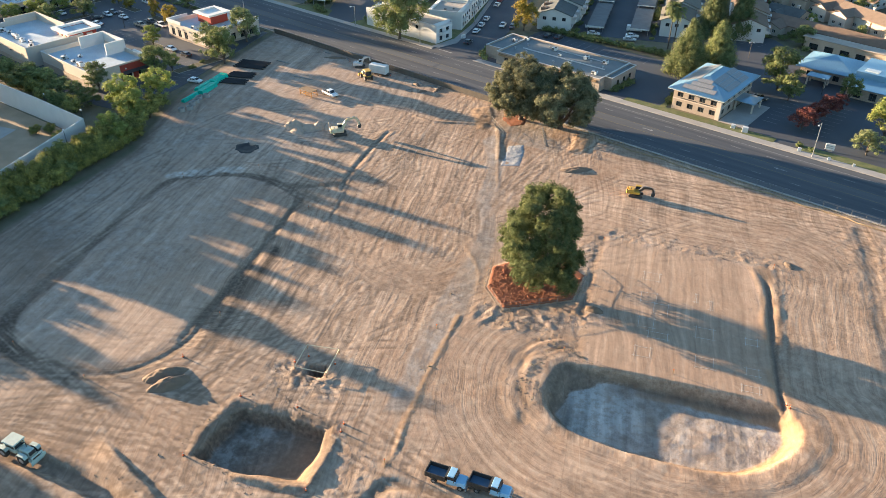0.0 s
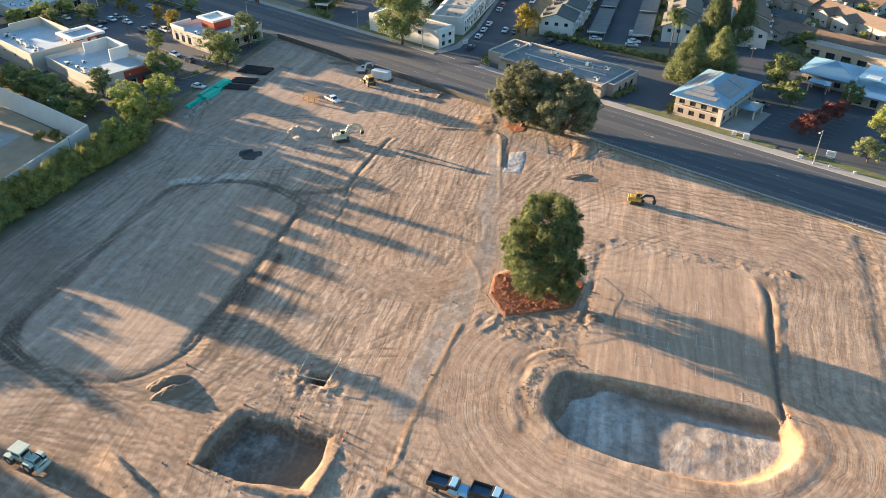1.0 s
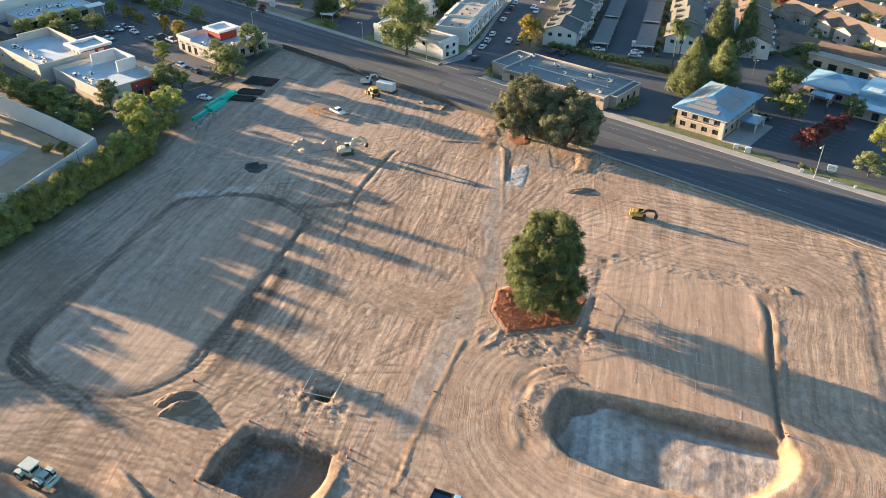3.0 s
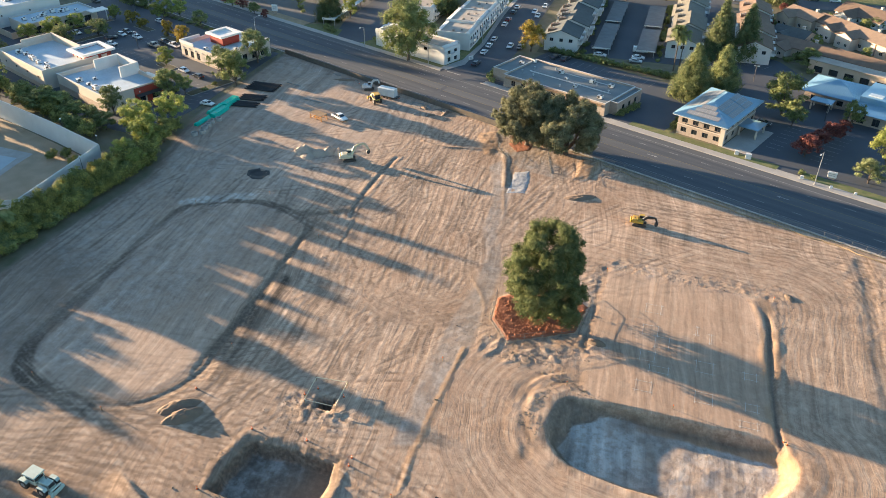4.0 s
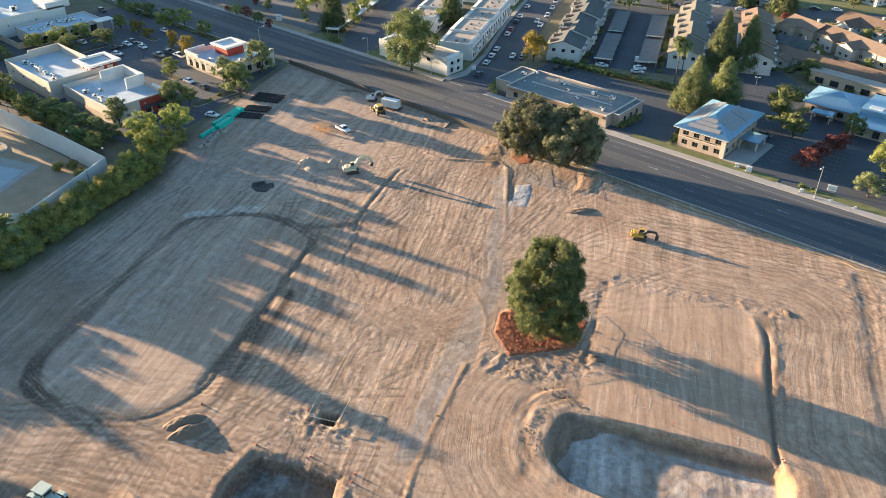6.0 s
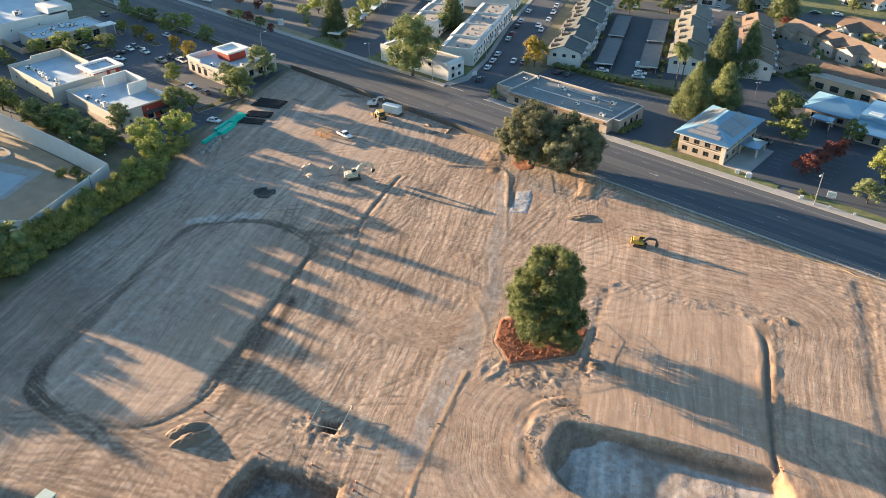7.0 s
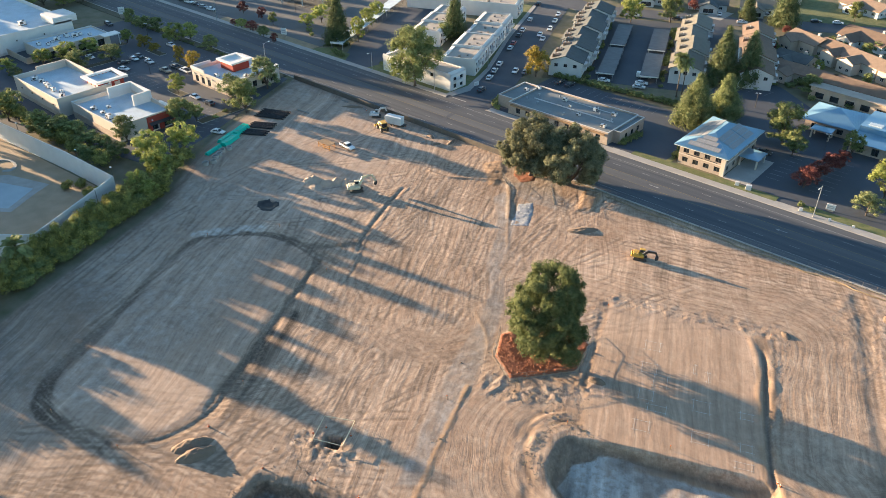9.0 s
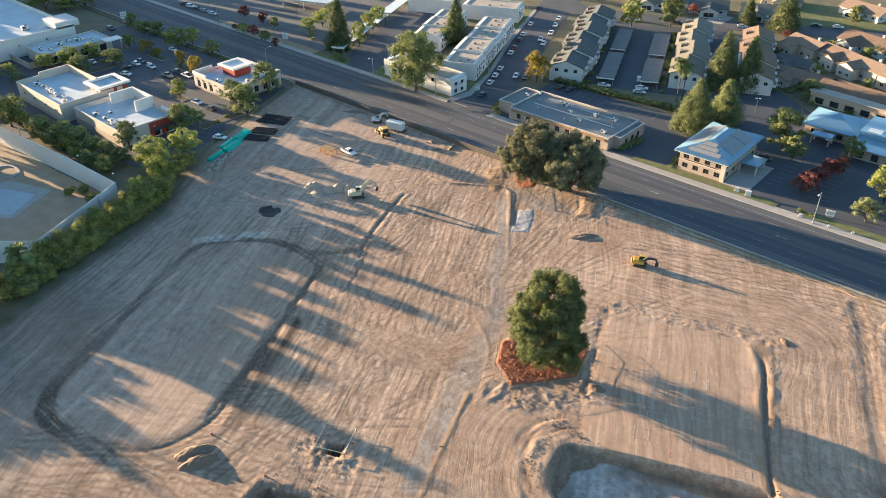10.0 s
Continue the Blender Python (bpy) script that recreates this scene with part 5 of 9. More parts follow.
slab("car_park", -520, 193.2, -300, 197.4, 0.04, M["asphalt_old"], "pale worn asphalt car park beyond the road", "road")
poly_slab("lawn", [(-238.0, 193.2), (-218.0, 193.2), (-222.0, 199.5), (-234.0, 199.5)], 0.13, M["grass"], "clipped grass corner beside a driveway", "grass")
poly_slab("driveway", [(-218.0, 191.0), (-206.0, 191.0), (-203.5, 206.0), (-216.0, 232.0), (-240.0, 288.0), (-262.0, 288.0), (-231.0, 210.0)], 0.05, M["asphalt_new"], "dark asphalt driveway beside carports", "road")
poly_slab("lawn", [(-206.0, 193.2), (-199.0, 193.2), (-199.0, 203.0), (-203.6, 205.0)], 0.12, M["grass"], "clipped grass beside a driveway", "grass")
slab("car_park", -147.5, 193.7, -84.0, 231.5, 0.035, M["asphalt_new"], "dark asphalt car park round a low office", "road")
slab("car_park", -63.0, 194.0, -16.0, 262.0, 0.035, M["asphalt_new"], "dark new asphalt car park of the blue-roofed offices", "road")
poly_slab("car_park", [(-98.0, 222.0), (-62.9, 222.0), (-62.9, 262.0), (-80.0, 276.0), (-98.0, 280.0)], 0.03, M["asphalt_new"], "dark asphalt parking court behind the office", "road")
slab("lawn", -94.0, 193.6, -50.5, 196.6, 0.13, M["grass"], "strip of sunlit mown lawn before the office", "grass")
slab("lawn", -84.0, 196.6, -82.3, 224.0, 0.12, M["grass"], "narrow lawn beside the office", "grass")
slab("planting_strip", -44.0, 193.6, -16.0, 197.0, 0.13, M["grass"], "grass strip with a sign beside the pavement", "grass")
slab("driveway", -50.5, 190.9, -44.0, 194.0, 0.185, M["concrete"], "concrete driveway crossing the pavement", "pavement")
slab("driveway", -100.0, 190.9, -94.0, 193.9, 0.185, M["concrete"], "concrete driveway crossing the pavement", "pavement")
slab("forecourt", -66.9, 197.5, -59.5, 216.0, 0.12, M["concrete_pale"], "pale concrete entrance court of the office", "pavement")
skew_slab("apartment_court", 14, -1, 52, 80, 0.03, M["asphalt_new"], "dark asphalt court between carports", "road")
skew_slab("lane", 53.5, 12, 62, 84, 0.03, M["asphalt"], "asphalt lane between apartment blocks", "road")
skew_slab("apartment_garden", -2, -3, 13.9, 76, 0.025, M["planting"], "bare planted ground beside apartments", "grass")
poly_slab("yard", [(-300.0, 20.0), (-200.0, 28.2), (-172.6, 52.6), (-185.3, 79.6), (-240.0, 75.4), (-300.0, 69.8)], 0.0, M["yard_soil"], "dry patchy grass of a walled yard", "ground")


# ---- building helpers (seen sides: front -y, end +x) ----
def wall_face(g, p, q, z0, z1, holes=(), depth=0.18):
    """An upright wall face from p to q with real openings: (from, to, sill, head) each."""
    (px, py), (qx, qy) = p, q
    length = math.hypot(qx - px, qy - py)
    dx, dy = (qx - px) / length, (qy - py) / length
    us = sorted({0.0, length, *[h[0] for h in holes], *[h[1] for h in holes]})
    zs = sorted({z0, z1, *[h[2] for h in holes], *[h[3] for h in holes]})
    at = lambda u, z, d=0.0: (px + dx * u - dy * d, py + dy * u + dx * d, z)
    for u0, u1 in zip(us, us[1:]):
        for a, b in zip(zs, zs[1:]):
            if not any(h[0] - 1e-6 <= u0 and u1 <= h[1] + 1e-6 and h[2] - 1e-6 <= a and b <= h[3] + 1e-6 for h in holes):
                g.add([at(u0, a), at(u1, a), at(u1, b), at(u0, b)], [(0, 1, 2, 3)])
    for u0, u1, a, b in holes:
        for s, e in (((u0, a), (u1, a)), ((u1, a), (u1, b)), ((u1, b), (u0, b)), ((u0, b), (u0, a))):
            g.add([at(*s), at(*e), at(*e, depth), at(*s, depth)], [(3, 2, 1, 0)])


WINDOW_MESH = {}


def window(parent, p, q, hole, frame_mat="trim_white", bars=1, name="window", depth=0.12):
    """A framed pane in a hole of the wall from p to q."""
    (px, py), (qx, qy) = p, q
    ang = math.degrees(math.atan2(qy - py, qx - px))
    w, h = round(hole[1] - hole[0], 3), round(hole[3] - hole[2], 3)
    key = (w, h, frame_mat, bars)
    if key not in WINDOW_MESH:
        f, t = Geo(), min(0.09, w * 0.08)
        f.box(0, -0.04, 0, w, 0.06, t).box(0, -0.04, h - t, w, 0.06, h).box(0, -0.04, t, t, 0.06, h - t).box(w - t, -0.04, t, w, 0.06, h - t)
        for i in range(bars):
            x = w * (i + 1) / (bars + 1)
            f.box(x - t * 0.4, -0.03, t, x + t * 0.4, 0.05, h - t)
        WINDOW_MESH[key] = (mesh("window", f, M[frame_mat]), mesh("pane", Geo().box(t, 0.0, t, w - t, 0.03, h - t), M["glass"]))
    fm, pm = WINDOW_MESH[key]
    length = math.hypot(qx - px, qy - py)
    dx, dy = (qx - px) / length, (qy - py) / length
    o = new(name, fm)
    o.parent = parent
    o.matrix_basis = pose(px + dx * hole[0] - dy * depth, py + dy * hole[0] + dx * depth, hole[2], 0, 0, ang)
    pane = new("pane", pm)
    pane.parent = o
    return o


def shell(t, x0, y0, x1, y1, z1, material, front=(), end=(), back=(), west=(), frame_mat="trim_white", bars=1, z0=-0.2, name="wall"):
    """Four walls with window openings; windows are set into them."""
    g = Geo()
    sides = (((x0, y0), (x1, y0), front), ((x1, y0), (x1, y1), end), ((x1, y1), (x0, y1), back), ((x0, y1), (x0, y0), west))
    for p, q, holes in sides:
        wall_face(g, p, q, z0, z1, holes)
    k = 0.25
    for p, q in (((x0 + k, y0 + k), (x1 - k, y0 + k)), ((x1 - k, y0 + k), (x1 - k, y1 - k)), ((x1 - k, y1 - k), (x0 + k, y1 - k)), ((x0 + k, y1 - k), (x0 + k, y0 + k))):
        g.add([(*p, z0), (*q, z0), (*q, z1 - 0.02), (*p, z1 - 0.02)], [(3, 2, 1, 0)])
    part(name, g, M[material], t)
    for p, q, holes in sides:
        for h in holes:
            window(t, p, q, h, frame_mat, bars)


def flat_roof(t, x0, y0, x1, y1, h, roof_mat="roof_white", coping="stucco_grey", parapet=0.7, thick=0.24, coping_out=0.05):
    part("roof", Geo().box(x0 + thick, y0 + thick, h - parapet - 0.3, x1 - thick, y1 - thick, h - parapet), M[roof_mat], t)
    g = Geo()
    o = coping_out
    g.box(x0 - o, y0 - o, h, x1 + o, y0 + thick, h + 0.1).box(x0 - o, y1 - thick, h, x1 + o, y1 + o, h + 0.1).box(x0 - o, y0 + thick, h, x0 + thick, y1 - thick, h + 0.1).box(x1 - thick, y0 + thick, h, x1 + o, y1 - thick, h + 0.1)
    part("coping", g, M[coping], t)
    q = Geo()
    i = thick
    for a, b in (((x0 + i, y0 + i), (x0 + i, y1 - i)), ((x0 + i, y1 - i), (x1 - i, y1 - i)), ((x1 - i, y1 - i), (x1 - i, y0 + i)), ((x1 - i, y0 + i), (x0 + i, y0 + i))):
        q.add([(*a, h - parapet - 0.05), (*b, h - parapet - 0.05), (*b, h), (*a, h)], [(0, 1, 2, 3)])
    part("parapet", q, M[coping], t)


def hip_faces(g, x0, y0, x1, y1, z, rise, thick=0.18):
    w, l = x1 - x0, y1 - y0
    if w <= l:
        a, b = ((x0 + x1) / 2, y0 + w / 2, z + rise), ((x0 + x1) / 2, y1 - w / 2, z + rise)
        fs = [(0, 1, 4), (1, 2, 5, 4), (2, 3, 5), (3, 0, 4, 5)]
    else:
        a, b = (x0 + l / 2, (y0 + y1) / 2, z + rise), (x1 - l / 2, (y0 + y1) / 2, z + rise)
        fs = [(0, 1, 5, 4), (1, 2, 5), (2, 3, 4, 5), (3, 0, 4)]
    g.add([(x0, y0, z), (x1, y0, z), (x1, y1, z), (x0, y1, z), a, b, (x0, y0, z - thick), (x1, y0, z - thick), (x1, y1, z - thick), (x0, y1, z - thick)],
          fs + [(0, 6, 7, 1), (1, 7, 8, 2), (2, 8, 9, 3), (3, 9, 6, 0), (9, 8, 7, 6)])


def gable_faces(g, x0, y0, x1, y1, z, rise, thick=0.2, along="y", shift=0.5):
    """A gable roof whose ridge runs along y or x; shift: where the ridge lies across."""
    if along == "y":
        r = x0 + (x1 - x0) * shift
        p = [(x0, z), (r, z + rise), (x1, z), (x1, z - thick), (r, z + rise - thick), (x0, z - thick)]
        g.prism(p, y0, y1)
    else:
        r = y0 + (y1 - y0) * shift
        p = [(y0, z), (r, z + rise), (y1, z), (y1, z - thick), (r, z + rise - thick), (y0, z - thick)]
        n = len(p)
        g.add([(x0, a, b) for a, b in p] + [(x1, a, b) for a, b in p], [tuple(range(n)), tuple(range(2 * n - 1, n - 1, -1))] + [(i, i + n, (i + 1) % n + n, (i + 1) % n) for i in range(n)])


def row(u0, u1, count, w, z, h):
    """Evenly spaced openings along a wall."""
    s = (u1 - u0) / count
    return [(u0 + s * (i + 0.5) - w / 2, u0 + s * (i + 0.5) + w / 2, z, z + h) for i in range(count)]


# rooftop units, one kind with a fan and a lid, then copied
UNIT = None


def roof_unit(x, y, z, size=1.0, rz=0, high=1.0):
    global UNIT
    m = Matrix.Translation((x, y, z)) @ Euler((0, 0, radians(rz))).to_matrix().to_4x4() @ Matrix.Diagonal((size, size, size * high, 1))
    if UNIT is None:
        UNIT = thing("rooftop_unit", "grey-white metal air conditioning unit on a flat roof", "air conditioner", group="rooftop units")
        part("casing", Geo().box(-0.9, -0.6, 0.12, 0.9, 0.6, 1.1, 0.05), M["metal_white"], UNIT)
        part("base", Geo().box(-1.0, -0.7, 0, 1.0, 0.7, 0.12), M["metal_dark"], UNIT)
        part("fan_cover", Geo().tube([(0.4, 0, 1.1), (0.4, 0, 1.22)], 0.38, 12), M["metal_dark"], UNIT)
        part("grille", Geo().box(-0.8, -0.625, 0.3, 0.1, -0.6, 0.95), M["metal_dark"], UNIT)
        UNIT.matrix_basis = m
        return UNIT
    return copy_at(UNIT, m)


VENT = None


def roof_vent(x, y, z, size=1.0):
    global VENT
    m = Matrix.Translation((x, y, z)) @ Matrix.Diagonal((size, size, size, 1))
    if VENT is None:
        VENT = thing("roof_vent", "small grey metal vent pipe with a cap on a roof", "vent", group="roof vents")
        part("pipe", Geo().tube([(0, 0, -0.1), (0, 0, 0.5)], 0.16, 8), M["galvanised"], VENT)
        part("cap", Geo().tube([(0, 0, 0.5), (0, 0, 0.56), (0, 0, 0.75)], [0.3, 0.3, 0.05], 8), M["galvanised"], VENT)
        VENT.matrix_basis = m
        return VENT
    return copy_at(VENT, m)


# ---- shops on the car park ----
def shop_long():
    t = thing("shop_building", "cream stucco shop with a white flat roof behind a parapet", "building")
    shell(t, -279.0, 95.0, -247.5, 114.0, 6.4, "stucco_cream", end=row(11, 18.5, 2, 2.2, 0.5, 2.4), frame_mat="metal_dark")
    flat_roof(t, -279.0, 95.0, -247.5, 114.0, 6.4, parapet=1.5)
    part("plinth", Geo().box(-279.12, 94.88, -0.1, -247.38, 95.0, 1.3), M["stucco_tan"], t)
    part("raised_parapet", Geo().box(-279.0, 103.0, 6.5, -278.6, 114.0, 7.6), M["stucco_cream"], t)
    part("raised_parapet", Geo().box(-278.6, 113.6, 6.5, -258.5, 114.0, 7.6), M["stucco_cream"], t)
    for i in range(4):
        part("wall_lamp", Geo().box(-274 + i * 7.5, 94.75, 3.4, -273.6 + i * 7.5, 95.0, 3.9, 0.03), M["metal_dark"], t)
    return t


def shop_tower():
    t = thing("shop_tower", "red and cream entrance tower with an open white cornice", "building")
    shell(t, -258.0, 110.5, -249.5, 119.5, 6.6, "stucco_red", front=(), end=row(0.5, 8.5, 2, 2.6, 0.4, 2.8), frame_mat="metal_dark")
    for i in range(3):
        part("wall_panel", Geo().box(-257.0 + i * 2.6, 110.38, 0.3, -255.4 + i * 2.6, 110.5, 5.8), M["stucco_cream"], t)
    for y in (112.0, 116.0):
        part("wall_panel", Geo().box(-249.5, y, 3.6, -249.38, y + 2.0, 5.8), M["stucco_cream"], t)
    c = Geo().box(-259.2, 109.2, 6.6, -248.4, 110.6, 7.3).box(-259.2, 119.4, 6.6, -248.4, 120.8, 7.3).box(-259.2, 110.6, 6.6, -257.8, 119.4, 7.3).box(-249.8, 110.6, 6.6, -248.4, 119.4, 7.3)
    part("cornice", c, M["trim_white"], t)
    part("roof", Geo().box(-257.8, 110.6, 6.2, -249.8, 119.4, 6.5), M["roof_white"], t)
    return t


def shop_corner():
    t = thing("shop_building", "pale stucco shop with red end wall and white flat roof", "building")
    shell(t, -244.5, 98.0, -215.5, 117.0, 5.4, "stucco_cream", end=row(9.5, 18.0, 2, 2.6, 0.4, 2.6), frame_mat="metal_dark")
    flat_roof(t, -244.5, 98.0, -215.5, 117.0, 5.4, parapet=1.3)
    part("plinth", Geo().box(-244.6, 97.88, -0.1, -215.4, 98.0, 2.2), M["stone_tan"], t)
    part("red_wall", Geo().box(-215.5, 107.5, 3.1, -215.3, 117.1, 5.0).box(-215.5, 107.5, -0.1, -215.3, 108.9, 3.1).box(-215.5, 115.9, -0.1, -215.3, 117.1, 3.1).box(-215.5, 111.4, -0.1, -215.3, 113.1, 3.1), M["stucco_red"], t)
    part("awning", Geo().prism([(-215.3, 3.1), (-214.1, 2.6), (-214.1, 2.5), (-215.3, 2.9)], 108.0, 116.6), M["metal_dark"], t)
    g = Geo().box(-240.0, 116.4, 5.4, -227.5, 117.0, 8.2).box(-240.0, 108.5, 4.6, -239.4, 116.4, 8.2).box(-228.1, 110.5, 4.6, -227.5, 116.4, 8.2)
    part("raised_parapet", g, M["stucco_white"], t)
    part("end_parapet", Geo().box(-222.5, 116.4, 5.4, -215.5, 117.0, 6.2), M["trim_white"], t)
    for i in range(2):
        part("wall_lamp", Geo().box(-215.3, 109.0 + i * 6.5, 3.6, -215.05, 109.3 + i * 6.5, 4.0), M["lamp_clear"], t)
    return t


def restaurant():
    t = thing("restaurant_building", "cream stucco restaurant with a red tower and white flat roof", "building")
    shell(t, -243.0, 142.0, -220.5, 163.5, 5.0, "stucco_cream", front=row(1, 12, 3, 1.9, 0.8, 2.4), end=row(1, 20, 5, 1.8, 0.8, 2.2), frame_mat="metal_dark")
    flat_roof(t, -243.0, 142.0, -220.5, 163.5, 5.0, parapet=1.2)
    part("raised_parapet", Geo().box(-243.2, 141.8, 5.0, -235.0, 142.3, 6.0).box(-243.2, 142.3, 5.0, -242.7, 150.0, 6.0), M["stucco_white"], t)
    part("corner_block", Geo().box(-222.0, 160.0, 5.0, -220.4, 163.6, 5.9), M["stucco_white"], t)
    part("tower", Geo().box(-238.0, 151.0, 4.0, -230.5, 158.0, 6.9), M["stucco_red"], t)
    part("tower_cornice", Geo().box(-239.0, 150.0, 6.9, -229.5, 151.2, 7.5).box(-239.0, 157.8, 6.9, -229.5, 159.0, 7.5).box(-239.0, 151.2, 6.9, -237.8, 157.8, 7.5).box(-230.7, 151.2, 6.9, -229.5, 157.8, 7.5).box(-237.8, 151.2, 6.8, -230.7, 157.8, 6.95), M["trim_white"], t)
    part("plinth", Geo().box(-243.1, 141.88, -0.1, -220.4, 142.0, 0.75).box(-220.5, 142.0, -0.1, -220.38, 163.6, 0.75), M["stone_tan"], t)
    for i in range(4):
        part("wall_lamp", Geo().box(-241.5 + i * 3.67, 141.7, 3.5, -241.3 + i * 3.67, 142.0, 4.0), M["lamp_clear"], t)
    return t


def store():
    t = thing("store_building", "large white department store with a broad flat roof", "building")
    shell(t, -430.0, 50.0, -323.0, 138.5, 7.6, "stucco_white", end=(), front=())
    flat_roof(t, -430.0, 50.0, -323.0, 138.5, 7.6, parapet=1.5)
    part("entrance_block", Geo().box(-334.0, 131.0, 7.0, -323.0, 141.0, 9.6, 0.2), M["stucco_white"], t)
    part("plinth", Geo().box(-323.0, 50.0, -0.1, -322.8, 138.6, 1.0), M["stucco_grey"], t)
    for i in range(7):
        part("wall_lamp", Geo().box(-323.0, 60 + i * 11, 4.2, -322.7, 60.4 + i * 11, 4.8), M["metal_dark"], t)
    return t


def shop_small():
    t = thing("shop_building", "small pale shop with canopy and cluttered white roof", "building")
    shell(t, -319.0, 116.0, -304.5, 144.0, 4.6, "stucco_cream", front=(), end=row(2, 26, 6, 2.8, 0.4, 2.6), frame_mat="metal_dark")
    flat_roof(t, -319.0, 116.0, -304.5, 144.0, 4.6, parapet=0.5)
    part("canopy", Geo().box(-305.0, 140.0, 4.4, -300.5, 147.0, 4.8, 0.1), M["trim_white"], t)
    part("canopy_post", Geo().tube([(-301.2, 146.2, -0.1), (-301.2, 146.2, 4.4)], 0.18, 8), M["trim_white"], t)
    part("yard_wall", Geo().box(-323.0, 110.5, -0.1, -306.0, 110.8, 2.4).box(-306.3, 110.8, -0.1, -306.0, 116.0, 2.4), M["stucco_tan"], t)
    return t


shop_long(), shop_tower(), shop_corner(), restaurant(), store(), shop_small()
ru = random.Random(11)
for i in range(7):
    roof_unit(-274 + i * 3.6 + ru.uniform(-0.6, 0.6), 98.6 + ru.uniform(0, 2.2), 4.9, ru.uniform(0.8, 1.15), ru.choice((0, 90)))
for x, y, s in ((-236, 101, 1.0), (-231, 101.5, 0.8), (-226, 101, 1.25), (-221.5, 102, 1.0), (-234, 105, 0.7), (-219.5, 100.5, 1.3)):
    roof_unit(x, y, 4.1, s, ru.choice((0, 90)))
for x, y, s in ((-232, 145, 0.9), (-226, 147, 0.7), (-229, 147.5, 0.7), (-224.5, 152, 0.8)):
    roof_unit(x, y, 3.8, s, ru.choice((0, 90)))
for i in range(9):
    roof_unit(-316 + ru.uniform(0, 9), 119 + i * 2.4, 4.1, ru.uniform(0.7, 1.2), ru.choice((0, 90)))
for i in range(8):
    roof_unit(-345 + ru.uniform(-12, 12), 75 + i * 7, 6.1, ru.uniform(0.9, 1.5), ru.choice((0, 90)))


# ---- offices across the road ----
def seam_roof(t, x0, y0, x1, y1, z, rise, name="roof", seams=True):
    g = Geo()
    hip_faces(g, x0, y0, x1, y1, z, rise)
    part(name, g, M["metal_blue"], t)
    if not seams:
        return
    # standing seams on the front and end slopes
    s, w = Geo(), (x1 - x0) / 2
    n = int((x1 - x0) / 0.6)
    for i in range(1, n):
        x = x0 + (x1 - x0) * i / n
        d = min(x - x0, x1 - x)
        s.add([(x - 0.03, y0, z + 0.01), (x + 0.03, y0, z + 0.01), (x + 0.03, y0 + d, z + 0.01 + rise * d / w), (x - 0.03, y0 + d, z + 0.01 + rise * d / w), (x, y0, z + 0.08), (x, y0 + d, z + 0.08 + rise * d / w)], [(0, 4, 5, 3), (4, 1, 2, 5), (0, 1, 4)])
    n = int((y1 - y0) / 0.6)
    for i in range(1, n):
        y = y0 + (y1 - y0) * i / n
        d = min(y - y0, y1 - y, w)
        for sx, xe in ((1, x1), (-1, x0)):
            s.add([(xe, y - 0.03, z + 0.01), (xe, y + 0.03, z + 0.01), (xe - sx * d, y + 0.03, z + 0.01 + rise * d / w), (xe - sx * d, y - 0.03, z + 0.01 + rise * d / w), (xe, y, z + 0.08), (xe - sx * d, y, z + 0.08 + rise * d / w)], [(0, 4, 5, 3), (4, 1, 2, 5)])
    part("seam", s, M["metal_blue"], t)
    part("ridge_cap", Geo().tube([((x0 + x1) / 2, y0 + w, z + rise + 0.03), ((x0 + x1) / 2, y1 - w, z + rise + 0.03)], 0.12, 6), M["metal_blue"], t)


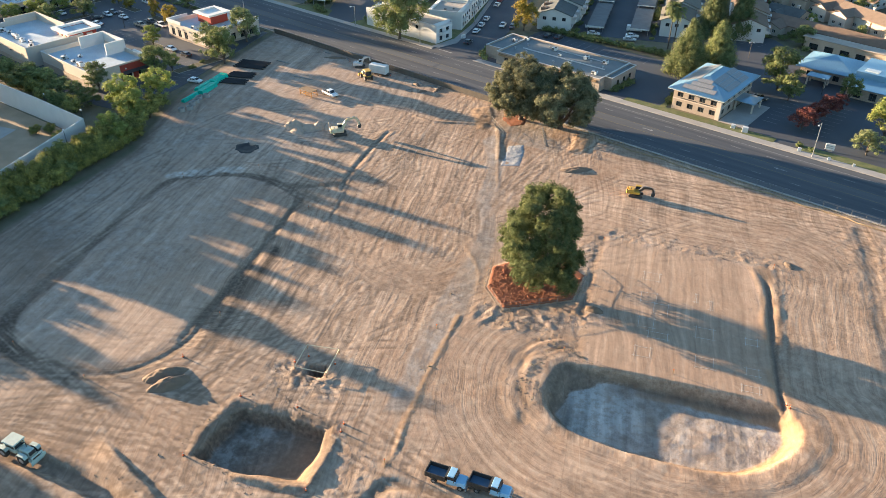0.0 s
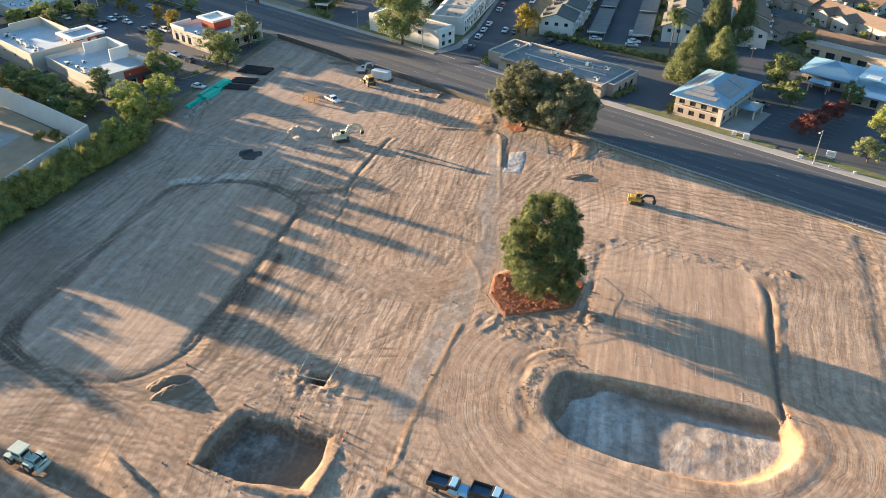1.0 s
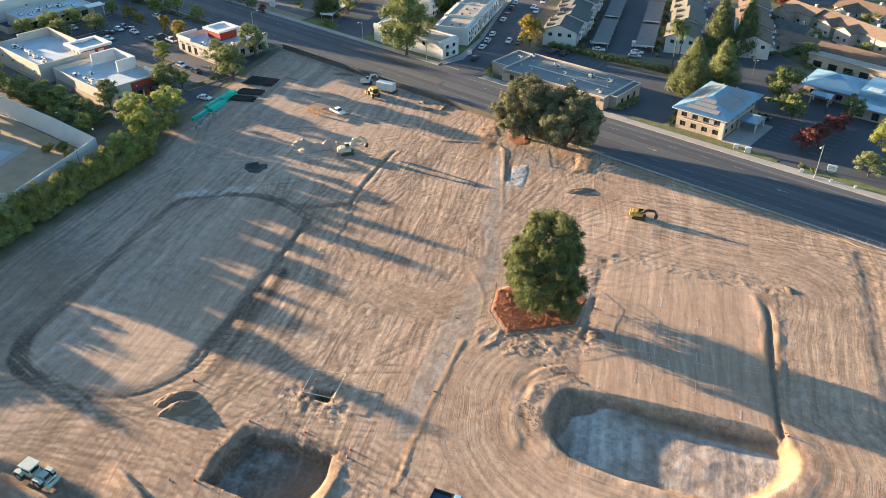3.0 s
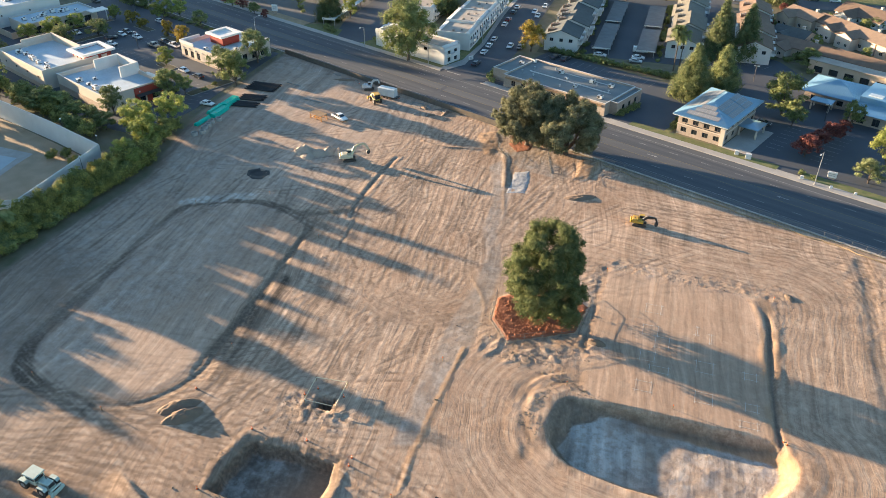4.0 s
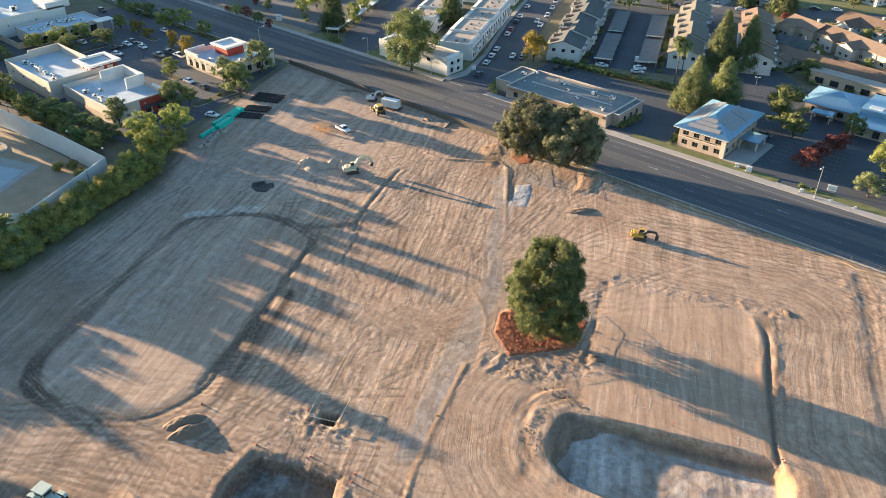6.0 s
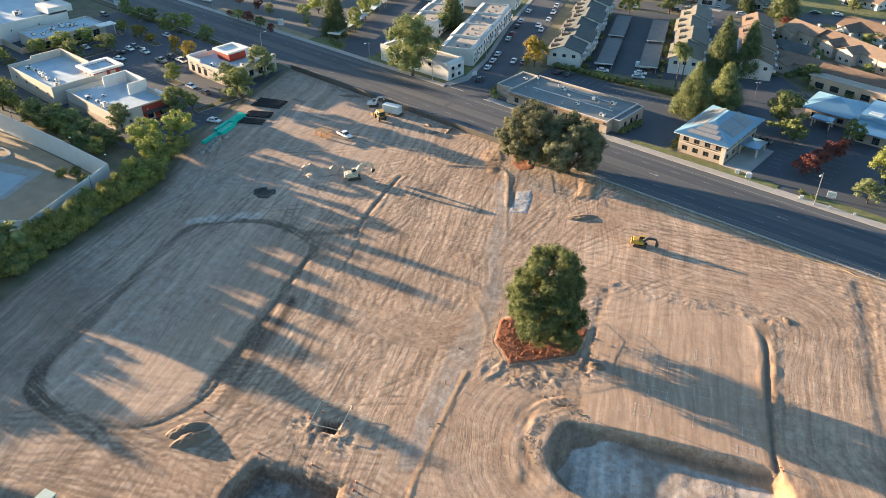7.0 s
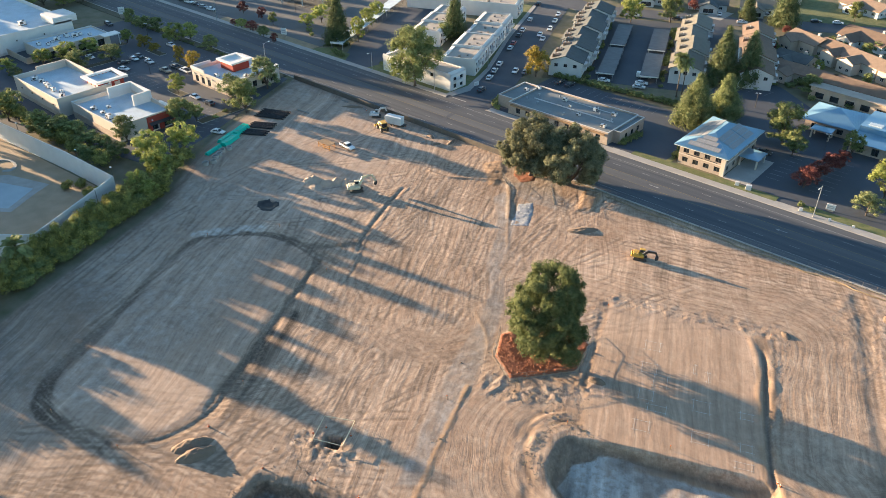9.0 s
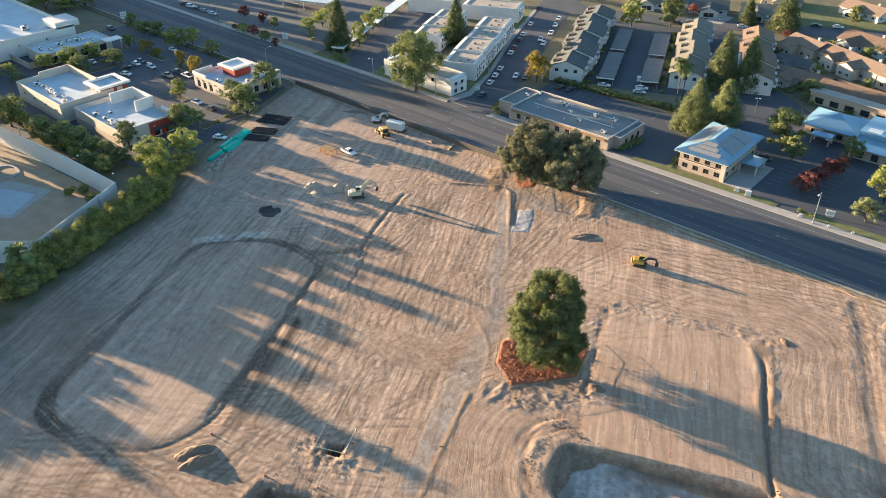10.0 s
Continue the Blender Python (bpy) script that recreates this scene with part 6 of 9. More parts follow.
def office():
    t = thing("office_building", "two-storey tan office with blue metal hip roof and solar panels", "building")
    x0, y0, x1, y1, ez, rise = -81.0, 198.0, -67.3, 220.6, 6.1, 3.0
    up = row(0.4, 13.3, 4, 1.7, 3.7, 1.3)
    lo = row(0.4, 13.3, 4, 1.7, 0.9, 1.4)
    part("lettering_bar", Geo().box(x0 + 2.2, y0 - 0.05, 3.3, x0 + 7.2, y0 - 0.01, 3.55).box(x0 + 7.8, y0 - 0.05, 3.3, x0 + 11.6, y0 - 0.01, 3.55), M["metal_dark"], t)
    shell(t, x0, y0, x1, y1, ez, "stone_tan", front=up + lo, end=row(0.5, 22, 6, 1.5, 3.7, 1.3) + row(0.5, 9, 2, 1.6, 0.9, 1.4) + row(16, 22, 2, 1.6, 0.9, 1.4), frame_mat="metal_dark")
    part("band", Geo().box(x0 - 0.08, y0 - 0.08, 2.95, x1 + 0.08, y0, 3.2).box(x1, y0, 2.95, x1 + 0.08, y1, 3.2), M["stucco_cream"], t)
    part("plinth", Geo().box(x0 - 0.06, y0 - 0.06, -0.1, x1 + 0.06, y0, 0.6).box(x1, y0, -0.1, x1 + 0.06, y1, 0.6), M["stone_tan"], t)
    part("corner_pillar", Geo().box(x1 - 0.9, y0 - 0.25, -0.1, x1 + 0.25, y0 + 0.6, 5.9), M["stucco_cream"], t)
    seam_roof(t, x0 - 1.3, y0 - 1.6, x1 + 1.3, y1 + 1.6, ez + 0.1, rise)
    part("soffit", Geo().box(x0 - 1.25, y0 - 1.55, ez - 0.25, x1 + 1.25, y1 + 1.55, ez - 0.1), M["trim_white"], t)
    # solar panels on the front and end slopes
    w = (x1 - x0) / 2 + 1.3
    run = math.hypot(w, rise)
    tilt = math.degrees(math.atan2(rise, w))
    panel = mesh("solar_panel", Geo().box(-0.5, -0.82, 0, 0.5, 0.82, 0.045), M["solar"])
    edge = mesh("panel_frame", Geo().box(-0.51, -0.83, -0.01, 0.51, -0.80, 0.055).box(-0.51, 0.80, -0.01, 0.51, 0.83, 0.055).box(-0.51, -0.8, -0.01, -0.48, 0.8, 0.055).box(0.48, -0.8, -0.01, 0.51, 0.8, 0.055), M["galvanised"])

    def panel_at(m):
        o = new("solar_panel", panel)
        o.parent, o.matrix_basis = t, m
        f = new("panel_frame", edge)
        f.parent = o
    cx = (x0 + x1) / 2
    for r, cols in enumerate((9, 6, 4)):
        d = 2.0 + r * 1.72
        for i in range(cols):
            panel_at(Matrix.Translation((cx + (i - (cols - 1) / 2) * 1.04, y0 - 1.6 + d, ez + 0.22 + rise * d / w)) @ Euler((radians(tilt), 0, 0)).to_matrix().to_4x4())
    for r in range(3):
        d = 2.1 + r * 1.74
        for i in range(13):
            y = y0 + 4.9 + i * 1.06 + (0.5 if i > 7 else 0)
            panel_at(Matrix.Translation((x0 - 1.3 + d, y, ez + 0.17 + rise * d / w)) @ Euler((0, radians(-tilt), 0)).to_matrix().to_4x4() @ Euler((0, 0, radians(90))).to_matrix().to_4x4())
            panel_at(Matrix.Translation((x1 + 1.3 - d, y, ez + 0.17 + rise * d / w)) @ Euler((0, radians(tilt), 0)).to_matrix().to_4x4() @ Euler((0, 0, radians(90))).to_matrix().to_4x4())
    return t


def porch(name, x0, y0, x1, y1, h, label):
    t = thing(name, label, "porch roof")
    seam_roof(t, x0, y0, x1, y1, h, 0.5, "canopy", False)
    for x in (x0 + 0.5, x1 - 0.5):
        for y in (y0 + 0.5, y1 - 0.5):
            part("post", Geo().box(x - 0.22, y - 0.22, -0.1, x + 0.22, y + 0.22, h - 0.15, 0.03), M["stucco_cream"], t)
    return t


def low_office():
    t = thing("office_building", "single-storey tan office with a dark grey flat roof", "building")
    shell(t, -140.0, 194.2, -102.5, 212.6, 4.0, "stone_tan", front=row(2, 36, 9, 1.6, 0.9, 1.7), frame_mat="metal_dark")
    flat_roof(t, -140.0, 194.2, -102.5, 212.6, 4.0, "roof_grey", "stucco_grey", 0.5)
    for x0, x1 in ((-146.5, -139.95), (-102.55, -100.0)):
        shell(t, x0, 197.2, x1, 212.0, 3.95, "stone_tan", end=row(2, 13, 3, 1.4, 0.9, 1.6) if x1 > -101 else (), frame_mat="metal_dark", name="wing_wall")
        flat_roof(t, x0, 197.2, x1, 212.0, 3.95, "roof_grey", "stucco_grey", 0.5)
    part("fascia", Geo().box(-139.0, 193.6, 3.0, -103.4, 194.2, 3.5), M["wood"], t)
    part("roof_curb", Geo().box(-136, 203.0, 3.5, -106, 203.35, 3.72).box(-128, 208.8, 3.5, -108, 209.0, 3.68), M["stucco_grey"], t)
    return t


def wide_office():
    t = thing("office_building", "long single-storey office with a blue metal hip roof", "building")
    shell(t, -62.0, 246.5, -24.0, 261.0, 3.6, "stone_tan", front=row(1, 36, 9, 1.8, 0.9, 1.6), frame_mat="metal_dark")
    seam_roof(t, -63.3, 245.2, -46.0, 262.2, 3.7, 2.9)
    part("low_roof", Geo().prism([(-46.3, 3.6), (-46.3, 5.4), (-20.0, 5.0), (-20.0, 3.6)], 247.0, 261.8), M["metal_blue"], t)
    part("skylight", Geo().box(-44.5, 248.6, 5.0, -40.5, 251.0, 5.6, 0.1).box(-38.5, 248.6, 4.9, -34.5, 251.0, 5.5, 0.1), M["roof_white"], t)
    shell(t, -46.0, 238.5, -22.0, 246.4, 3.4, "stone_tan", front=row(1, 22, 5, 2.0, 0.5, 2.2), frame_mat="metal_dark", name="wing_wall")
    part("wing_roof", Geo().prism([(-47.0, 3.45), (-47.0, 3.6), (-21.0, 3.6), (-21.0, 3.45)], 237.4, 247.2), M["metal_blue"], t)
    return t


office()
porch("office_porch", -67.2, 207.6, -61.4, 214.6, 3.0, "blue metal canopy on posts beside the office")
low_office()
wide_office()
porch("office_porch", -58.4, 240.6, -52.2, 245.0, 3.0, "blue metal entrance canopy of the long office")
for x, y, s in ((-142, 207, 0.8), (-139.5, 210.5, 0.9), (-127, 208, 0.9), (-115, 207.5, 1.0), (-108.5, 208, 0.9), (-123, 204.8, 0.6), (-117, 200.5, 0.7), (-106.5, 198, 0.9)):
    roof_unit(x, y, 3.5, s, ru.choice((0, 90)))
for x, y in ((-136, 206), (-132.5, 200), (-130.0, 209.5), (-112.5, 206), (-107, 203.8), (-121, 198), (-137.5, 201)):
    roof_vent(x, y, 3.5, 1.2)


# ---- apartments along the side street (local x across, y along, turned 23 degrees) ----
def block_base(name, label, x, y, a=23.0, ox=-150.0, oy=232.0):
    px, py = skew(x, y, ox, oy, a)
    return thing(name, label, "apartment building" if "apartment" in name else "house", px, py, 0, a)


def balcony(t, x, y, z, w=3.0, d=1.4):
    o = part("balcony", Geo().box(x, y, z, x + d, y + w, z + 0.15).box(x + d - 0.1, y, z + 0.15, x + d, y + w, z + 1.1).box(x, y, z + 0.15, x + d - 0.1, y + 0.1, z + 1.1).box(x, y + w - 0.1, z + 0.15, x + d - 0.1, y + w, z + 1.1), M["stucco_white"], t)
    return o


def grey_apartments(x, y, units, unit=12.5, width=12.0, step_x=1.6, roof="shingle_dark", lit="shingle_tan", wall="stucco_white", label="", dorm=2, h=5.6):
    """A stepped row of two-storey units under gable roofs."""
    t = block_base("apartment_block", label, x, y)
    for i in range(units):
        sx, y0, y1 = (i % 2) * step_x, i * unit, (i + 1) * unit
        hh = h + (i % 2) * 0.5
        front = row(0.8, width - 0.8, 3, 1.3, 3.6, 1.2) if i == 0 else ()
        shell(t, sx, y0 + 0.01, sx + width, y1 - 0.01, hh, wall, front=front, end=row(0.6, unit - 0.6, 3, 1.5, 0.9, 1.3) + row(0.6, unit - 0.6, 3, 1.5, 3.5, 1.3), frame_mat="metal_dark")
        g = Geo()
        gable_faces(g, sx - 0.6, y0 - 0.35, sx + width + 0.6, y1 + 0.3, hh + 0.05, 2.3, 0.22, "y", 0.48)
        part("roof", g, M[roof], t)
        r = sx + width * 0.48
        for yy in (y0 + 0.02, y1 - 0.22):
            part("gable", Geo().add([(sx, yy, hh), (sx + width, yy, hh), (r, yy, hh + 2.2), (sx, yy + 0.2, hh), (sx + width, yy + 0.2, hh), (r, yy + 0.2, hh + 2.2)], [(0, 1, 2), (5, 4, 3), (0, 2, 5, 3), (1, 4, 5, 2)]), M[wall], t)
        for k in range(dorm):
            yy = y0 + unit * (k + 0.5) / dorm
            b = Geo().box(sx + 0.6, yy - 1.1, hh + 0.2, sx + 3.2, yy + 1.1, hh + 1.7, 0.05)
            part("chimney_box", b, M[lit], t)
            part("chimney_pot", Geo().tube([(sx + 1.3, yy - 0.5, hh + 1.7), (sx + 1.3, yy - 0.5, hh + 2.1)], 0.18, 8).tube([(sx + 2.3, yy + 0.4, hh + 1.7), (sx + 2.3, yy + 0.4, hh + 2.1)], 0.18, 8), M["galvanised"], t)
        for k in range(2):
            yy = y0 + unit * (k + 0.2) / 2
            balcony(t, sx + width, yy, 2.75)
            part("stair_roof", Geo().box(sx + width, yy + 0.1, 5.0, sx + width + 1.5, yy + 3.1, 5.15), M["stucco_white"], t)
    return t


grey_apartments(0, 0, 6, label="stepped row of white two-storey apartments with dark shingle roofs")
grey_apartments(42.5, 5.5, 4, unit=16.0, width=11.0, step_x=1.2, roof="shingle_olive", lit="shingle_olive", wall="stucco_grey", label="stepped row of grey apartments with olive shingle roofs", dorm=2)
grey_apartments(66.5, 8.5, 4, unit=14.0, width=11.0, step_x=1.0, roof="shingle_brown", lit="shingle_brown", wall="stucco_grey", label="row of apartments with brown shingle roofs", dorm=1)


def carport(name, label, x, y, length, width, a=23.0, ox=-150.0, oy=232.0, roof="roof_grey", h=2.5, slope=0.0):
    px, py = skew(x, y, ox, oy, a)
    t = thing(name, label, "carport", px, py, 0, a, "carports")
    part("roof", Geo().prism([(0, h - 0.2), (width, h - 0.2 + slope), (width, h + slope), (0, h)], 0, length), M[roof], t)
    part("fascia", Geo().box(-0.05, -0.06, h - 0.3, width + 0.05, 0.0, h + 0.08 + slope), M["trim_white"], t)
    n = max(2, int(length / 5.5))
    for i in range(n + 1):
        for xx in (0.4, width - 0.4):
            yy = 0.2 + (length - 0.4) * i / n
            part("post", Geo().box(xx - 0.08, yy - 0.08, -0.1, xx + 0.08, yy + 0.08, h - 0.1), M["metal_grey"], t)
    return t


CARPORT = "long flat grey carport roof on slim posts"
carport("carport", CARPORT, 17.5, 1.5, 30, 6.0, roof="carport_roof")
carport("carport", CARPORT, 17.5, 35.0, 28, 6.0, roof="carport_roof")
carport("carport", CARPORT, 32.5, 3.0, 26, 6.6, roof="carport_roof")
carport("carport", CARPORT, 32.5, 33.0, 28, 6.6, roof="carport_roof")
SOLAR_CAR = "long white metal carport roof over parked cars"
carport("carport", SOLAR_CAR, 0, 0, 17, 5.5, ox=-232.6, oy=199.0, roof="roof_white", slope=0.4)
carport("carport", SOLAR_CAR, 0, 19.5, 28, 6.0, ox=-233.0, oy=199.0, roof="roof_white", slope=0.4)
carport("carport", SOLAR_CAR, 0, 50.0, 40, 6.0, ox=-233.0, oy=199.0, roof="roof_white", slope=0.4)
carport("carport", "small white metal carport beside apartments", 0, 0, 8, 6, ox=-207.0, oy=205.0, roof="roof_white")


def white_apartments(x, y, lengths, width, label, h=5.8, ox=-150.0, oy=232.0, a=23.0):
    """White two-storey flats with flat gravel roofs and raised white parapets."""
    t = block_base("apartment_block", label, x, y, a, ox, oy)
    y0 = 0.0
    for i, ln in enumerate(lengths):
        hh = h + (0.45 if i % 2 else 0.0)
        shell(t, 0, y0 + 0.01, width, y0 + ln - 0.01, hh, "stucco_white", front=row(1, width - 1, 2, 1.4, 3.6, 1.2) if i == 0 and ln < 12 else (), end=row(0.8, ln - 0.8, max(2, int(ln / 3.2)), 1.5, 0.8, 1.5) + row(0.8, ln - 0.8, max(2, int(ln / 3.2)), 1.5, 3.5, 1.5), frame_mat="metal_dark")
        part("roof", Geo().box(1.6, y0 + 0.3, hh - 0.35, width - 1.2, y0 + ln - 0.3, hh + 0.15), M["roof_gravel"], t)
        m, m2 = Geo(), Geo()
        m.prism([(-0.15, hh - 1.2), (-0.15, hh), (1.3, hh + 0.45), (1.6, hh + 0.45), (1.6, hh + 0.1), (0.1, hh - 1.2)], y0, y0 + ln)
        m2.prism([(width + 0.15, hh - 1.0), (width - 1.2, hh + 0.75), (width - 1.4, hh + 0.75), (width - 1.4, hh + 0.1), (width, hh - 1.0)], y0, y0 + ln)
        part("mansard", m, M["stucco_white"], t)
        part("mansard", m2, M["stucco_white"], t)
        part("end_parapet", Geo().box(0, y0 + 0.02, hh - 0.1, width, y0 + 0.3, hh + 0.55), M["stucco_white"], t)
        part("end_parapet", Geo().box(0, y0 + ln - 0.3, hh - 0.1, width, y0 + ln - 0.02, hh + 0.55), M["stucco_white"], t)
        for k in range(max(1, int(ln / 7))):
            yy = y0 + 2.0 + k * 6.5
            balcony(t, width, yy, 2.7, 3.2, 1.2)
            part("roof_box", Geo().box(width * 0.45, yy, hh + 0.15, width * 0.45 + 0.9, yy + 0.8, hh + 0.8, 0.04), M["wood_grey"], t)
            part("roof_box", Geo().box(width * 0.65, yy + 2, hh + 0.15, width * 0.65 + 0.7, yy + 2.7, hh + 0.6, 0.04), M["wood_grey"], t)
        y0 += ln
    return t


white_apartments(0, 0, (13, 16, 15, 14), 13.0, "long white apartment block with a pale gravel roof", ox=-181.5, oy=208.0)
white_apartments(0, 0, (12, 12, 13), 12.0, "white apartment block with flat gravel roof between trees", ox=-212.0, oy=224.5)
white_apartments(0, 0, (12,), 26.0, "white apartment block across the end of a lawn", ox=-224.0, oy=270.0)
white_apartments(0, 0, (12,), 22.0, "white apartment block at the end of the court", ox=-250.0, oy=262.0)
white_apartments(0, 0, (8.5,), 33.0, "low white apartment block behind a roadside tree", ox=-199.5, oy=195.6, a=0.0)


# ---- houses beyond (turned -23 degrees) ----
def house(name, label, x, y, w, d, a, h=2.9, rise=2.2, roof="shingle_brown", wall="stucco_tan", along="x", wing=None, chimney=True, garage=False):
    t = thing(name, label, "house", x, y, 0, a)
    shell(t, 0, 0, w, d, h, wall, front=row(0.8, w - 0.8, max(2, int(w / 3.6)), 1.5, 0.9, 1.3), end=row(0.8, d - 0.8, max(1, int(d / 4)), 1.4, 0.9, 1.3), frame_mat="trim_white")
    g = Geo()
    gable_faces(g, -0.6, -0.6, w + 0.6, d + 0.6, h + 0.05, rise, 0.2, along)
    part("roof", g, M[roof], t)
    for xx in (0.02, w - 0.22):
        part("gable", Geo().add([(xx, 0, h), (xx, d, h), (xx, d / 2, h + rise - 0.15), (xx + 0.2, 0, h), (xx + 0.2, d, h), (xx + 0.2, d / 2, h + rise - 0.15)], [(2, 1, 0), (3, 4, 5), (0, 3, 5, 2), (1, 2, 5, 4)]), M[wall], t)
    if wing:
        wx, ww, wd = wing
        shell(t, wx, -wd, wx + ww, -0.01, h - 0.2, wall, front=row(0.5, ww - 0.5, 1, min(ww - 1.2, 4.6), 0.2, 2.1) if garage else row(0.5, ww - 0.5, 2, 1.3, 0.9, 1.2), frame_mat="trim_white", name="wing_wall")
        q = Geo()
        gable_faces(q, wx - 0.5, -wd - 0.5, wx + ww + 0.5, d * 0.4, h - 0.15, rise * 0.8, 0.2, "y")
        part("wing_roof", q, M[roof], t)
        part("wing_gable", Geo().add([(wx, -wd + 0.02, h - 0.2), (wx + ww, -wd + 0.02, h - 0.2), (wx + ww / 2, -wd + 0.02, h - 0.3 + rise * 0.8)], [(0, 1, 2)]), M[wall], t)
    if chimney:
        c = part("chimney", Geo().box(w * 0.7, d * 0.55, h, w * 0.7 + 0.9, d * 0.55 + 0.9, h + rise + 0.7, 0.04), M["stucco_cream"], t)
        part("chimney_cap", Geo().box(w * 0.7 - 0.1, d * 0.55 - 0.1, h + rise + 0.7, w * 0.7 + 1.0, d * 0.55 + 1.0, h + rise + 0.82), M["concrete"], c)
    return t


BROWN = "tan stucco house with brown shingle gable roof"
# tan row of garages and flats
t = thing("apartment_block", "long tan row of flats with garages under a low roof", "apartment building", -70.0, 274.0, 0, -6)
shell(t, 0, 0, 48, 9.0, 4.2, "stucco_tan", front=row(0.8, 47, 9, 3.0, 0.3, 2.1), frame_mat="wood_fence", bars=0)
part("roof", Geo().prism([(-0.6, 4.2), (-0.6, 4.4), (48.6, 4.4), (48.6, 4.2)], -0.8, 5.0), M["roof_gravel"], t)
g = Geo()
gable_faces(g, -0.6, 4.6, 48.6, 13.0, 4.6, 1.8, 0.2, "x")
part("upper_roof", g, M["shingle_brown"], t)
shell(t, 0, 5.0, 48, 12.6, 4.6, "stucco_tan", name="upper_wall")
house("house", BROWN, -90.0, 287.0, 22, 9, -8, 3.0, 2.0, "shingle_brown", "stucco_cream", "x", (3, 7, 5))
house("house", BROWN, -66.0, 284.0, 24, 9, -10, 3.0, 2.0, "shingle_brown", "stucco_tan", "x", (12, 7, 4))
house("house", "house with dark shingle roof and a blue garden pool beside it", -93.0, 300.0, 13, 9, -10, 2.8, 2.0, "shingle_dark", "stucco_tan", "x", (2, 6, 3))
house("house", BROWN, -97.0, 322.0, 15, 10, -26, 4.6, 2.2, "shingle_tan", "stucco_tan", "x", (1, 6, 4))
house("house", BROWN, -84.0, 318.0, 15, 10, -26, 4.6, 2.2, "shingle_brown", "stucco_cream", "x", (7, 6, 4))
house("house", BROWN, -72.0, 311.5, 16, 10, -26, 4.6, 2.2, "shingle_tan", "stucco_cream", "x", (2, 7, 4))
house("house", BROWN, -57.0, 304.0, 18, 10, -26, 4.6, 2.2, "shingle_tan", "stucco_tan", "x", (8, 7, 4))
house("house", BROWN, -40.0, 296.0, 20, 10, -26, 4.6, 2.2, "shingle_brown", "stucco_tan", "x", (3, 7, 4))
house("house", "white house with broad brown gable roof", -83.0, 343.0, 20, 13, -20, 3.0, 3.0, "shingle_brown", "stucco_white", "x", (3, 7, 5), garage=True)
house("house", "white house with broad dark gable roof", -58.0, 338.0, 20, 13, -20, 3.0, 3.0, "shingle_dark", "stucco_white", "x", (10, 7, 5))
house("house", "grey house with garage and grey shingle roof", -150.0, 345.0, 17, 11, 23, 3.0, 2.6, "shingle_dark", "stucco_grey", "x", (5, 8, 5), garage=True)
house("house", "grey house with garage and pale shingle roof", -129.0, 354.0, 15, 11, 23, 3.0, 2.6, "shingle_olive", "stucco_grey", "x", (3, 7, 5), garage=True)
house("house", "white house with grey shingle roof among trees", -176.0, 336.0, 17, 11, 23, 3.0, 2.6, "shingle_olive", "stucco_white", "x", (5, 7, 4), garage=True)
house("house", "white house with brown shingle roof among trees", -206.0, 348.0, 17, 11, 10, 3.0, 2.6, "shingle_brown", "stucco_white", "x", (5, 7, 4))
house("house", "white house with tan shingle roof across the street", -98.0, 392.0, 20, 12, -20, 3.0, 2.6, "shingle_tan", "stucco_white", "x", (5, 7, 4), garage=True)
house("house", "cream house with tan shingle roof across the street", -66.0, 388.0, 20, 12, 20, 3.0, 2.6, "shingle_tan", "stucco_cream", "x", (5, 7, 4), garage=True)
house("house", "cream house with grey shingle roof across the street", -130.0, 380.0, 18, 12, 20, 3.0, 2.6, "shingle_olive", "stucco_cream", "x", (5, 7, 4), garage=True)
slab("driveway", -139.0, 338.0, -131.0, 352.0, 0.06, M["concrete"], "pale concrete house driveway", "pavement")
slab("front_garden", -135.0, 362.0, -40.0, 400.0, 0.02, M["grass"], "dim front lawns of far houses", "grass")
part_pool = tagged(part("tarpaulin", Geo().box(-80.4, 308.6, -0.05, -77.6, 311.4, 0.9, 0.3), M["tarp_blue"]), "bright blue tarpaulin cover in a back garden", "tarpaulin")

# ---- walled yard west of the site ----
WALL_RUN = [(-172.3, 52.3), (-185.4, 79.8), (-208.5, 78.6), (-240.0, 75.6), (-300.0, 70.0)]
g = Geo()
for (ax, ay), (bx, by) in zip(WALL_RUN, WALL_RUN[1:]):
    d = Vector((bx - ax, by - ay, 0)).normalized()
    n = Vector((-d.y, d.x, 0)) * 0.12
    a, b = Vector((ax, ay, -0.2)) - d * 0.1, Vector((bx, by, -0.2)) + d * 0.1
    up = Vector((0, 0, 6.3))
    g.add([a - n, b - n, b + n, a + n, a - n + up, b - n + up, b + n + up, a + n + up], [(3, 2, 1, 0), (4, 5, 6, 7), (0, 1, 5, 4), (1, 2, 6, 5), (2, 3, 7, 6), (3, 0, 4, 7)])
setting("wall_yard", g, M["stucco_white"], "tall pale rendered wall round the neighbouring yard", "wall")
setting("wall_yard_south", Geo().add([(-172.4, 52.4, -0.2), (-200.0, 28.0, -0.2), (-200.2, 28.2, -0.2), (-172.6, 52.6, -0.2), (-172.4, 52.4, 6.1), (-200.0, 28.0, 6.1), (-200.2, 28.2, 6.1), (-172.6, 52.6, 6.1)], [(0, 1, 5, 4), (1, 2, 6, 5), (2, 3, 7, 6), (3, 0, 4, 7), (4, 5, 6, 7)]), M["stucco_white"], "tall pale rendered wall closing the yard", "wall")
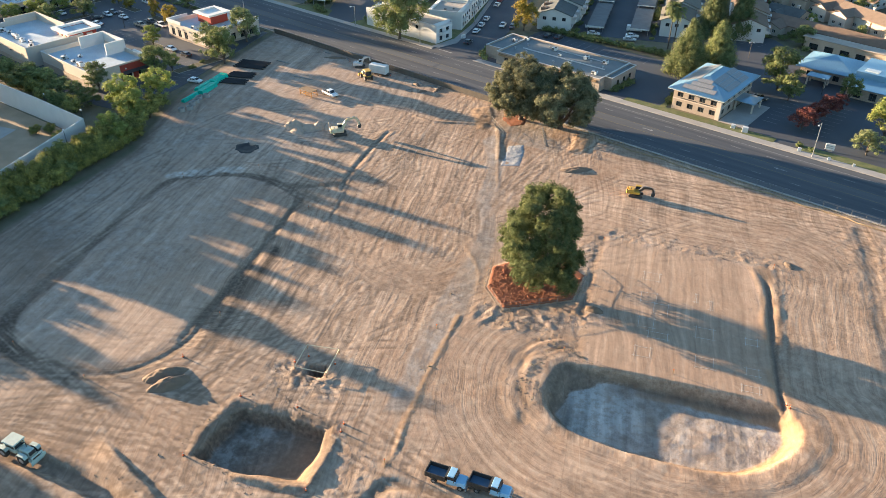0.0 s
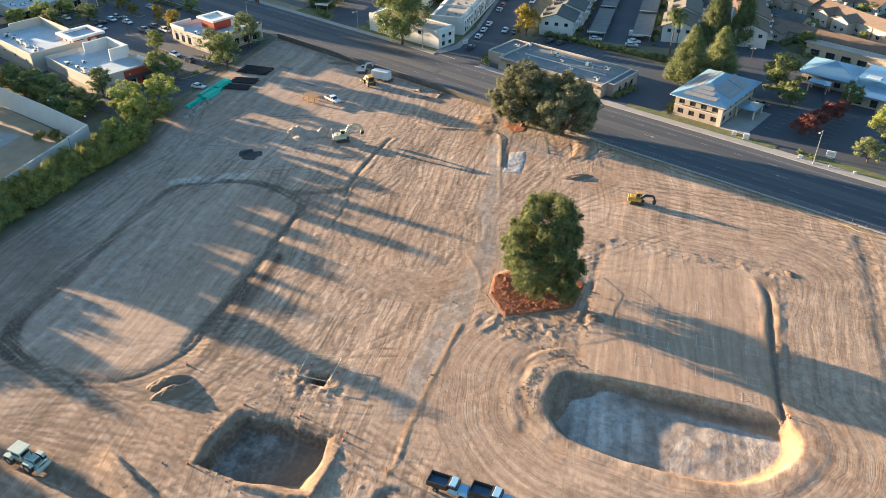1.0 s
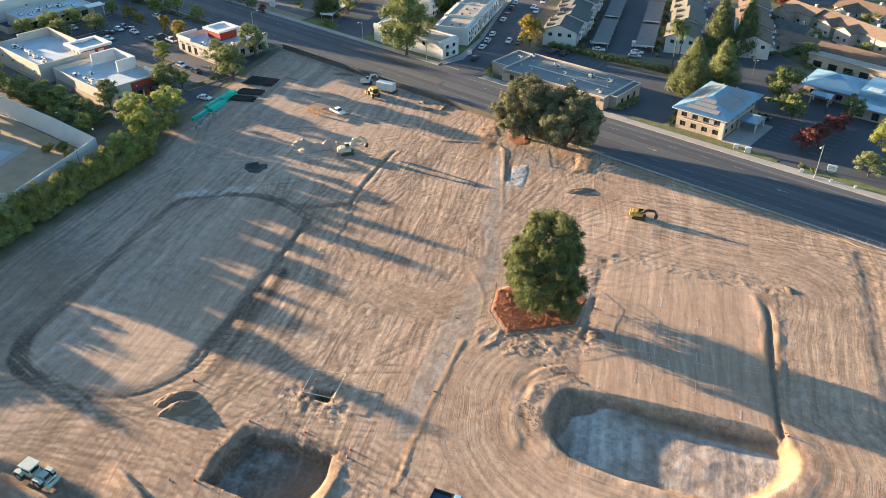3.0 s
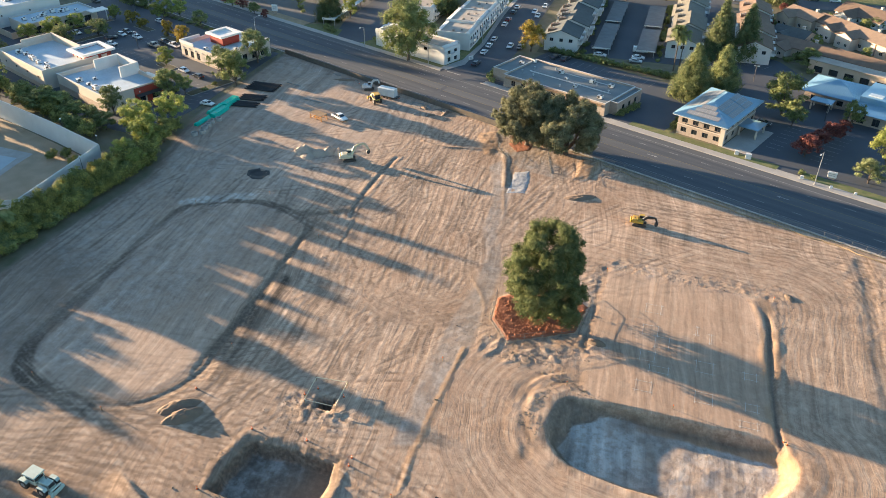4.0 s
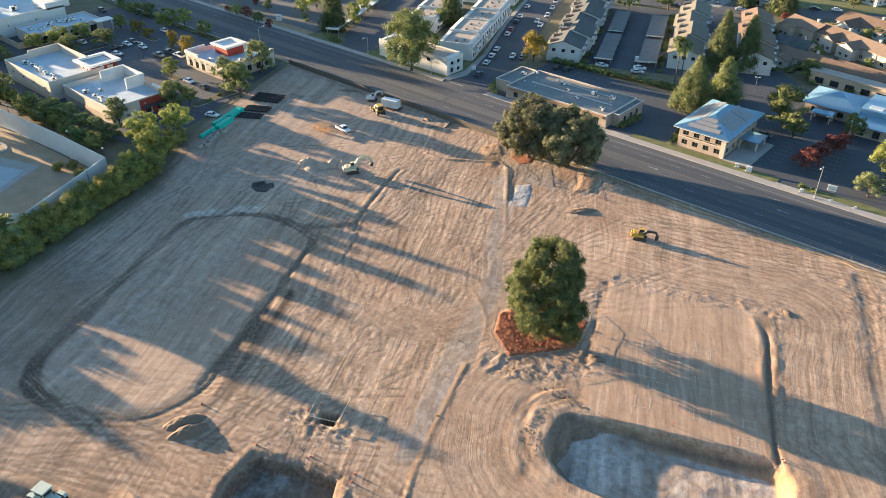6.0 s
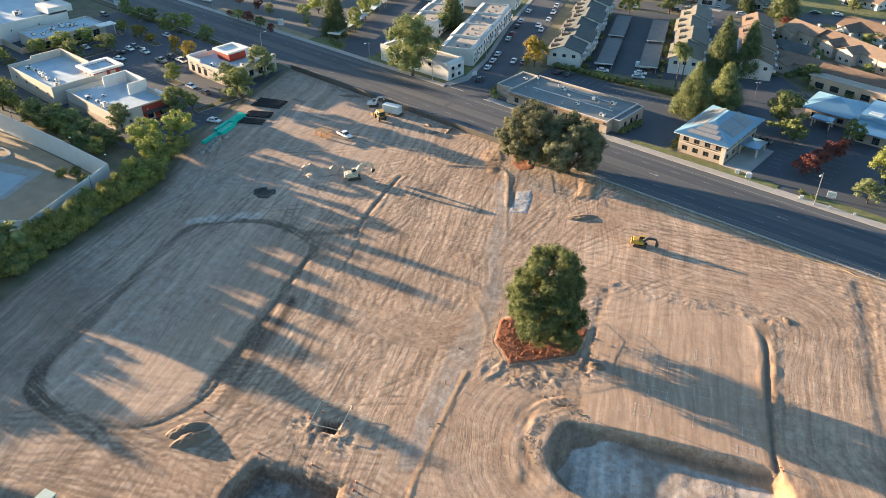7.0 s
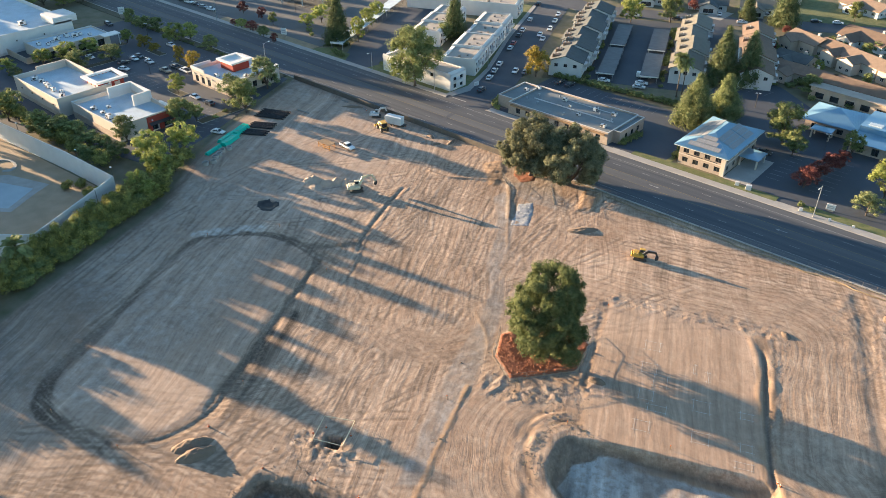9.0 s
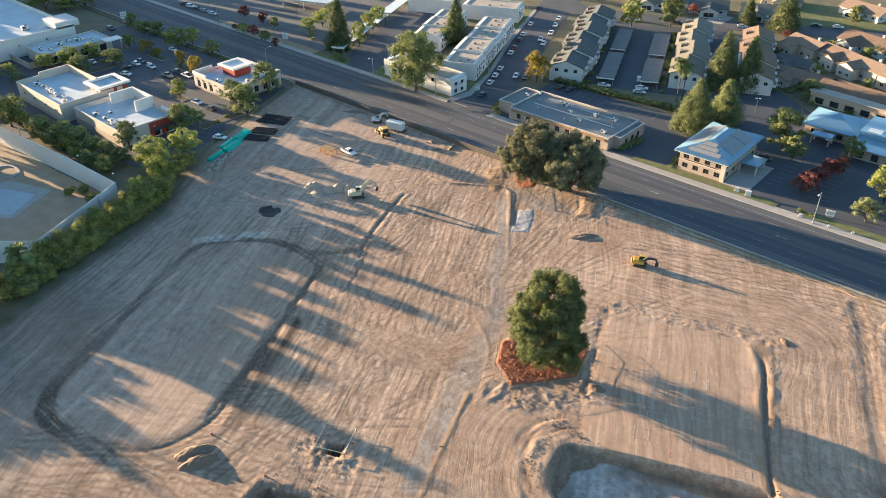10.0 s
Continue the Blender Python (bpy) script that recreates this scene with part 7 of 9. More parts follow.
poly_slab("yard_paving", [(-236.0, 56.0), (-222.1, 63.4), (-220.3, 65.8), (-206.0, 70.8), (-203.4, 65.3), (-198.6, 57.0), (-214.0, 46.0), (-236.0, 42.0)], 0.02, M["concrete"], "grey concrete slab round a sports court", "pavement")
poly_slab("sports_court", [(-234.0, 54.0), (-218.3, 61.8), (-206.8, 66.7), (-201.1, 57.4), (-214.0, 48.0), (-234.0, 44.0)], 0.03, M["court"], "blue-grey painted sports court", "court")
arc = Geo()
bend_at = lambda a, r, z: (-227.0 + r * math.cos(a), 67.4 + r * 0.6 * math.sin(a), z)
ends = [radians(-40 + i * 20) for i in range(15)]
arc.add([bend_at(a, r, z) for a in ends for r, z in ((4.0, 0.02), (4.0, 0.25), (5.2, 0.25), (5.2, 0.02))],
        [(4 * i + k, 4 * i + k + 1, 4 * i + k + 5, 4 * i + k + 4) for i in range(14) for k in range(3)] + [(0, 3, 2, 1), (56, 57, 58, 59)])
tagged(part("curved_bench", arc, M["concrete_pale"]), "curved pale concrete bench in the dry yard", "bench")
YARD_LAMP = None
for x, y in ((-174.2, 58.6), (-181.2, 72.6), (-189.5, 81.6), (-207.0, 80.6), (-238.0, 77.8)):
    if YARD_LAMP is None:
        YARD_LAMP = thing("lamp_post", "slim grey lamp post with a small head beside the yard wall", "lamp", x, y, 0, 0, "yard lamps")
        part("pole", Geo().tube([(0, 0, -0.1), (0, 0, 6.6)], [0.09, 0.06], 8), M["metal_dark"], YARD_LAMP)
        part("lamp_head", Geo().box(-0.3, -0.18, 6.6, 0.3, 0.18, 6.8, 0.05), M["metal_white"], YARD_LAMP)
    else:
        copy_thing(YARD_LAMP, pose(x, y, 0))


# ---- hedges and shrubs ----
def shrub(name, label, h, r, material, seed, leaf=0.3, per_area=60, count=9):
    rng = np.random.RandomState(seed)
    t = thing(name, label, "shrub")
    g = Geo()
    for i in range(4):
        a = i * 1.57 + rng.uniform(-0.4, 0.4)
        g.tube([(0, 0, -0.3), (0.3 * math.cos(a), 0.3 * math.sin(a), h * 0.25), (r * 0.5 * math.cos(a), r * 0.5 * math.sin(a), h * 0.6)], [0.12, 0.09, 0.03], 6)
    part("stem", g, M["bark"], t, smooth=True)
    blobs = [((0, 0, h * 0.45), r * 0.62)]
    for i in range(count):
        a = i * 2.4
        rr = r * rng.uniform(0.35, 0.75)
        z = h * rng.uniform(0.25, 0.82)
        blobs.append(((rr * math.cos(a), rr * math.sin(a), z), r * rng.uniform(0.3, 0.5)))
    crown = new("foliage", crown_mesh("foliage", M[material], rng, blobs, leaf, per_area))
    crown.parent = t
    return t


HEDGE = [shrub("hedge_shrub", "tall dense green hedge shrub along the yard wall", 5.0, 2.6, m, 40 + i, 0.22, 95, 16) for i, m in enumerate(("leaf_h", "leaf_h", "leaf_g"))]
used = set()
rh = random.Random(17)


def plant(i, x, y, h, w):
    if i not in used:
        used.add(i)
        first(HEDGE[i], x, y, h, w, rh.uniform(0, 360), z=0)
    else:
        stand(HEDGE[i], x, y, h, w, rh.uniform(0, 360), z=0)


# the hedge between the yard wall and the site
for i in range(30):
    f = i / 29
    x, y = -159.5 - 14.0 * f + rh.uniform(-0.8, 0.8), 42.5 + 42.0 * f + rh.uniform(-0.6, 0.6)
    plant(rh.choice((0, 1, 2)), x - 3.0, y, rh.uniform(0.66, 0.98), rh.uniform(0.8, 1.05))
    plant(rh.choice((0, 1, 1, 2)), x - 5.8, y - 0.8, rh.uniform(1.34, 1.48), rh.uniform(0.9, 1.15))
for i in range(11):
    f = i / 10
    plant(rh.choice((0, 1, 1, 2)), -206.0 - 70.0 * f + rh.uniform(-1, 1), 86.5 - 3.0 * f + rh.uniform(-1, 1), rh.uniform(0.8, 1.3), rh.uniform(1.0, 1.3))
for x, y, h in ((-156.0, 31.0, 1.2), (-159.0, 35.5, 1.3), (-162.5, 40.5, 1.1), (-152.5, 25.0, 1.3), (-165.5, 46.0, 1.2), (-149.5, 18.0, 1.2), (-176.0, 88.0, 0.9), (-180.0, 91.5, 1.0), (-184.0, 98.0, 1.1), (-188.0, 103.0, 1.0)):
    plant(rh.choice((0, 1)), x - 2.0, y, h, 1.25)
for x, y in ((-188.5, 77.5), (-190.0, 75.0), (-196.0, 76.0), (-198.0, 73.0)):
    plant(1, x - 1.5, y, 0.5, 0.7)
# clipped hedge behind the low office
BOX = [shrub("clipped_hedge", "clipped dark green hedge section along a car park", 2.0, 1.9, "leaf_g", 60, 0.22, 80, 8)]
first(BOX[0], -146.0, 232.4)
for i in range(1, 19):
    stand(BOX[0], -146.0 + i * 2.6, 232.4 + i * 0.22, rh.uniform(0.85, 1.15), 1.0, rh.uniform(0, 360), z=0)
for x, y, h in ((-200.5, 198.5, 0.9), (-202.5, 199.0, 0.9), (-225.0, 196.0, 1.1), (-228.0, 197.0, 0.9), (-222.0, 195.2, 0.7), (-145.0, 194.6, 0.8), (-147.8, 197.0, 0.9), (-148.6, 200.4, 1.0), (-148.0, 203.5, 0.9), (-99.3, 198.0, 0.9), (-98.9, 201.0, 0.8), (-98.6, 204.0, 0.9), (-98.6, 207.0, 0.8),
                (-82.8, 200.5, 0.9), (-83.4, 204.5, 1.0), (-82.9, 209.0, 0.8), (-84.2, 213.0, 0.9), (-44.6, 196.0, 0.6), (-41.5, 195.4, 0.5), (-272.0, 197.0, 0.6), (-256.0, 208.0, 0.9), (-251.5, 205.0, 0.6), (-209.5, 128.0, 0.6), (-211.5, 133.0, 0.5), (-219.0, 119.0, 0.6), (-216.0, 121.0, 0.6)):
    stand(BOX[0], x, y, h, h * 0.95, rh.uniform(0, 360), z=0)
# verge bushes along the road by the shops
for i in range(22):
    stand(BOX[0], -334 + i * 5.0 + rh.uniform(-1.5, 1.5), 165.8 + rh.uniform(-0.8, 0.8), rh.uniform(0.35, 0.7), rh.uniform(0.6, 1.0), rh.uniform(0, 360), z=0)
# garden shrubs among the houses and apartments
for i in range(70):
    x, y = rh.uniform(-104, -30), rh.uniform(268, 345)
    stand(BOX[0], x, y, rh.uniform(0.5, 1.5), rh.uniform(0.6, 1.2), rh.uniform(0, 360), z=0)
for i in range(26):
    x, y = skew(13.2 + rh.uniform(-0.3, 1.2), rh.uniform(0, 72))
    stand(BOX[0], x, y, rh.uniform(0.4, 0.9), rh.uniform(0.4, 0.7), rh.uniform(0, 360), z=0)
    x, y = skew(40.5 + rh.uniform(-0.6, 0.6), rh.uniform(0, 70))
    stand(BOX[0], x, y, rh.uniform(0.4, 1.1), rh.uniform(0.4, 0.8), rh.uniform(0, 360), z=0)
for x, y, h, r, k in ((-101.0, 300.0, 7.0, 2.6, "g"), (-76.0, 300.0, 5.0, 2.0, "b"), (-58.0, 296.0, 5.5, 2.2, "g"), (-68.0, 330.0, 6.0, 2.6, "g"), (-46.0, 318.0, 6.0, 2.6, "g"), (-98.0, 312.0, 4.0, 1.6, "r"), (-160.0, 345.0, 8.0, 3.4, "g"), (-190.0, 338.0, 8.0, 3.6, "b"), (-112.0, 366.0, 8.0, 3.4, "g"), (-86.0, 376.0, 9.0, 3.6, "g"), (-215.0, 330.0, 9.0, 3.6, "g"), (-55.0, 356.0, 8.0, 3.2, "g"), (-30.0, 300.0, 7.0, 2.6, "g"), (-232.0, 300.0, 9.0, 3.6, "g")):
    stand(PROTO[k, 1] if (k, 1) in PROTO else PROTO[k, 0], x, y, h / 10, r / 4, rh.uniform(0, 360), z=0)
p = palm("palm_tree", "tall fan palm with a shaggy crown on two slim trunks", 15.4, 3.0, 3, 0.22, ((0, 0, 1.0), (1.6, 0.5, 0.93)))
p.matrix_basis = pose(-104.6, 243.6, 0)
p = palm("palm_tree", "low shaggy palm among the hedge", 9.4, 3.5, 5, 0.34)
p.matrix_basis = pose(-167.8, 46.8, 0)
# trees at the yard's corner, then unseen tall ones added west of the view to cast long shadows across the site
for x, y, h, r, k in YARD_TREES:
    stand(PROTO[k, 0], x, y, h / 10, r / 4, rh.uniform(0, 360), z=0)
SUN_C, SUN_S = math.cos(radians(SUN_AZ - 180)), math.sin(radians(SUN_AZ - 180))
# added shade casters: each height follows from the wanted reach of its shadow
WEST = None
for x_row, v0, v1, gap, r, reach, spread in FAR_CASTERS:
    v = v0
    while v < v1:
        WEST_CASTERS.append((v, r * rh.uniform(0.7, 1.3), reach + rh.uniform(-spread, spread), x_row))
        v += gap * rh.uniform(0.7, 1.3)
for v, r, reach, *far in WEST_CASTERS:
    x = far[0] if far else -240.0 if v < 106.5 else -268.0 if v < 125 else -306.0
    y = (v + x * SUN_S) / SUN_C
    high = (reach - x * SUN_C - y * SUN_S) * math.tan(radians(SUN_EL)) / 10
    if WEST is None:
        WEST = tree("tree", "unseen tall tree added in the west to cast shadows", 10.0, 4.0, 1.3, M["leaf_g"], 77, 64, 0.26, 0.75, 20, 0.2, "round", 5)
        first(WEST, x, y, high, r / 4 * 1.3, 0, z=0)
    else:
        stand(WEST, x, y, high, r / 4 * 1.3, rh.uniform(0, 360), z=0)


# ---- vehicles ----
CAR_COLORS = {"w": (0.72, 0.72, 0.71), "k": (0.03, 0.032, 0.036), "g": (0.24, 0.25, 0.26), "r": (0.30, 0.03, 0.025), "t": (0.34, 0.27, 0.18), "b": (0.05, 0.09, 0.20), "s": (0.45, 0.46, 0.47)}
PROFILES = {
    "s": ([(-2.25, 0.35), (-2.3, 0.75), (-2.1, 0.95), (-1.3, 1.0), (1.0, 0.95), (2.1, 0.78), (2.3, 0.6), (2.25, 0.35)], [(-1.75, 0.98), (-1.15, 1.42), (0.25, 1.45), (1.1, 0.95)], 1.78),
    "u": ([(-2.3, 0.4), (-2.35, 0.85), (-2.25, 1.1), (1.05, 1.08), (2.15, 0.98), (2.35, 0.75), (2.3, 0.4)], [(-2.2, 1.08), (-1.95, 1.68), (0.35, 1.72), (1.15, 1.07)], 1.88),
    "p": ([(-2.8, 0.5), (-2.85, 1.1), (1.2, 1.12), (2.6, 1.05), (2.8, 0.85), (2.75, 0.5)], [(-0.75, 1.1), (-0.6, 1.8), (0.75, 1.82), (1.35, 1.1)], 1.95),
    "v": ([(-2.7, 0.4), (-2.75, 1.2), (2.1, 1.2), (2.6, 1.0), (2.75, 0.7), (2.7, 0.4)], [(-2.7, 1.18), (-2.6, 2.1), (1.3, 2.15), (2.1, 1.18)], 2.0),
}
CAR_NAMES = {"s": ("car", "parked {} saloon car with dark windows"), "u": ("car", "parked {} tall family car with dark windows"), "p": ("pickup_truck", "parked {} pickup truck with an open bed"), "v": ("van", "parked {} van with a long closed body")}
COLOR_WORD = {"w": "white", "k": "black", "g": "grey", "r": "red", "t": "tan", "b": "blue", "s": "silver"}
CAR_PROTO = {}


def car_body(profile, w, tuck=0.10):
    """A body drawn across the width with rounded shoulders."""
    g = Geo()
    n, hw = len(profile), w / 2
    zmax = max(z for _, z in profile)
    rings = []
    for y, k in ((-hw, 0.0), (-hw + tuck, 1.0), (hw - tuck, 1.0), (hw, 0.0)):
        rings.append([(x * (1 if k else 0.97), y, z if (k or z < zmax * 0.72) else z - 0.07) for x, z in profile])
    vs = [p for r in rings for p in r]
    fs = [tuple(range(n)), tuple(range(4 * n - 1, 3 * n - 1, -1))]
    for r in range(3):
        fs += [(r * n + i, (r + 1) * n + i, (r + 1) * n + (i + 1) % n, r * n + (i + 1) % n) for i in range(n)]
    return g.add(vs, fs)


def make_car(k):
    prof, cab, w = PROFILES[k]
    nm, lab = CAR_NAMES[k]
    t = thing(nm, lab.format("white"), nm.replace("_", " "))
    part("body", car_body(prof, w), M["paint"], t, smooth=False)
    base, roofz = cab[0][1], cab[1][1]
    inset = 0.16
    # greenhouse: glass sides with a painted roof and pillars
    hw, tw = w / 2 - 0.08, w / 2 - 0.08 - inset
    b0, b1, t0, t1 = cab[0][0], cab[3][0], cab[1][0], cab[2][0]
    g = Geo().add([(b0, -hw, base), (b1, -hw, base), (b1, hw, base), (b0, hw, base), (t0, -tw, roofz - 0.05), (t1, -tw, roofz - 0.05), (t1, tw, roofz - 0.05), (t0, tw, roofz - 0.05)], [(0, 1, 5, 4), (1, 2, 6, 5), (2, 3, 7, 6), (3, 0, 4, 7)])
    part("glazing", g, M["glass"], t)
    r = Geo().box(t0 - 0.05, -tw - 0.03, roofz - 0.06, t1 + 0.05, tw + 0.03, roofz + 0.03, 0.05)
    for s in (-1, 1):
        for (xa, xb) in ((b0, t0), (b1, t1), ((b0 + b1) / 2 - 0.1, (t0 + t1) / 2 - 0.1)):
            r.tube([(xa, s * hw, base), (xb, s * tw, roofz - 0.04)], 0.05, 4)
    part("roof", r, M["paint"], t)
    if k == "p":
        part("bed", Geo().box(-2.7, -0.78, 1.02, -0.85, 0.78, 1.135), M["machine_black"], t)
    if k == "v":
        part("side_panel", Geo().box(-2.62, -hw - 0.01, 1.2, -0.2, hw + 0.01, 2.0, 0.0, 0.03), M["paint"], t)
    wr = 0.34 if k in "sv" else 0.38
    for x in (-prof[-1][0] * 0.62, prof[-1][0] * 0.62):
        for s in (-1, 1):
            wh = part("wheel", Geo().wheel(x, s * (w / 2 - 0.12), wr, wr, 0.24), M["tyre"], t)
            part("rim", Geo().wheel(x, s * (w / 2 - 0.02), wr, wr * 0.6, 0.14, 10), M["rim"], wh)
    xf, xr = prof[-2][0], prof[1][0]
    for s in (-1, 1):
        part("headlight", Geo().box(xf - 0.25, s * (w / 2 - 0.32) - 0.18, 0.62, xf - 0.02, s * (w / 2 - 0.32) + 0.18, 0.78, 0.02), M["lamp_clear"], t)
        part("tail_light", Geo().box(xr - 0.02, s * (w / 2 - 0.25) - 0.15, 0.72, xr + 0.12, s * (w / 2 - 0.25) + 0.15, 0.9, 0.02), M["lamp_red"], t)
    for x0, x1 in ((xf - 0.1, xf + 0.06), (xr - 0.06, xr + 0.1)):
        part("bumper", Geo().box(x0, -w / 2 + 0.1, 0.36, x1, w / 2 - 0.1, 0.53, 0.04), M["machine_black"], t)
    return t


def park(k, c, x, y, rz, group=""):
    m = pose(x, y, 0.05, 0, 0, rz)
    if k not in CAR_PROTO:
        CAR_PROTO[k] = make_car(k)
        CAR_PROTO[k].matrix_basis = m
        t = CAR_PROTO[k]
    else:
        t = copy_thing(CAR_PROTO[k], m)
    t["label"] = CAR_NAMES[k][1].format(COLOR_WORD[c])
    if group:
        t["group"] = group
    elif "group" in t:
        del t["group"]
    for o in t.children_recursive:
        o.color = (*CAR_COLORS[c], 1)
    return t


LOT_CARS = [("s", "w", -294.4, 129.7, 0), ("s", "k", -278.8, 135.0, 90), ("s", "w", -272.6, 131.5, 20), ("s", "w", -279.8, 139.9, 0), ("s", "k", -281.2, 142.9, 0), ("s", "w", -272.5, 142.0, 0), ("p", "t", -259.3, 140.7, 0),
            ("p", "k", -259.6, 145.2, 0), ("p", "w", -253.7, 145.5, 180), ("s", "w", -228.9, 133.3, 0), ("s", "k", -220.7, 133.2, 180), ("s", "w", -198.8, 121.5, 20), ("s", "w", -283.5, 158.5, 0), ("s", "s", -231.5, 121.5, 0)]
for k, c, x, y, a in LOT_CARS:
    park(k, c, x, y, a, "cars in the shops' car park")
for k, c, x in (("p", "k", -337.0), ("u", "w", -332.0), ("s", "k", -326.4), ("s", "g", -320.3), ("s", "w", -314.1)):
    park(k, c, x, 198.8, 12, "cars in a row beyond the road")
STREET_CARS = [("s", "w", -163.9, 214.5, 110), ("s", "w", -167.0, 221.5, 113), ("s", "w", -170.0, 228.5, 113), ("s", "w", -177.9, 245.7, 113), ("s", "r", -180.6, 251.6, 113), ("s", "k", -184.9, 261.0, 113), ("s", "w", -188.0, 268.0, 113),
               ("s", "w", -194.3, 282.1, 113), ("s", "k", -206.0, 305.1, 113), ("s", "w", -160.8, 226.1, 293), ("s", "g", -157.4, 227.6, 113), ("s", "w", -178.8, 267.5, 293), ("s", "w", -174.6, 263.6, 293), ("s", "w", -180.2, 277.1, 293), ("s", "w", -184.9, 287.6, 293), ("s", "w", -189.3, 296.8, 293), ("s", "k", -158.8, 203.5, 105)]
for k, c, x, y, a in STREET_CARS:
    park(k, c, x, y, a, "cars parked along the side street")
for k, c, x, y, a in (("p", "w", -134.8, 245.5, 30), ("s", "w", -131.0, 239.5, 25), ("v", "w", -122.0, 252.5, 25), ("s", "w", -119.4, 246.0, 25), ("s", "s", -118.2, 242.0, 25), ("s", "w", -88.7, 277.8, 60), ("s", "w", -85.2, 279.2, 60), ("p", "w", -162.4, 317.9, 23), ("u", "k", -145.9, 326.3, 23), ("s", "w", -134.6, 345.1, 110),
                      ("s", "w", -122.1, 340.2, 23), ("p", "w", -117.9, 356.5, 23), ("s", "k", -112.4, 349.5, 23), ("s", "k", -98.1, 362.8, 23), ("s", "w", -90.1, 366.7, 23), ("s", "k", -142.0, 227.4, 90), ("s", "k", -138.0, 228.0, 90), ("s", "k", -64.2, 220.0, 0), ("u", "k", -328.3, 156.1, 0)):
    park(k, c, x, y, a)


# ---- plant on the site ----
def crawler(t, x0, x1, w, z=0.0, h=0.75, gauge=1.1):
    for s in (-1, 1):
        y = s * gauge
        tr = part("track", Geo().prism([(x0 + 0.3, z), (x1 - 0.3, z), (x1, z + h * 0.5), (x1 - 0.3, z + h), (x0 + 0.3, z + h), (x0, z + h * 0.5)], y - w / 2, y + w / 2), M["machine_black"], t)
        for xr in (x0 + 0.5, x1 - 0.5):
            part("track_roller", Geo().wheel(xr, y, z + h * 0.5, h * 0.36, w + 0.03, 10), M["metal_dark"], tr)


def excavator(label, x, y, rz, paint, scale=1.0, boom=((0.8, 1.6), (2.2, 4.4), (4.6, 4.9), (5.9, 2.6)), arm_paint=None, bucket_tilt=0.0):
    """Tracks, a turned house with cab and counterweight, and a boom of three limbs in its plane."""
    t = thing("excavator", label, "excavator")
    t.matrix_basis = Matrix.Translation((x, y, ground_z(x, y))) @ Euler((0, 0, radians(rz))).to_matrix().to_4x4() @ Matrix.Diagonal((scale, scale, scale, 1))
    arm_paint = arm_paint or paint
    crawler(t, -2.0, 2.0, 0.6)
    part("undercarriage", Geo().box(-1.2, -0.9, 0.35, 1.2, 0.9, 0.95, 0.08), M["machine_black"], t)
    part("turntable", Geo().tube([(0, 0, 0.9), (0, 0, 1.08)], 0.8, 14), M["metal_dark"], t)
    part("house", Geo().box(-2.3, -1.3, 1.05, 1.1, 1.3, 1.75, 0.12), M[paint], t)
    part("engine_cover", Geo().box(-2.2, -1.2, 1.75, -0.5, 1.2, 2.25, 0.15), M[paint], t)
    part("counterweight", Geo().box(-2.75, -1.25, 1.05, -2.25, 1.25, 2.0, 0.2), M[paint], t)
    cab = part("cab", Geo().box(-0.4, 0.35, 1.75, 1.25, 1.3, 1.95, 0.04).box(-0.4, 0.35, 2.8, 1.2, 1.3, 2.95, 0.06), M[paint], t)
    part("cab_glass", Geo().box(-0.35, 0.4, 1.95, 1.2, 1.25, 2.8, 0.0, 0.04), M["glass"], cab)
    part("exhaust", Geo().tube([(-1.4, -0.6, 2.25), (-1.4, -0.6, 2.75)], 0.08, 8), M["metal_dark"], t)
    p = [Vector((a, -0.1, b)) for a, b in boom]
    names = ("boom_foot", "boom", "stick")
    for i, nm in enumerate(names):
        a, b = p[i], p[i + 1]
        d = (b - a).normalized()
        up = Vector((-d.z, 0, d.x))
        ha, hb = (0.28, 0.34) if i == 0 else ((0.34, 0.26) if i == 1 else (0.26, 0.16))
        g = Geo().add([a - up * ha + Vector((0, -0.2, 0)), a + up * ha + Vector((0, -0.2, 0)), b + up * hb + Vector((0, -0.2, 0)), b - up * hb + Vector((0, -0.2, 0)), a - up * ha + Vector((0, 0.2, 0)), a + up * ha + Vector((0, 0.2, 0)), b + up * hb + Vector((0, 0.2, 0)), b - up * hb + Vector((0, 0.2, 0))],
                      [(0, 1, 2, 3), (7, 6, 5, 4), (0, 4, 5, 1), (1, 5, 6, 2), (2, 6, 7, 3), (3, 7, 4, 0)])
        limb = part(nm, g, M[arm_paint], t)
        part("ram", Geo().tube([a + up * (ha + 0.16), (a + b) / 2 + up * 0.42, b + up * (hb + 0.05)], [0.09, 0.09, 0.05], 6), M["galvanised"], limb)
    e = p[3]
    m = Matrix.Translation(e) @ Euler((0, radians(bucket_tilt), 0)).to_matrix().to_4x4()
    bk = Geo().prism([(-0.55, 0.15), (0.2, 0.25), (0.35, -0.2), (0.1, -0.75), (-0.45, -0.95), (-0.75, -0.5)], -0.55, 0.55, m)
    bucket = part("bucket", bk, M["metal_dark"], t)
    teeth = Geo()
    for i in range(5):
        teeth.box(-0.5 + 0.02, -0.5 + i * 0.23, -1.1, -0.4, -0.38 + i * 0.23, -0.9, m=m)
    part("teeth", teeth, M["metal_grey"], bucket)
    return t


def wheel_part(t, x, y, r, w, tyre_mat="tyre", rim_mat="rim"):
    wh = part("wheel", Geo().wheel(x, y, r, r, w, 16), M[tyre_mat], t)
    part("rim", Geo().wheel(x, y, r, r * 0.52, w + 0.05, 12), M[rim_mat], wh)


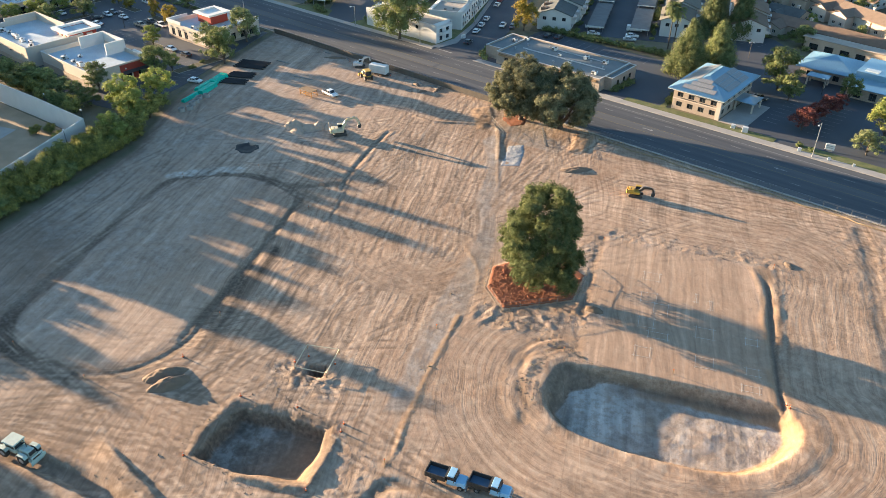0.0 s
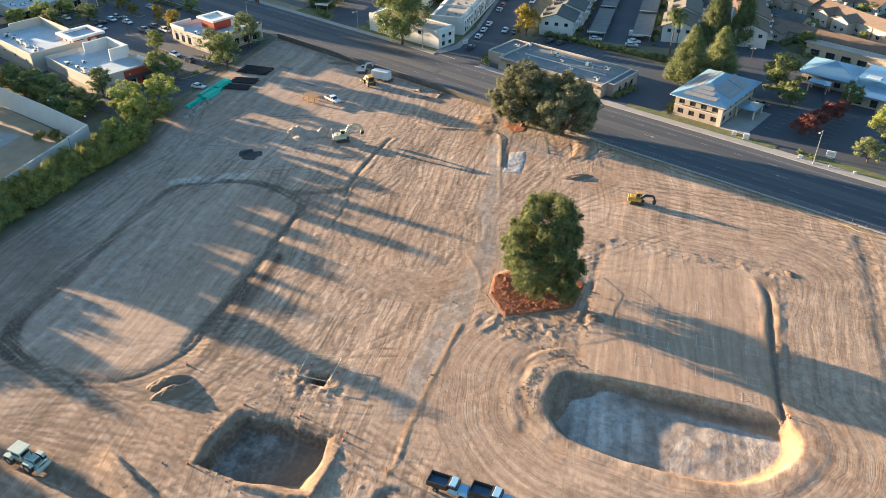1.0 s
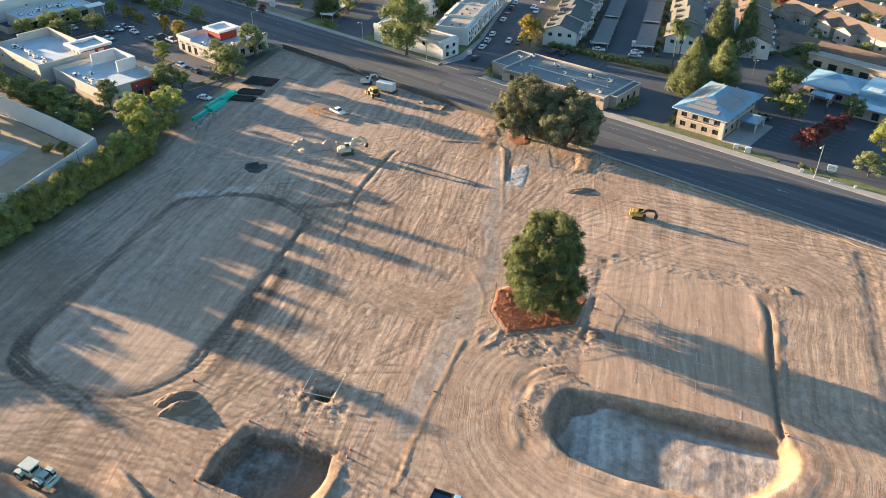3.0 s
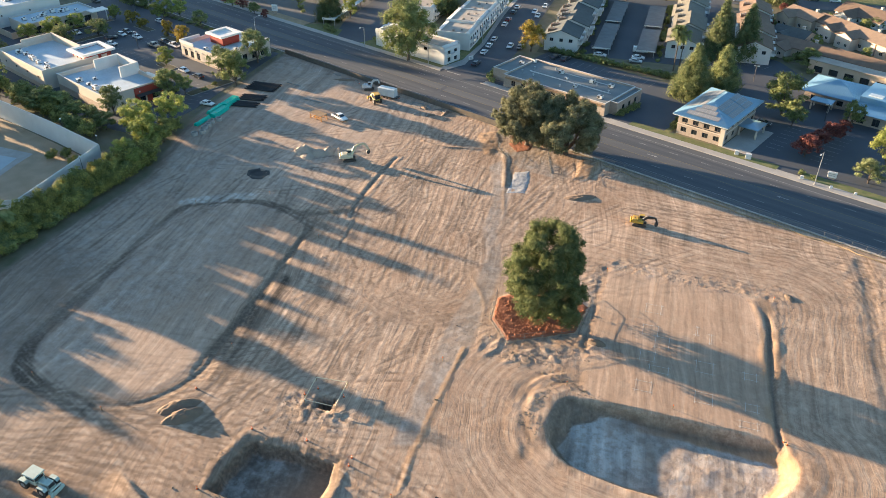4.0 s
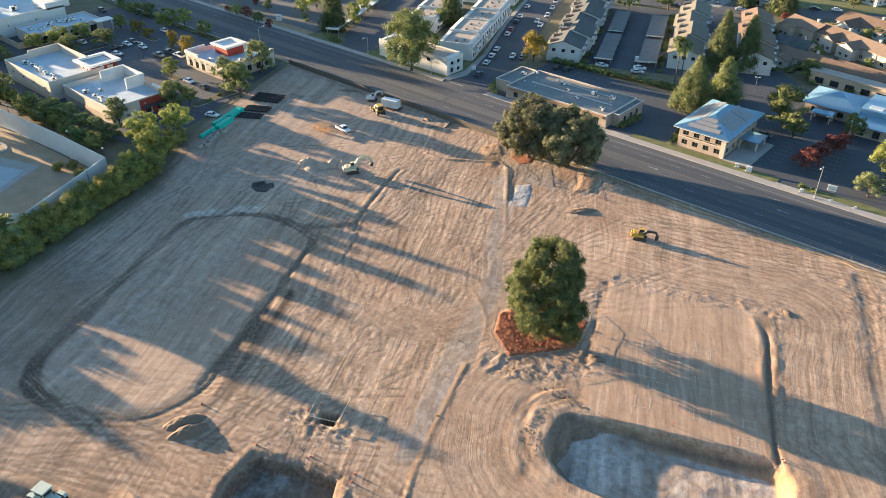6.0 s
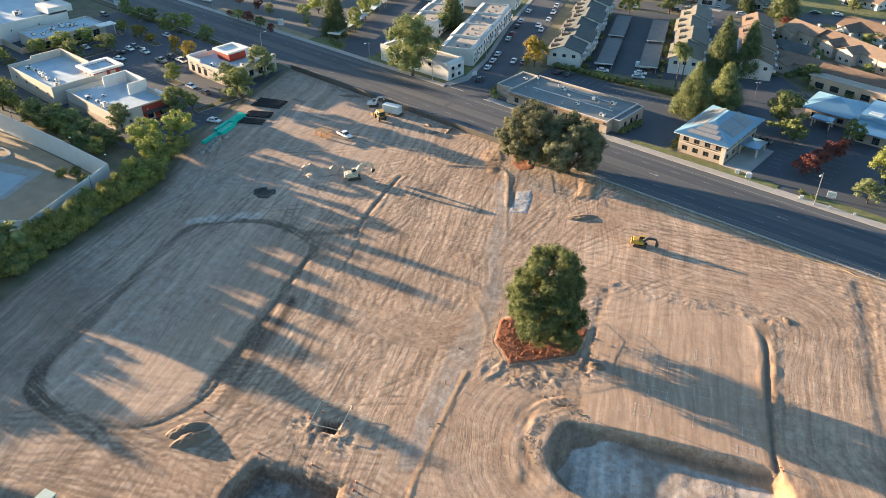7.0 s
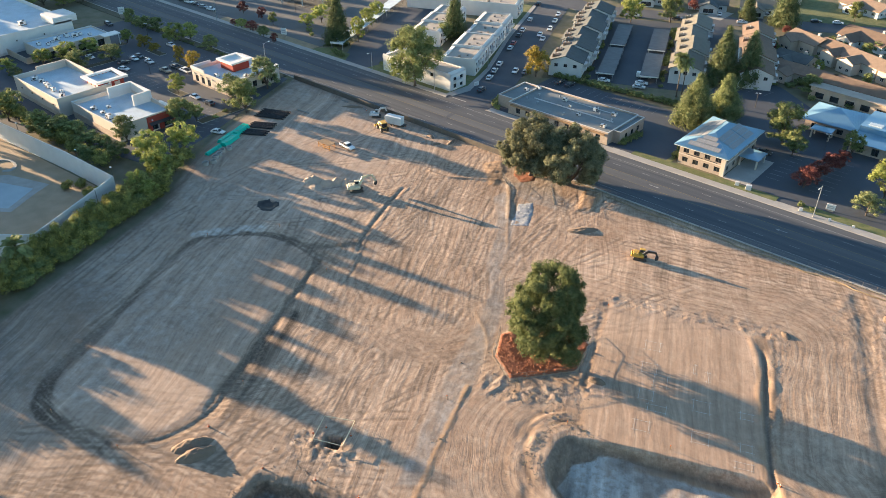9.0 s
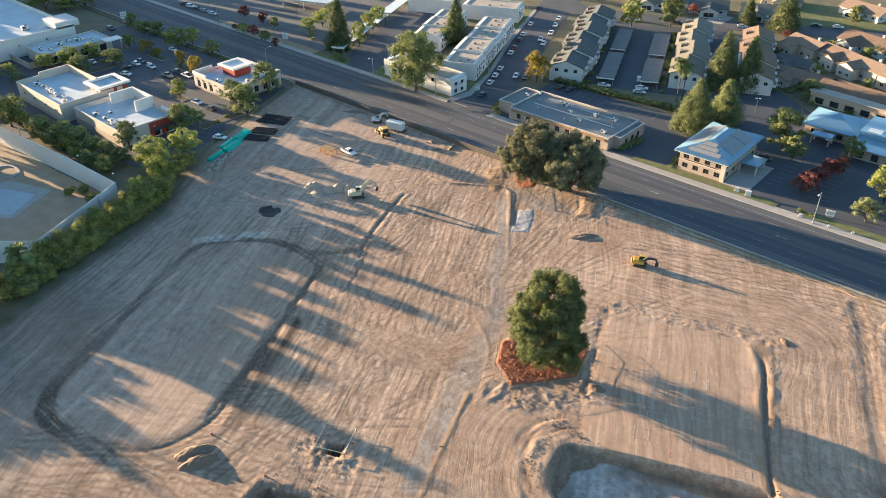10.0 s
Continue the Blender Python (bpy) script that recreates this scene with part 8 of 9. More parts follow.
def loader(label, x, y, rz, paint, name="wheel_loader", backhoe=True, scale=1.0):
    """A tractor loader: chassis, bonnet, cab on posts, front bucket and a folded rear arm."""
    t = thing(name, label, "loader")
    t.matrix_basis = Matrix.Translation((x, y, ground_z(x, y))) @ Euler((0, 0, radians(rz))).to_matrix().to_4x4() @ Matrix.Diagonal((scale, scale, scale, 1))
    part("chassis", Geo().box(-1.9, -0.45, 0.55, 2.2, 0.45, 1.05, 0.08), M["machine_black"], t)
    part("bonnet", Geo().box(0.45, -0.55, 1.0, 2.35, 0.55, 1.75, 0.14), M[paint], t)
    part("grille", Geo().box(2.35, -0.45, 1.05, 2.42, 0.45, 1.6), M["metal_dark"], t)
    part("seat_deck", Geo().box(-1.5, -0.85, 0.95, 0.45, 0.85, 1.3, 0.08), M[paint], t)
    cab = part("cab_roof", Geo().box(-1.6, -0.95, 2.62, 0.6, 0.95, 2.82, 0.08), M[paint], t)
    for xx in (-1.45, 0.42):
        for s in (-1, 1):
            part("cab_post", Geo().tube([(xx, s * 0.82, 1.3), (xx * 0.95, s * 0.82, 2.65)], 0.055, 6), M["machine_black"], cab)
    part("cab_glass", Geo().box(-1.4, -0.8, 1.35, 0.38, 0.8, 2.6, 0.0, 0.03), M["glass"], cab)
    part("exhaust", Geo().tube([(1.6, 0.25, 1.7), (1.6, 0.25, 2.5)], 0.06, 8), M["metal_dark"], t)
    for s in (-1, 1):
        wheel_part(t, -1.15, s * 0.95, 0.78, 0.5, rim_mat="rim")
        wheel_part(t, 1.75, s * 0.9, 0.55, 0.4, rim_mat="rim")
        part("fender", Geo().box(-1.8, s * 0.95 - 0.28, 1.5, -0.5, s * 0.95 + 0.28, 1.62, 0.05), M[paint], t)
        part("loader_arm", Geo().tube([(0.3, s * 0.62, 1.65), (1.8, s * 0.62, 1.45), (3.1, s * 0.62, 0.6)], [0.13, 0.14, 0.1], 6), M[paint], t)
    part("front_bucket", Geo().prism([(3.0, 0.15), (3.0, 0.9), (3.25, 0.95), (3.3, 0.35), (3.95, 0.12), (3.9, 0.05)], -1.15, 1.15), M[paint], t)
    if backhoe:
        part("rear_boom", Geo().tube([(-2.0, 0, 0.9), (-2.6, 0, 2.6), (-2.1, 0, 3.3)], [0.2, 0.18, 0.14], 6), M[paint], t)
        part("rear_stick", Geo().tube([(-2.1, 0, 3.3), (-2.9, 0, 1.6)], [0.14, 0.1], 6), M[paint], t)
        part("rear_bucket", Geo().prism([(-3.3, 1.6), (-2.7, 1.7), (-2.6, 1.1), (-3.0, 0.85), (-3.4, 1.1)], -0.35, 0.35), M["metal_dark"], t)
        for s in (-1, 1):
            part("outrigger", Geo().tube([(-1.9, s * 0.5, 0.8), (-1.95, s * 1.15, 0.9), (-1.95, s * 1.2, 0.4)], 0.09, 6), M["machine_black"], t)
    return t


def dump_truck(x, y, rz, label):
    t = thing("dump_truck", label, "truck")
    t.matrix_basis = pose(x, y, ground_z(x, y), 0, 0, rz) @ Matrix.Diagonal((0.88, 0.88, 0.88, 1))
    part("chassis", Geo().box(-3.2, -0.45, 0.6, 3.2, 0.45, 0.95, 0.04), M["machine_black"], t)
    part("bonnet", Geo().box(1.75, -1.0, 0.75, 3.35, 1.0, 1.65, 0.18), M["truck_blue"], t)
    part("grille", Geo().box(3.35, -0.65, 0.85, 3.42, 0.65, 1.5), M["galvanised"], t)
    part("bumper", Geo().box(3.3, -1.15, 0.45, 3.55, 1.15, 0.75, 0.06), M["galvanised"], t)
    cab = part("cab", Geo().box(0.3, -1.08, 0.8, 1.8, 1.08, 1.75, 0.08), M["truck_blue"], t)
    part("cab_roof", Geo().box(0.35, -1.0, 2.45, 1.45, 1.0, 2.6, 0.07), M["truck_blue"], cab)
    part("cab_glass", Geo().add([(0.34, -1.02, 1.75), (1.78, -1.02, 1.75), (1.78, 1.02, 1.75), (0.34, 1.02, 1.75), (0.4, -0.95, 2.46), (1.4, -0.95, 2.46), (1.4, 0.95, 2.46), (0.4, 0.95, 2.46)], [(0, 1, 5, 4), (1, 2, 6, 5), (2, 3, 7, 6), (3, 0, 4, 7)]), M["glass"], cab)
    for s in (-1, 1):
        part("headlight", Geo().box(3.2, s * 0.82 - 0.15, 1.0, 3.4, s * 0.82 + 0.15, 1.25, 0.03), M["lamp_clear"], t)
        part("mirror", Geo().box(1.5, s * 1.22 - 0.08, 1.7, 1.58, s * 1.22 + 0.08, 2.2, 0.02), M["machine_black"], cab)
        part("fuel_tank", Geo().tube([(0.2, s * 0.85, 0.7), (1.2, s * 0.85, 0.7)], 0.27, 10), M["galvanised"], t)
        wheel_part(t, 2.55, s * 0.98, 0.5, 0.3)
        wheel_part(t, -1.9, s * 0.92, 0.5, 0.55)
        part("mudguard", Geo().box(-2.5, s * 0.95 - 0.3, 1.05, -1.3, s * 0.95 + 0.3, 1.1), M["machine_black"], t)
    bed = Geo()
    bed.box(-3.4, -1.15, 1.1, 0.05, 1.15, 1.22).box(-3.4, -1.2, 1.22, 0.05, -1.1, 2.15).box(-3.4, 1.1, 1.22, 0.05, 1.2, 2.15).box(-0.05, -1.1, 1.22, 0.05, 1.1, 2.35).box(-3.4, -1.1, 1.22, -3.3, 1.1, 2.1)
    b = part("tipper_body", bed, M["machine_black"], t)
    for i in range(6):
        for s in (-1, 1):
            part("stake", Geo().box(-3.2 + i * 0.6, s * 1.24 - 0.04, 1.2, -3.1 + i * 0.6, s * 1.24 + 0.04, 2.15), M["machine_black"], b)
    part("cab_shield", Geo().box(0.05, -1.1, 2.3, 0.9, 1.1, 2.38), M["machine_black"], b)
    part("bed_floor", Geo().box(-3.28, -1.09, 1.225, -0.06, 1.09, 1.25), M["truck_bed"], b)
    return t


def wheel_tractor(label, x, y, rz, paint):
    """An articulated four-wheel tractor with a flat-roofed cab and a cross-braced frame in front."""
    t = thing("wheel_tractor", label, "tractor", x, y, ground_z(x, y), rz)
    part("rear_frame", Geo().box(-2.9, -0.7, 0.7, -0.3, 0.7, 1.35, 0.08), M[paint], t)
    part("front_frame", Geo().box(-0.1, -0.65, 0.75, 2.6, 0.65, 1.3, 0.08), M[paint], t)
    part("hitch", Geo().tube([(-0.4, 0, 1.0), (0.0, 0, 1.0)], 0.3, 10), M["machine_black"], t)
    part("engine_hood", Geo().box(0.5, -0.6, 1.3, 2.5, 0.6, 2.0, 0.12), M[paint], t)
    part("grille", Geo().box(2.5, -0.5, 1.2, 2.58, 0.5, 1.9), M["metal_dark"], t)
    part("exhaust", Geo().tube([(1.3, 0.3, 1.9), (1.3, 0.3, 2.9)], 0.07, 8), M["metal_dark"], t)
    cab = part("cab", Geo().box(-1.7, -0.85, 1.35, 0.25, 0.85, 1.8, 0.05), M[paint], t)
    part("cab_glass", Geo().box(-1.62, -0.8, 1.8, 0.18, 0.8, 2.75, 0.0, 0.05), M["glass"], cab)
    part("cab_roof", Geo().box(-1.95, -1.05, 2.75, 0.5, 1.05, 2.95, 0.08), M["machine_green"], cab)
    for xx in (-1.66, 0.22):
        for s in (-1, 1):
            part("cab_post", Geo().tube([(xx, s * 0.82, 1.75), (xx * 0.97, s * 0.82, 2.78)], 0.06, 6), M[paint], cab)
    for xx in (-2.0, 1.75):
        for s in (-1, 1):
            wheel_part(t, xx, s * 1.15, 0.86, 0.62, rim_mat="metal_grey")
            part("fender", Geo().prism([(xx - 0.95, 1.5), (xx - 0.6, 1.86), (xx + 0.6, 1.86), (xx + 0.95, 1.5), (xx + 0.9, 1.42), (xx + 0.55, 1.76), (xx - 0.55, 1.76), (xx - 0.9, 1.42)], s * 1.15 - 0.32, s * 1.15 + 0.32), M[paint], t)
    for s in (-1, 1):
        part("push_arm", Geo().box(2.4, s * 0.85 - 0.12, 0.55, 3.5, s * 0.85 + 0.12, 0.95, 0.05), M[paint], t)
        part("frame_post", Geo().box(3.3, s * 0.85 - 0.1, 0.5, 3.5, s * 0.85 + 0.1, 1.6, 0.03), M[paint], t)
    part("frame_bar", Geo().box(3.3, -1.0, 1.45, 3.5, 1.0, 1.65, 0.04), M[paint], t)
    part("blade", Geo().prism([(3.5, 0.3), (3.62, 0.7), (3.52, 1.15), (3.42, 1.15), (3.5, 0.7), (3.4, 0.3)], -1.25, 1.25), M[paint], t)
    return t


wheel_tractor("pale grey-green four-wheel tractor parked on the bank", -95.9, 19.7, 16, "machine_green")
dump_truck(-45.2, 55.4, 18, "black tipper truck with a pale blue cab on bare soil")
dump_truck(-39.6, 57.9, 18, "second black tipper truck with a pale blue cab on bare soil")
excavator("yellow excavator with a black folded arm on graded soil", -64.2, 145.6, 22, "machine_yellow", 0.80, ((0.8, 1.6), (2.0, 2.9), (4.2, 3.0), (4.9, 1.5)), "machine_black")
excavator("cream excavator with its arm raised beside stone heaps", -139.0, 124.3, 52, "machine_cream", 0.92)
excavator("small pale excavator near the road fence", -170.4, 163.0, 40, "machine_white", 0.78, ((0.8, 1.6), (1.8, 3.9), (3.8, 4.2), (4.4, 2.6)))
loader("yellow tractor loader with digging arm near the trailer", -161.5, 157.0, 158, "machine_yellow", backhoe=False, scale=1.1)
pk = park("p", "w", -160.6, 141.0, -6)
pk["label"] = "white pickup truck parked on bare soil"
pk.matrix_basis = pose(-160.6, 141.0, ground_z(-160.6, 141.0) + 0.02, 0, 0, -6)
t = thing("box_trailer", "white box trailer standing by the road fence", "trailer", -161.5, 162.4, ground_z(-161.5, 162.4), 14)
part("body", Geo().box(-2.9, -1.2, 0.7, 2.9, 1.2, 3.1, 0.06), M["metal_white"], t)
part("chassis", Geo().box(-2.9, -0.9, 0.5, 3.9, 0.9, 0.72), M["machine_black"], t)
part("door", Geo().box(-2.96, -1.05, 0.8, -2.9, 1.05, 2.95), M["metal_grey"], t)
for xx in (-0.6, 0.4):
    for s in (-1, 1):
        wheel_part(t, xx, s * 1.1, 0.38, 0.25)
t = thing("work_platform", "orange steel frame with a tan board top on soil", "platform", -165.6, 137.2, ground_z(-165.6, 137.2), 3)
for xx in (-2.3, 0.0, 2.3):
    for s in (-1, 1):
        part("leg", Geo().box(xx - 0.07, s * 1.15 - 0.07, -0.1, xx + 0.07, s * 1.15 + 0.07, 1.7), M["steel_orange"], t)
for s in (-1, 1):
    for zz in (0.55, 1.15):
        part("rail", Geo().box(-2.3, s * 1.15 - 0.05, zz, 2.3, s * 1.15 + 0.05, zz + 0.14), M["steel_orange"], t)
    part("brace", Geo().tube([(-2.3, s * 1.15, 0.1), (0.0, s * 1.15, 1.6), (2.3, s * 1.15, 0.1)], 0.05, 6), M["steel_orange"], t)
for i in range(6):
    part("board", Geo().box(-2.5, -1.35 + i * 0.45, 1.7, 2.5, -0.93 + i * 0.45, 1.78), M["wood"], t)


# ---- site fittings ----
def drape(name, poly, material, label, category, lift=0.05, cell=0.5, lumps=0.0, kind="structure", seed=1):
    """A thin layer of loose material over the ground inside an outline."""
    xs2 = np.arange(min(p[0] for p in poly) - 1, max(p[0] for p in poly) + 1, cell)
    ys2 = np.arange(min(p[1] for p in poly) - 1, max(p[1] for p in poly) + 1, cell)
    A2, B2 = np.meshgrid(xs2, ys2)
    d = poly_dist(A2, B2, poly) + 0.14 * lattice(A2, B2, 0.9, seed)
    z = np.vectorize(ground_z)(A2, B2)
    z = z + np.where(d < 0, lift * np.clip(-d / 0.6, 0.15, 1) + lumps * (lattice(A2, B2, 0.8, seed + 3) * 0.6 + lattice(A2, B2, 2.2, seed + 5)) * np.clip(-d, 0, 1), -0.15)
    k = np.arange(A2.size).reshape(A2.shape)
    keep = d < cell
    f = [(k[j, i], k[j, i + 1], k[j + 1, i + 1], k[j + 1, i]) for j in range(A2.shape[0] - 1) for i in range(A2.shape[1] - 1) if keep[j, i] or keep[j + 1, i + 1]]
    me3 = bpy.data.meshes.new(name)
    me3.from_pydata(np.stack([A2, B2, z], -1).reshape(-1, 3).tolist(), [], [tuple(int(v) for v in q) for q in f])
    me3.materials.append(material)
    me3.polygons.foreach_set("use_smooth", [True] * len(me3.polygons))
    return tagged(new(name, me3), label, category, kind=kind)


drape("bark_mulch", MULCH, M["bark_mulch"], "red-brown bark mulch spread under the lone oak", "mulch", 0.12, 0.25, 0.09, seed=3)
drape("bark_mulch", [(-115.5, 165.5), (-112.5, 160.0), (-108.0, 157.6), (-105.8, 161.0), (-108.0, 166.0)], M["bark_mulch"], "red-brown bark mulch under the roadside oak", "mulch", 0.06, 0.25, 0.06, seed=5)
drape("gravel_patch", [(-101.4, 147.6), (-98.8, 150.8), (-95.6, 146.2), (-92.8, 140.3), (-96.6, 137.2), (-98.4, 141.5)], M["gravel_blue"], "blue-grey gravel patch at the site gate", "gravel", 0.05, 0.2, 0.07, seed=7)


def heap(name, label, x, y, rx, ry, h, rz, material, seed, rough_h=0.25, category="heap", power=1.7):
    """A loose heap with an uneven crest and scree foot."""
    n = 26
    u = np.linspace(-1.25, 1.25, n)
    U, V2 = np.meshgrid(u, u)
    r = np.hypot(U, V2) + 0.09 * lattice(U * 3 + seed, V2 * 3, 1.0, seed)
    z = h * np.clip(1 - r ** power, 0, 1) * (1 + rough_h * lattice(U * 6, V2 * 6, 1.0, seed + 9)) - 0.25 * (r > 1.0)
    vs = np.stack([U * rx, V2 * ry, z], -1).reshape(-1, 3).tolist()
    g = Geo().add(vs, [(j * n + i, j * n + i + 1, (j + 1) * n + i + 1, (j + 1) * n + i) for j in range(n - 1) for i in range(n - 1)])
    ob = tagged(part(name, g, M[material], smooth=True), label, category)
    ob.matrix_basis = pose(x, y, ground_z(x, y) - 0.05, 0, 0, rz)
    return ob


heap("soil_mound", "rounded ridge of brown soil with a shaded face", -94.0, 42.3, 3.6, 1.7, 1.12, 62, "soil_heap", 3, 0.22, "heap", 1.7)
heap("soil_mound", "long low heap of brown soil", -91.6, 41.6, 3.7, 1.7, 1.15, 66, "soil_heap", 6, 0.22, "heap", 1.7)
heap("soil_mound", "low spread of brown spoil near the gate", -81.4, 147.6, 4.2, 1.7, 0.55, 50, "soil_heap", 12, 0.3)
for i, (x, y, rx, ry, h) in enumerate(((-151.5, 120.0, 2.6, 2.0, 1.4), (-148.2, 121.6, 1.9, 1.6, 1.0), (-146.6, 124.2, 1.8, 1.5, 1.2), (-144.2, 125.6, 1.5, 1.3, 1.0), (-149.0, 118.4, 1.8, 1.4, 0.7))):
    heap("stone_mound", "pale heap of crushed stone on graded soil", x, y, rx * 1.4, ry * 1.35, h * 1.5, i * 40, "aggregate", 20 + i, 0.18, "heap", 1.05)
for i, (x, y, rx, ry, h) in enumerate(((-122.0, 103.0, 1.6, 0.9, 0.35), (-142.0, 160.5, 1.6, 0.9, 0.5), (-139.5, 164.5, 2.6, 0.8, 0.5), (-147.0, 163.5, 2.0, 0.8, 0.5), (-182.0, 163.8, 4.5, 0.8, 0.6), (-13.0, 160.0, 2.5, 1.0, 0.5), (-27.5, 140.0, 1.6, 1.0, 0.4), (-49.5, 102.5, 1.8, 1.0, 0.7))):
    heap("soil_mound", "small heap of loose spoil and rubble", x, y, rx, ry, h, i * 53, "soil_heap", 40 + i, 0.25)

def scatter(name, label, category, spots, material, small, large, seed, inside=None, shape=(1, 0.8, 0.7)):
    """Many small broken bits lying on the ground: x, y, spread in x and y, count."""
    rc = np.random.RandomState(seed)
    V, F = [], []
    for cx, cy, sx, sy, n in spots:
        for i in range(n):
            x, y = rc.normal(cx, sx), rc.normal(cy, sy)
            if inside and poly_dist(np.array([x]), np.array([y]), inside)[0] > -0.3:
                continue
            s = rc.uniform(small, large) * (1.9 if rc.rand() < 0.06 else 1.0)
            z = ground_z(x, y) + s * 0.2 + (0.1 if inside else 0.0)
            a = rc.uniform(0, math.tau)
            p = (rc.normal(size=(6, 3)) * 0.18 + np.array([(1, 0, 0), (-1, 0, 0), (0, 1, 0), (0, -1, 0), (0, 0, 0.8), (0, 0, -0.8)])) * s * np.array(shape)
            p = np.stack([p[:, 0] * math.cos(a) - p[:, 1] * math.sin(a), p[:, 0] * math.sin(a) + p[:, 1] * math.cos(a), p[:, 2]], 1)
            k = len(V)
            V += (p + (x, y, z)).tolist()
            F += [tuple(k + q for q in f) for f in ((0, 2, 4), (2, 1, 4), (1, 3, 4), (3, 0, 4), (2, 0, 5), (1, 2, 5), (3, 1, 5), (0, 3, 5))]
    me4 = bpy.data.meshes.new(name)
    me4.from_pydata(V, [], F)
    me4.materials.append(M[material])
    tagged(new(name, me4), label, category, kind="stuff")


# clods, stones and broken bits over the churned ground
scatter("clods", "scattered clods and stones on churned soil", "stones", ((-60.0, 90.5, 6.5, 2.2, 260), (-53.0, 97.0, 2.5, 3.0, 150), (-76.5, 56.0, 3.8, 1.0, 140), (-45.0, 134.0, 13.0, 1.6, 110), (-58.5, 119.0, 1.2, 5.0, 50), (-14.0, 150.0, 4.0, 8.0, 150), (-105.0, 78.0, 5.0, 12.0, 190), (-144.0, 163.5, 7.0, 1.6, 70), (-170.0, 165.0, 12.0, 1.0, 60), (-80.0, 26.4, 4.0, 1.0, 14), (-81.4, 147.8, 2.2, 2.0, 70), (-71.0, 51.5, 6.0, 0.7, 120), (-79.5, 41.0, 0.8, 4.0, 80), (-69.0, 36.2, 6.0, 0.6, 80), (-26.0, 128.0, 1.6, 4.0, 110)), "soil_heap", 0.05, 0.12, 33)
scatter("bark_chips", "loose bark chips heaped over the mulch bed", "mulch", ((-63.0, 101.5, 5.5, 5.5, 2600),), "bark_mulch", 0.10, 0.24, 35, MULCH)
scatter("straw_tufts", "dry straw tufts along the pit rim", "straw", ((-49.2, 83.0, 0.5, 4.0, 120), (-46.5, 90.0, 2.5, 0.6, 90), (-47.0, 77.0, 1.5, 1.5, 50), (-57.0, 91.6, 3.5, 0.8, 90), (-62.5, 71.0, 0.5, 0.5, 10)), "grass_dry", 0.06, 0.15, 37, None, (1.6, 0.35, 0.5))

drape("black_sheet", [(-154.8, 102.8), (-153.4, 106.0), (-151.8, 105.6), (-150.4, 106.8), (-148.2, 105.2), (-148.4, 103.6), (-147.6, 102.2), (-150.2, 100.6), (-152.8, 101.0)], M["plastic_black"], "ragged black patch over a shallow round pit", "sheet", 0.05, 0.3, 0.05, seed=14)
# chalk outlines on the levelled pad: x, y, length, width
for x, y, w, d in ((-46.5, 118.9, 2.9, 2.6), (-43.8, 112.5, 2.8, 2.9), (-40.4, 110.6, 2.5, 3.1), (-40.7, 105.5, 2.6, 2.6), (-37.4, 103.5, 3.3, 1.6), (-31.4, 109.3, 2.9, 2.9), (-28.2, 102.0, 2.9, 2.6), (-24.2, 112.3, 2.0, 1.6), (-21.1, 105.0, 1.9, 1.7), (-19.9, 100.9, 2.7, 1.4), (-37.5, 97.9, 2.6, 2.5), (-37.0, 118.0, 0.3, 2.4), (-34.0, 117.5, 0.3, 2.6)):
    g = Geo()
    c, s = math.cos(radians(22.5)), math.sin(radians(22.5))
    for a, b in (((-w / 2 - 0.4, -d / 2), (w / 2 + 0.4, -d / 2)), ((w / 2, -d / 2 - 0.4), (w / 2, d / 2 + 0.4)), ((w / 2 + 0.4, d / 2), (-w / 2 - 0.4, d / 2)), ((-w / 2, d / 2 + 0.4), (-w / 2, -d / 2 - 0.4))):
        n = 8
        for i in range(n):
            q = [(a[0] + (b[0] - a[0]) * f, a[1] + (b[1] - a[1]) * f) for f in (i / n, (i + 1) / n)]
            e = Vector((b[1] - a[1], a[0] - b[0])).normalized() * 0.045
            pts = []
            for (qx, qy), sg in ((q[0], -1), (q[1], -1), (q[1], 1), (q[0], 1)):
                lx, ly = qx + e.x * sg, qy + e.y * sg
                wx, wy = x + lx * c - ly * s, y + lx * s + ly * c
                pts.append((wx, wy, ground_z(wx, wy) + 0.035))
            g.add(pts, [(0, 1, 2, 3)])
    tagged(part("chalk_outline", g, M["chalk"]), "white chalk rectangle marked on the levelled pad", "marking", "chalk outlines", "structure")


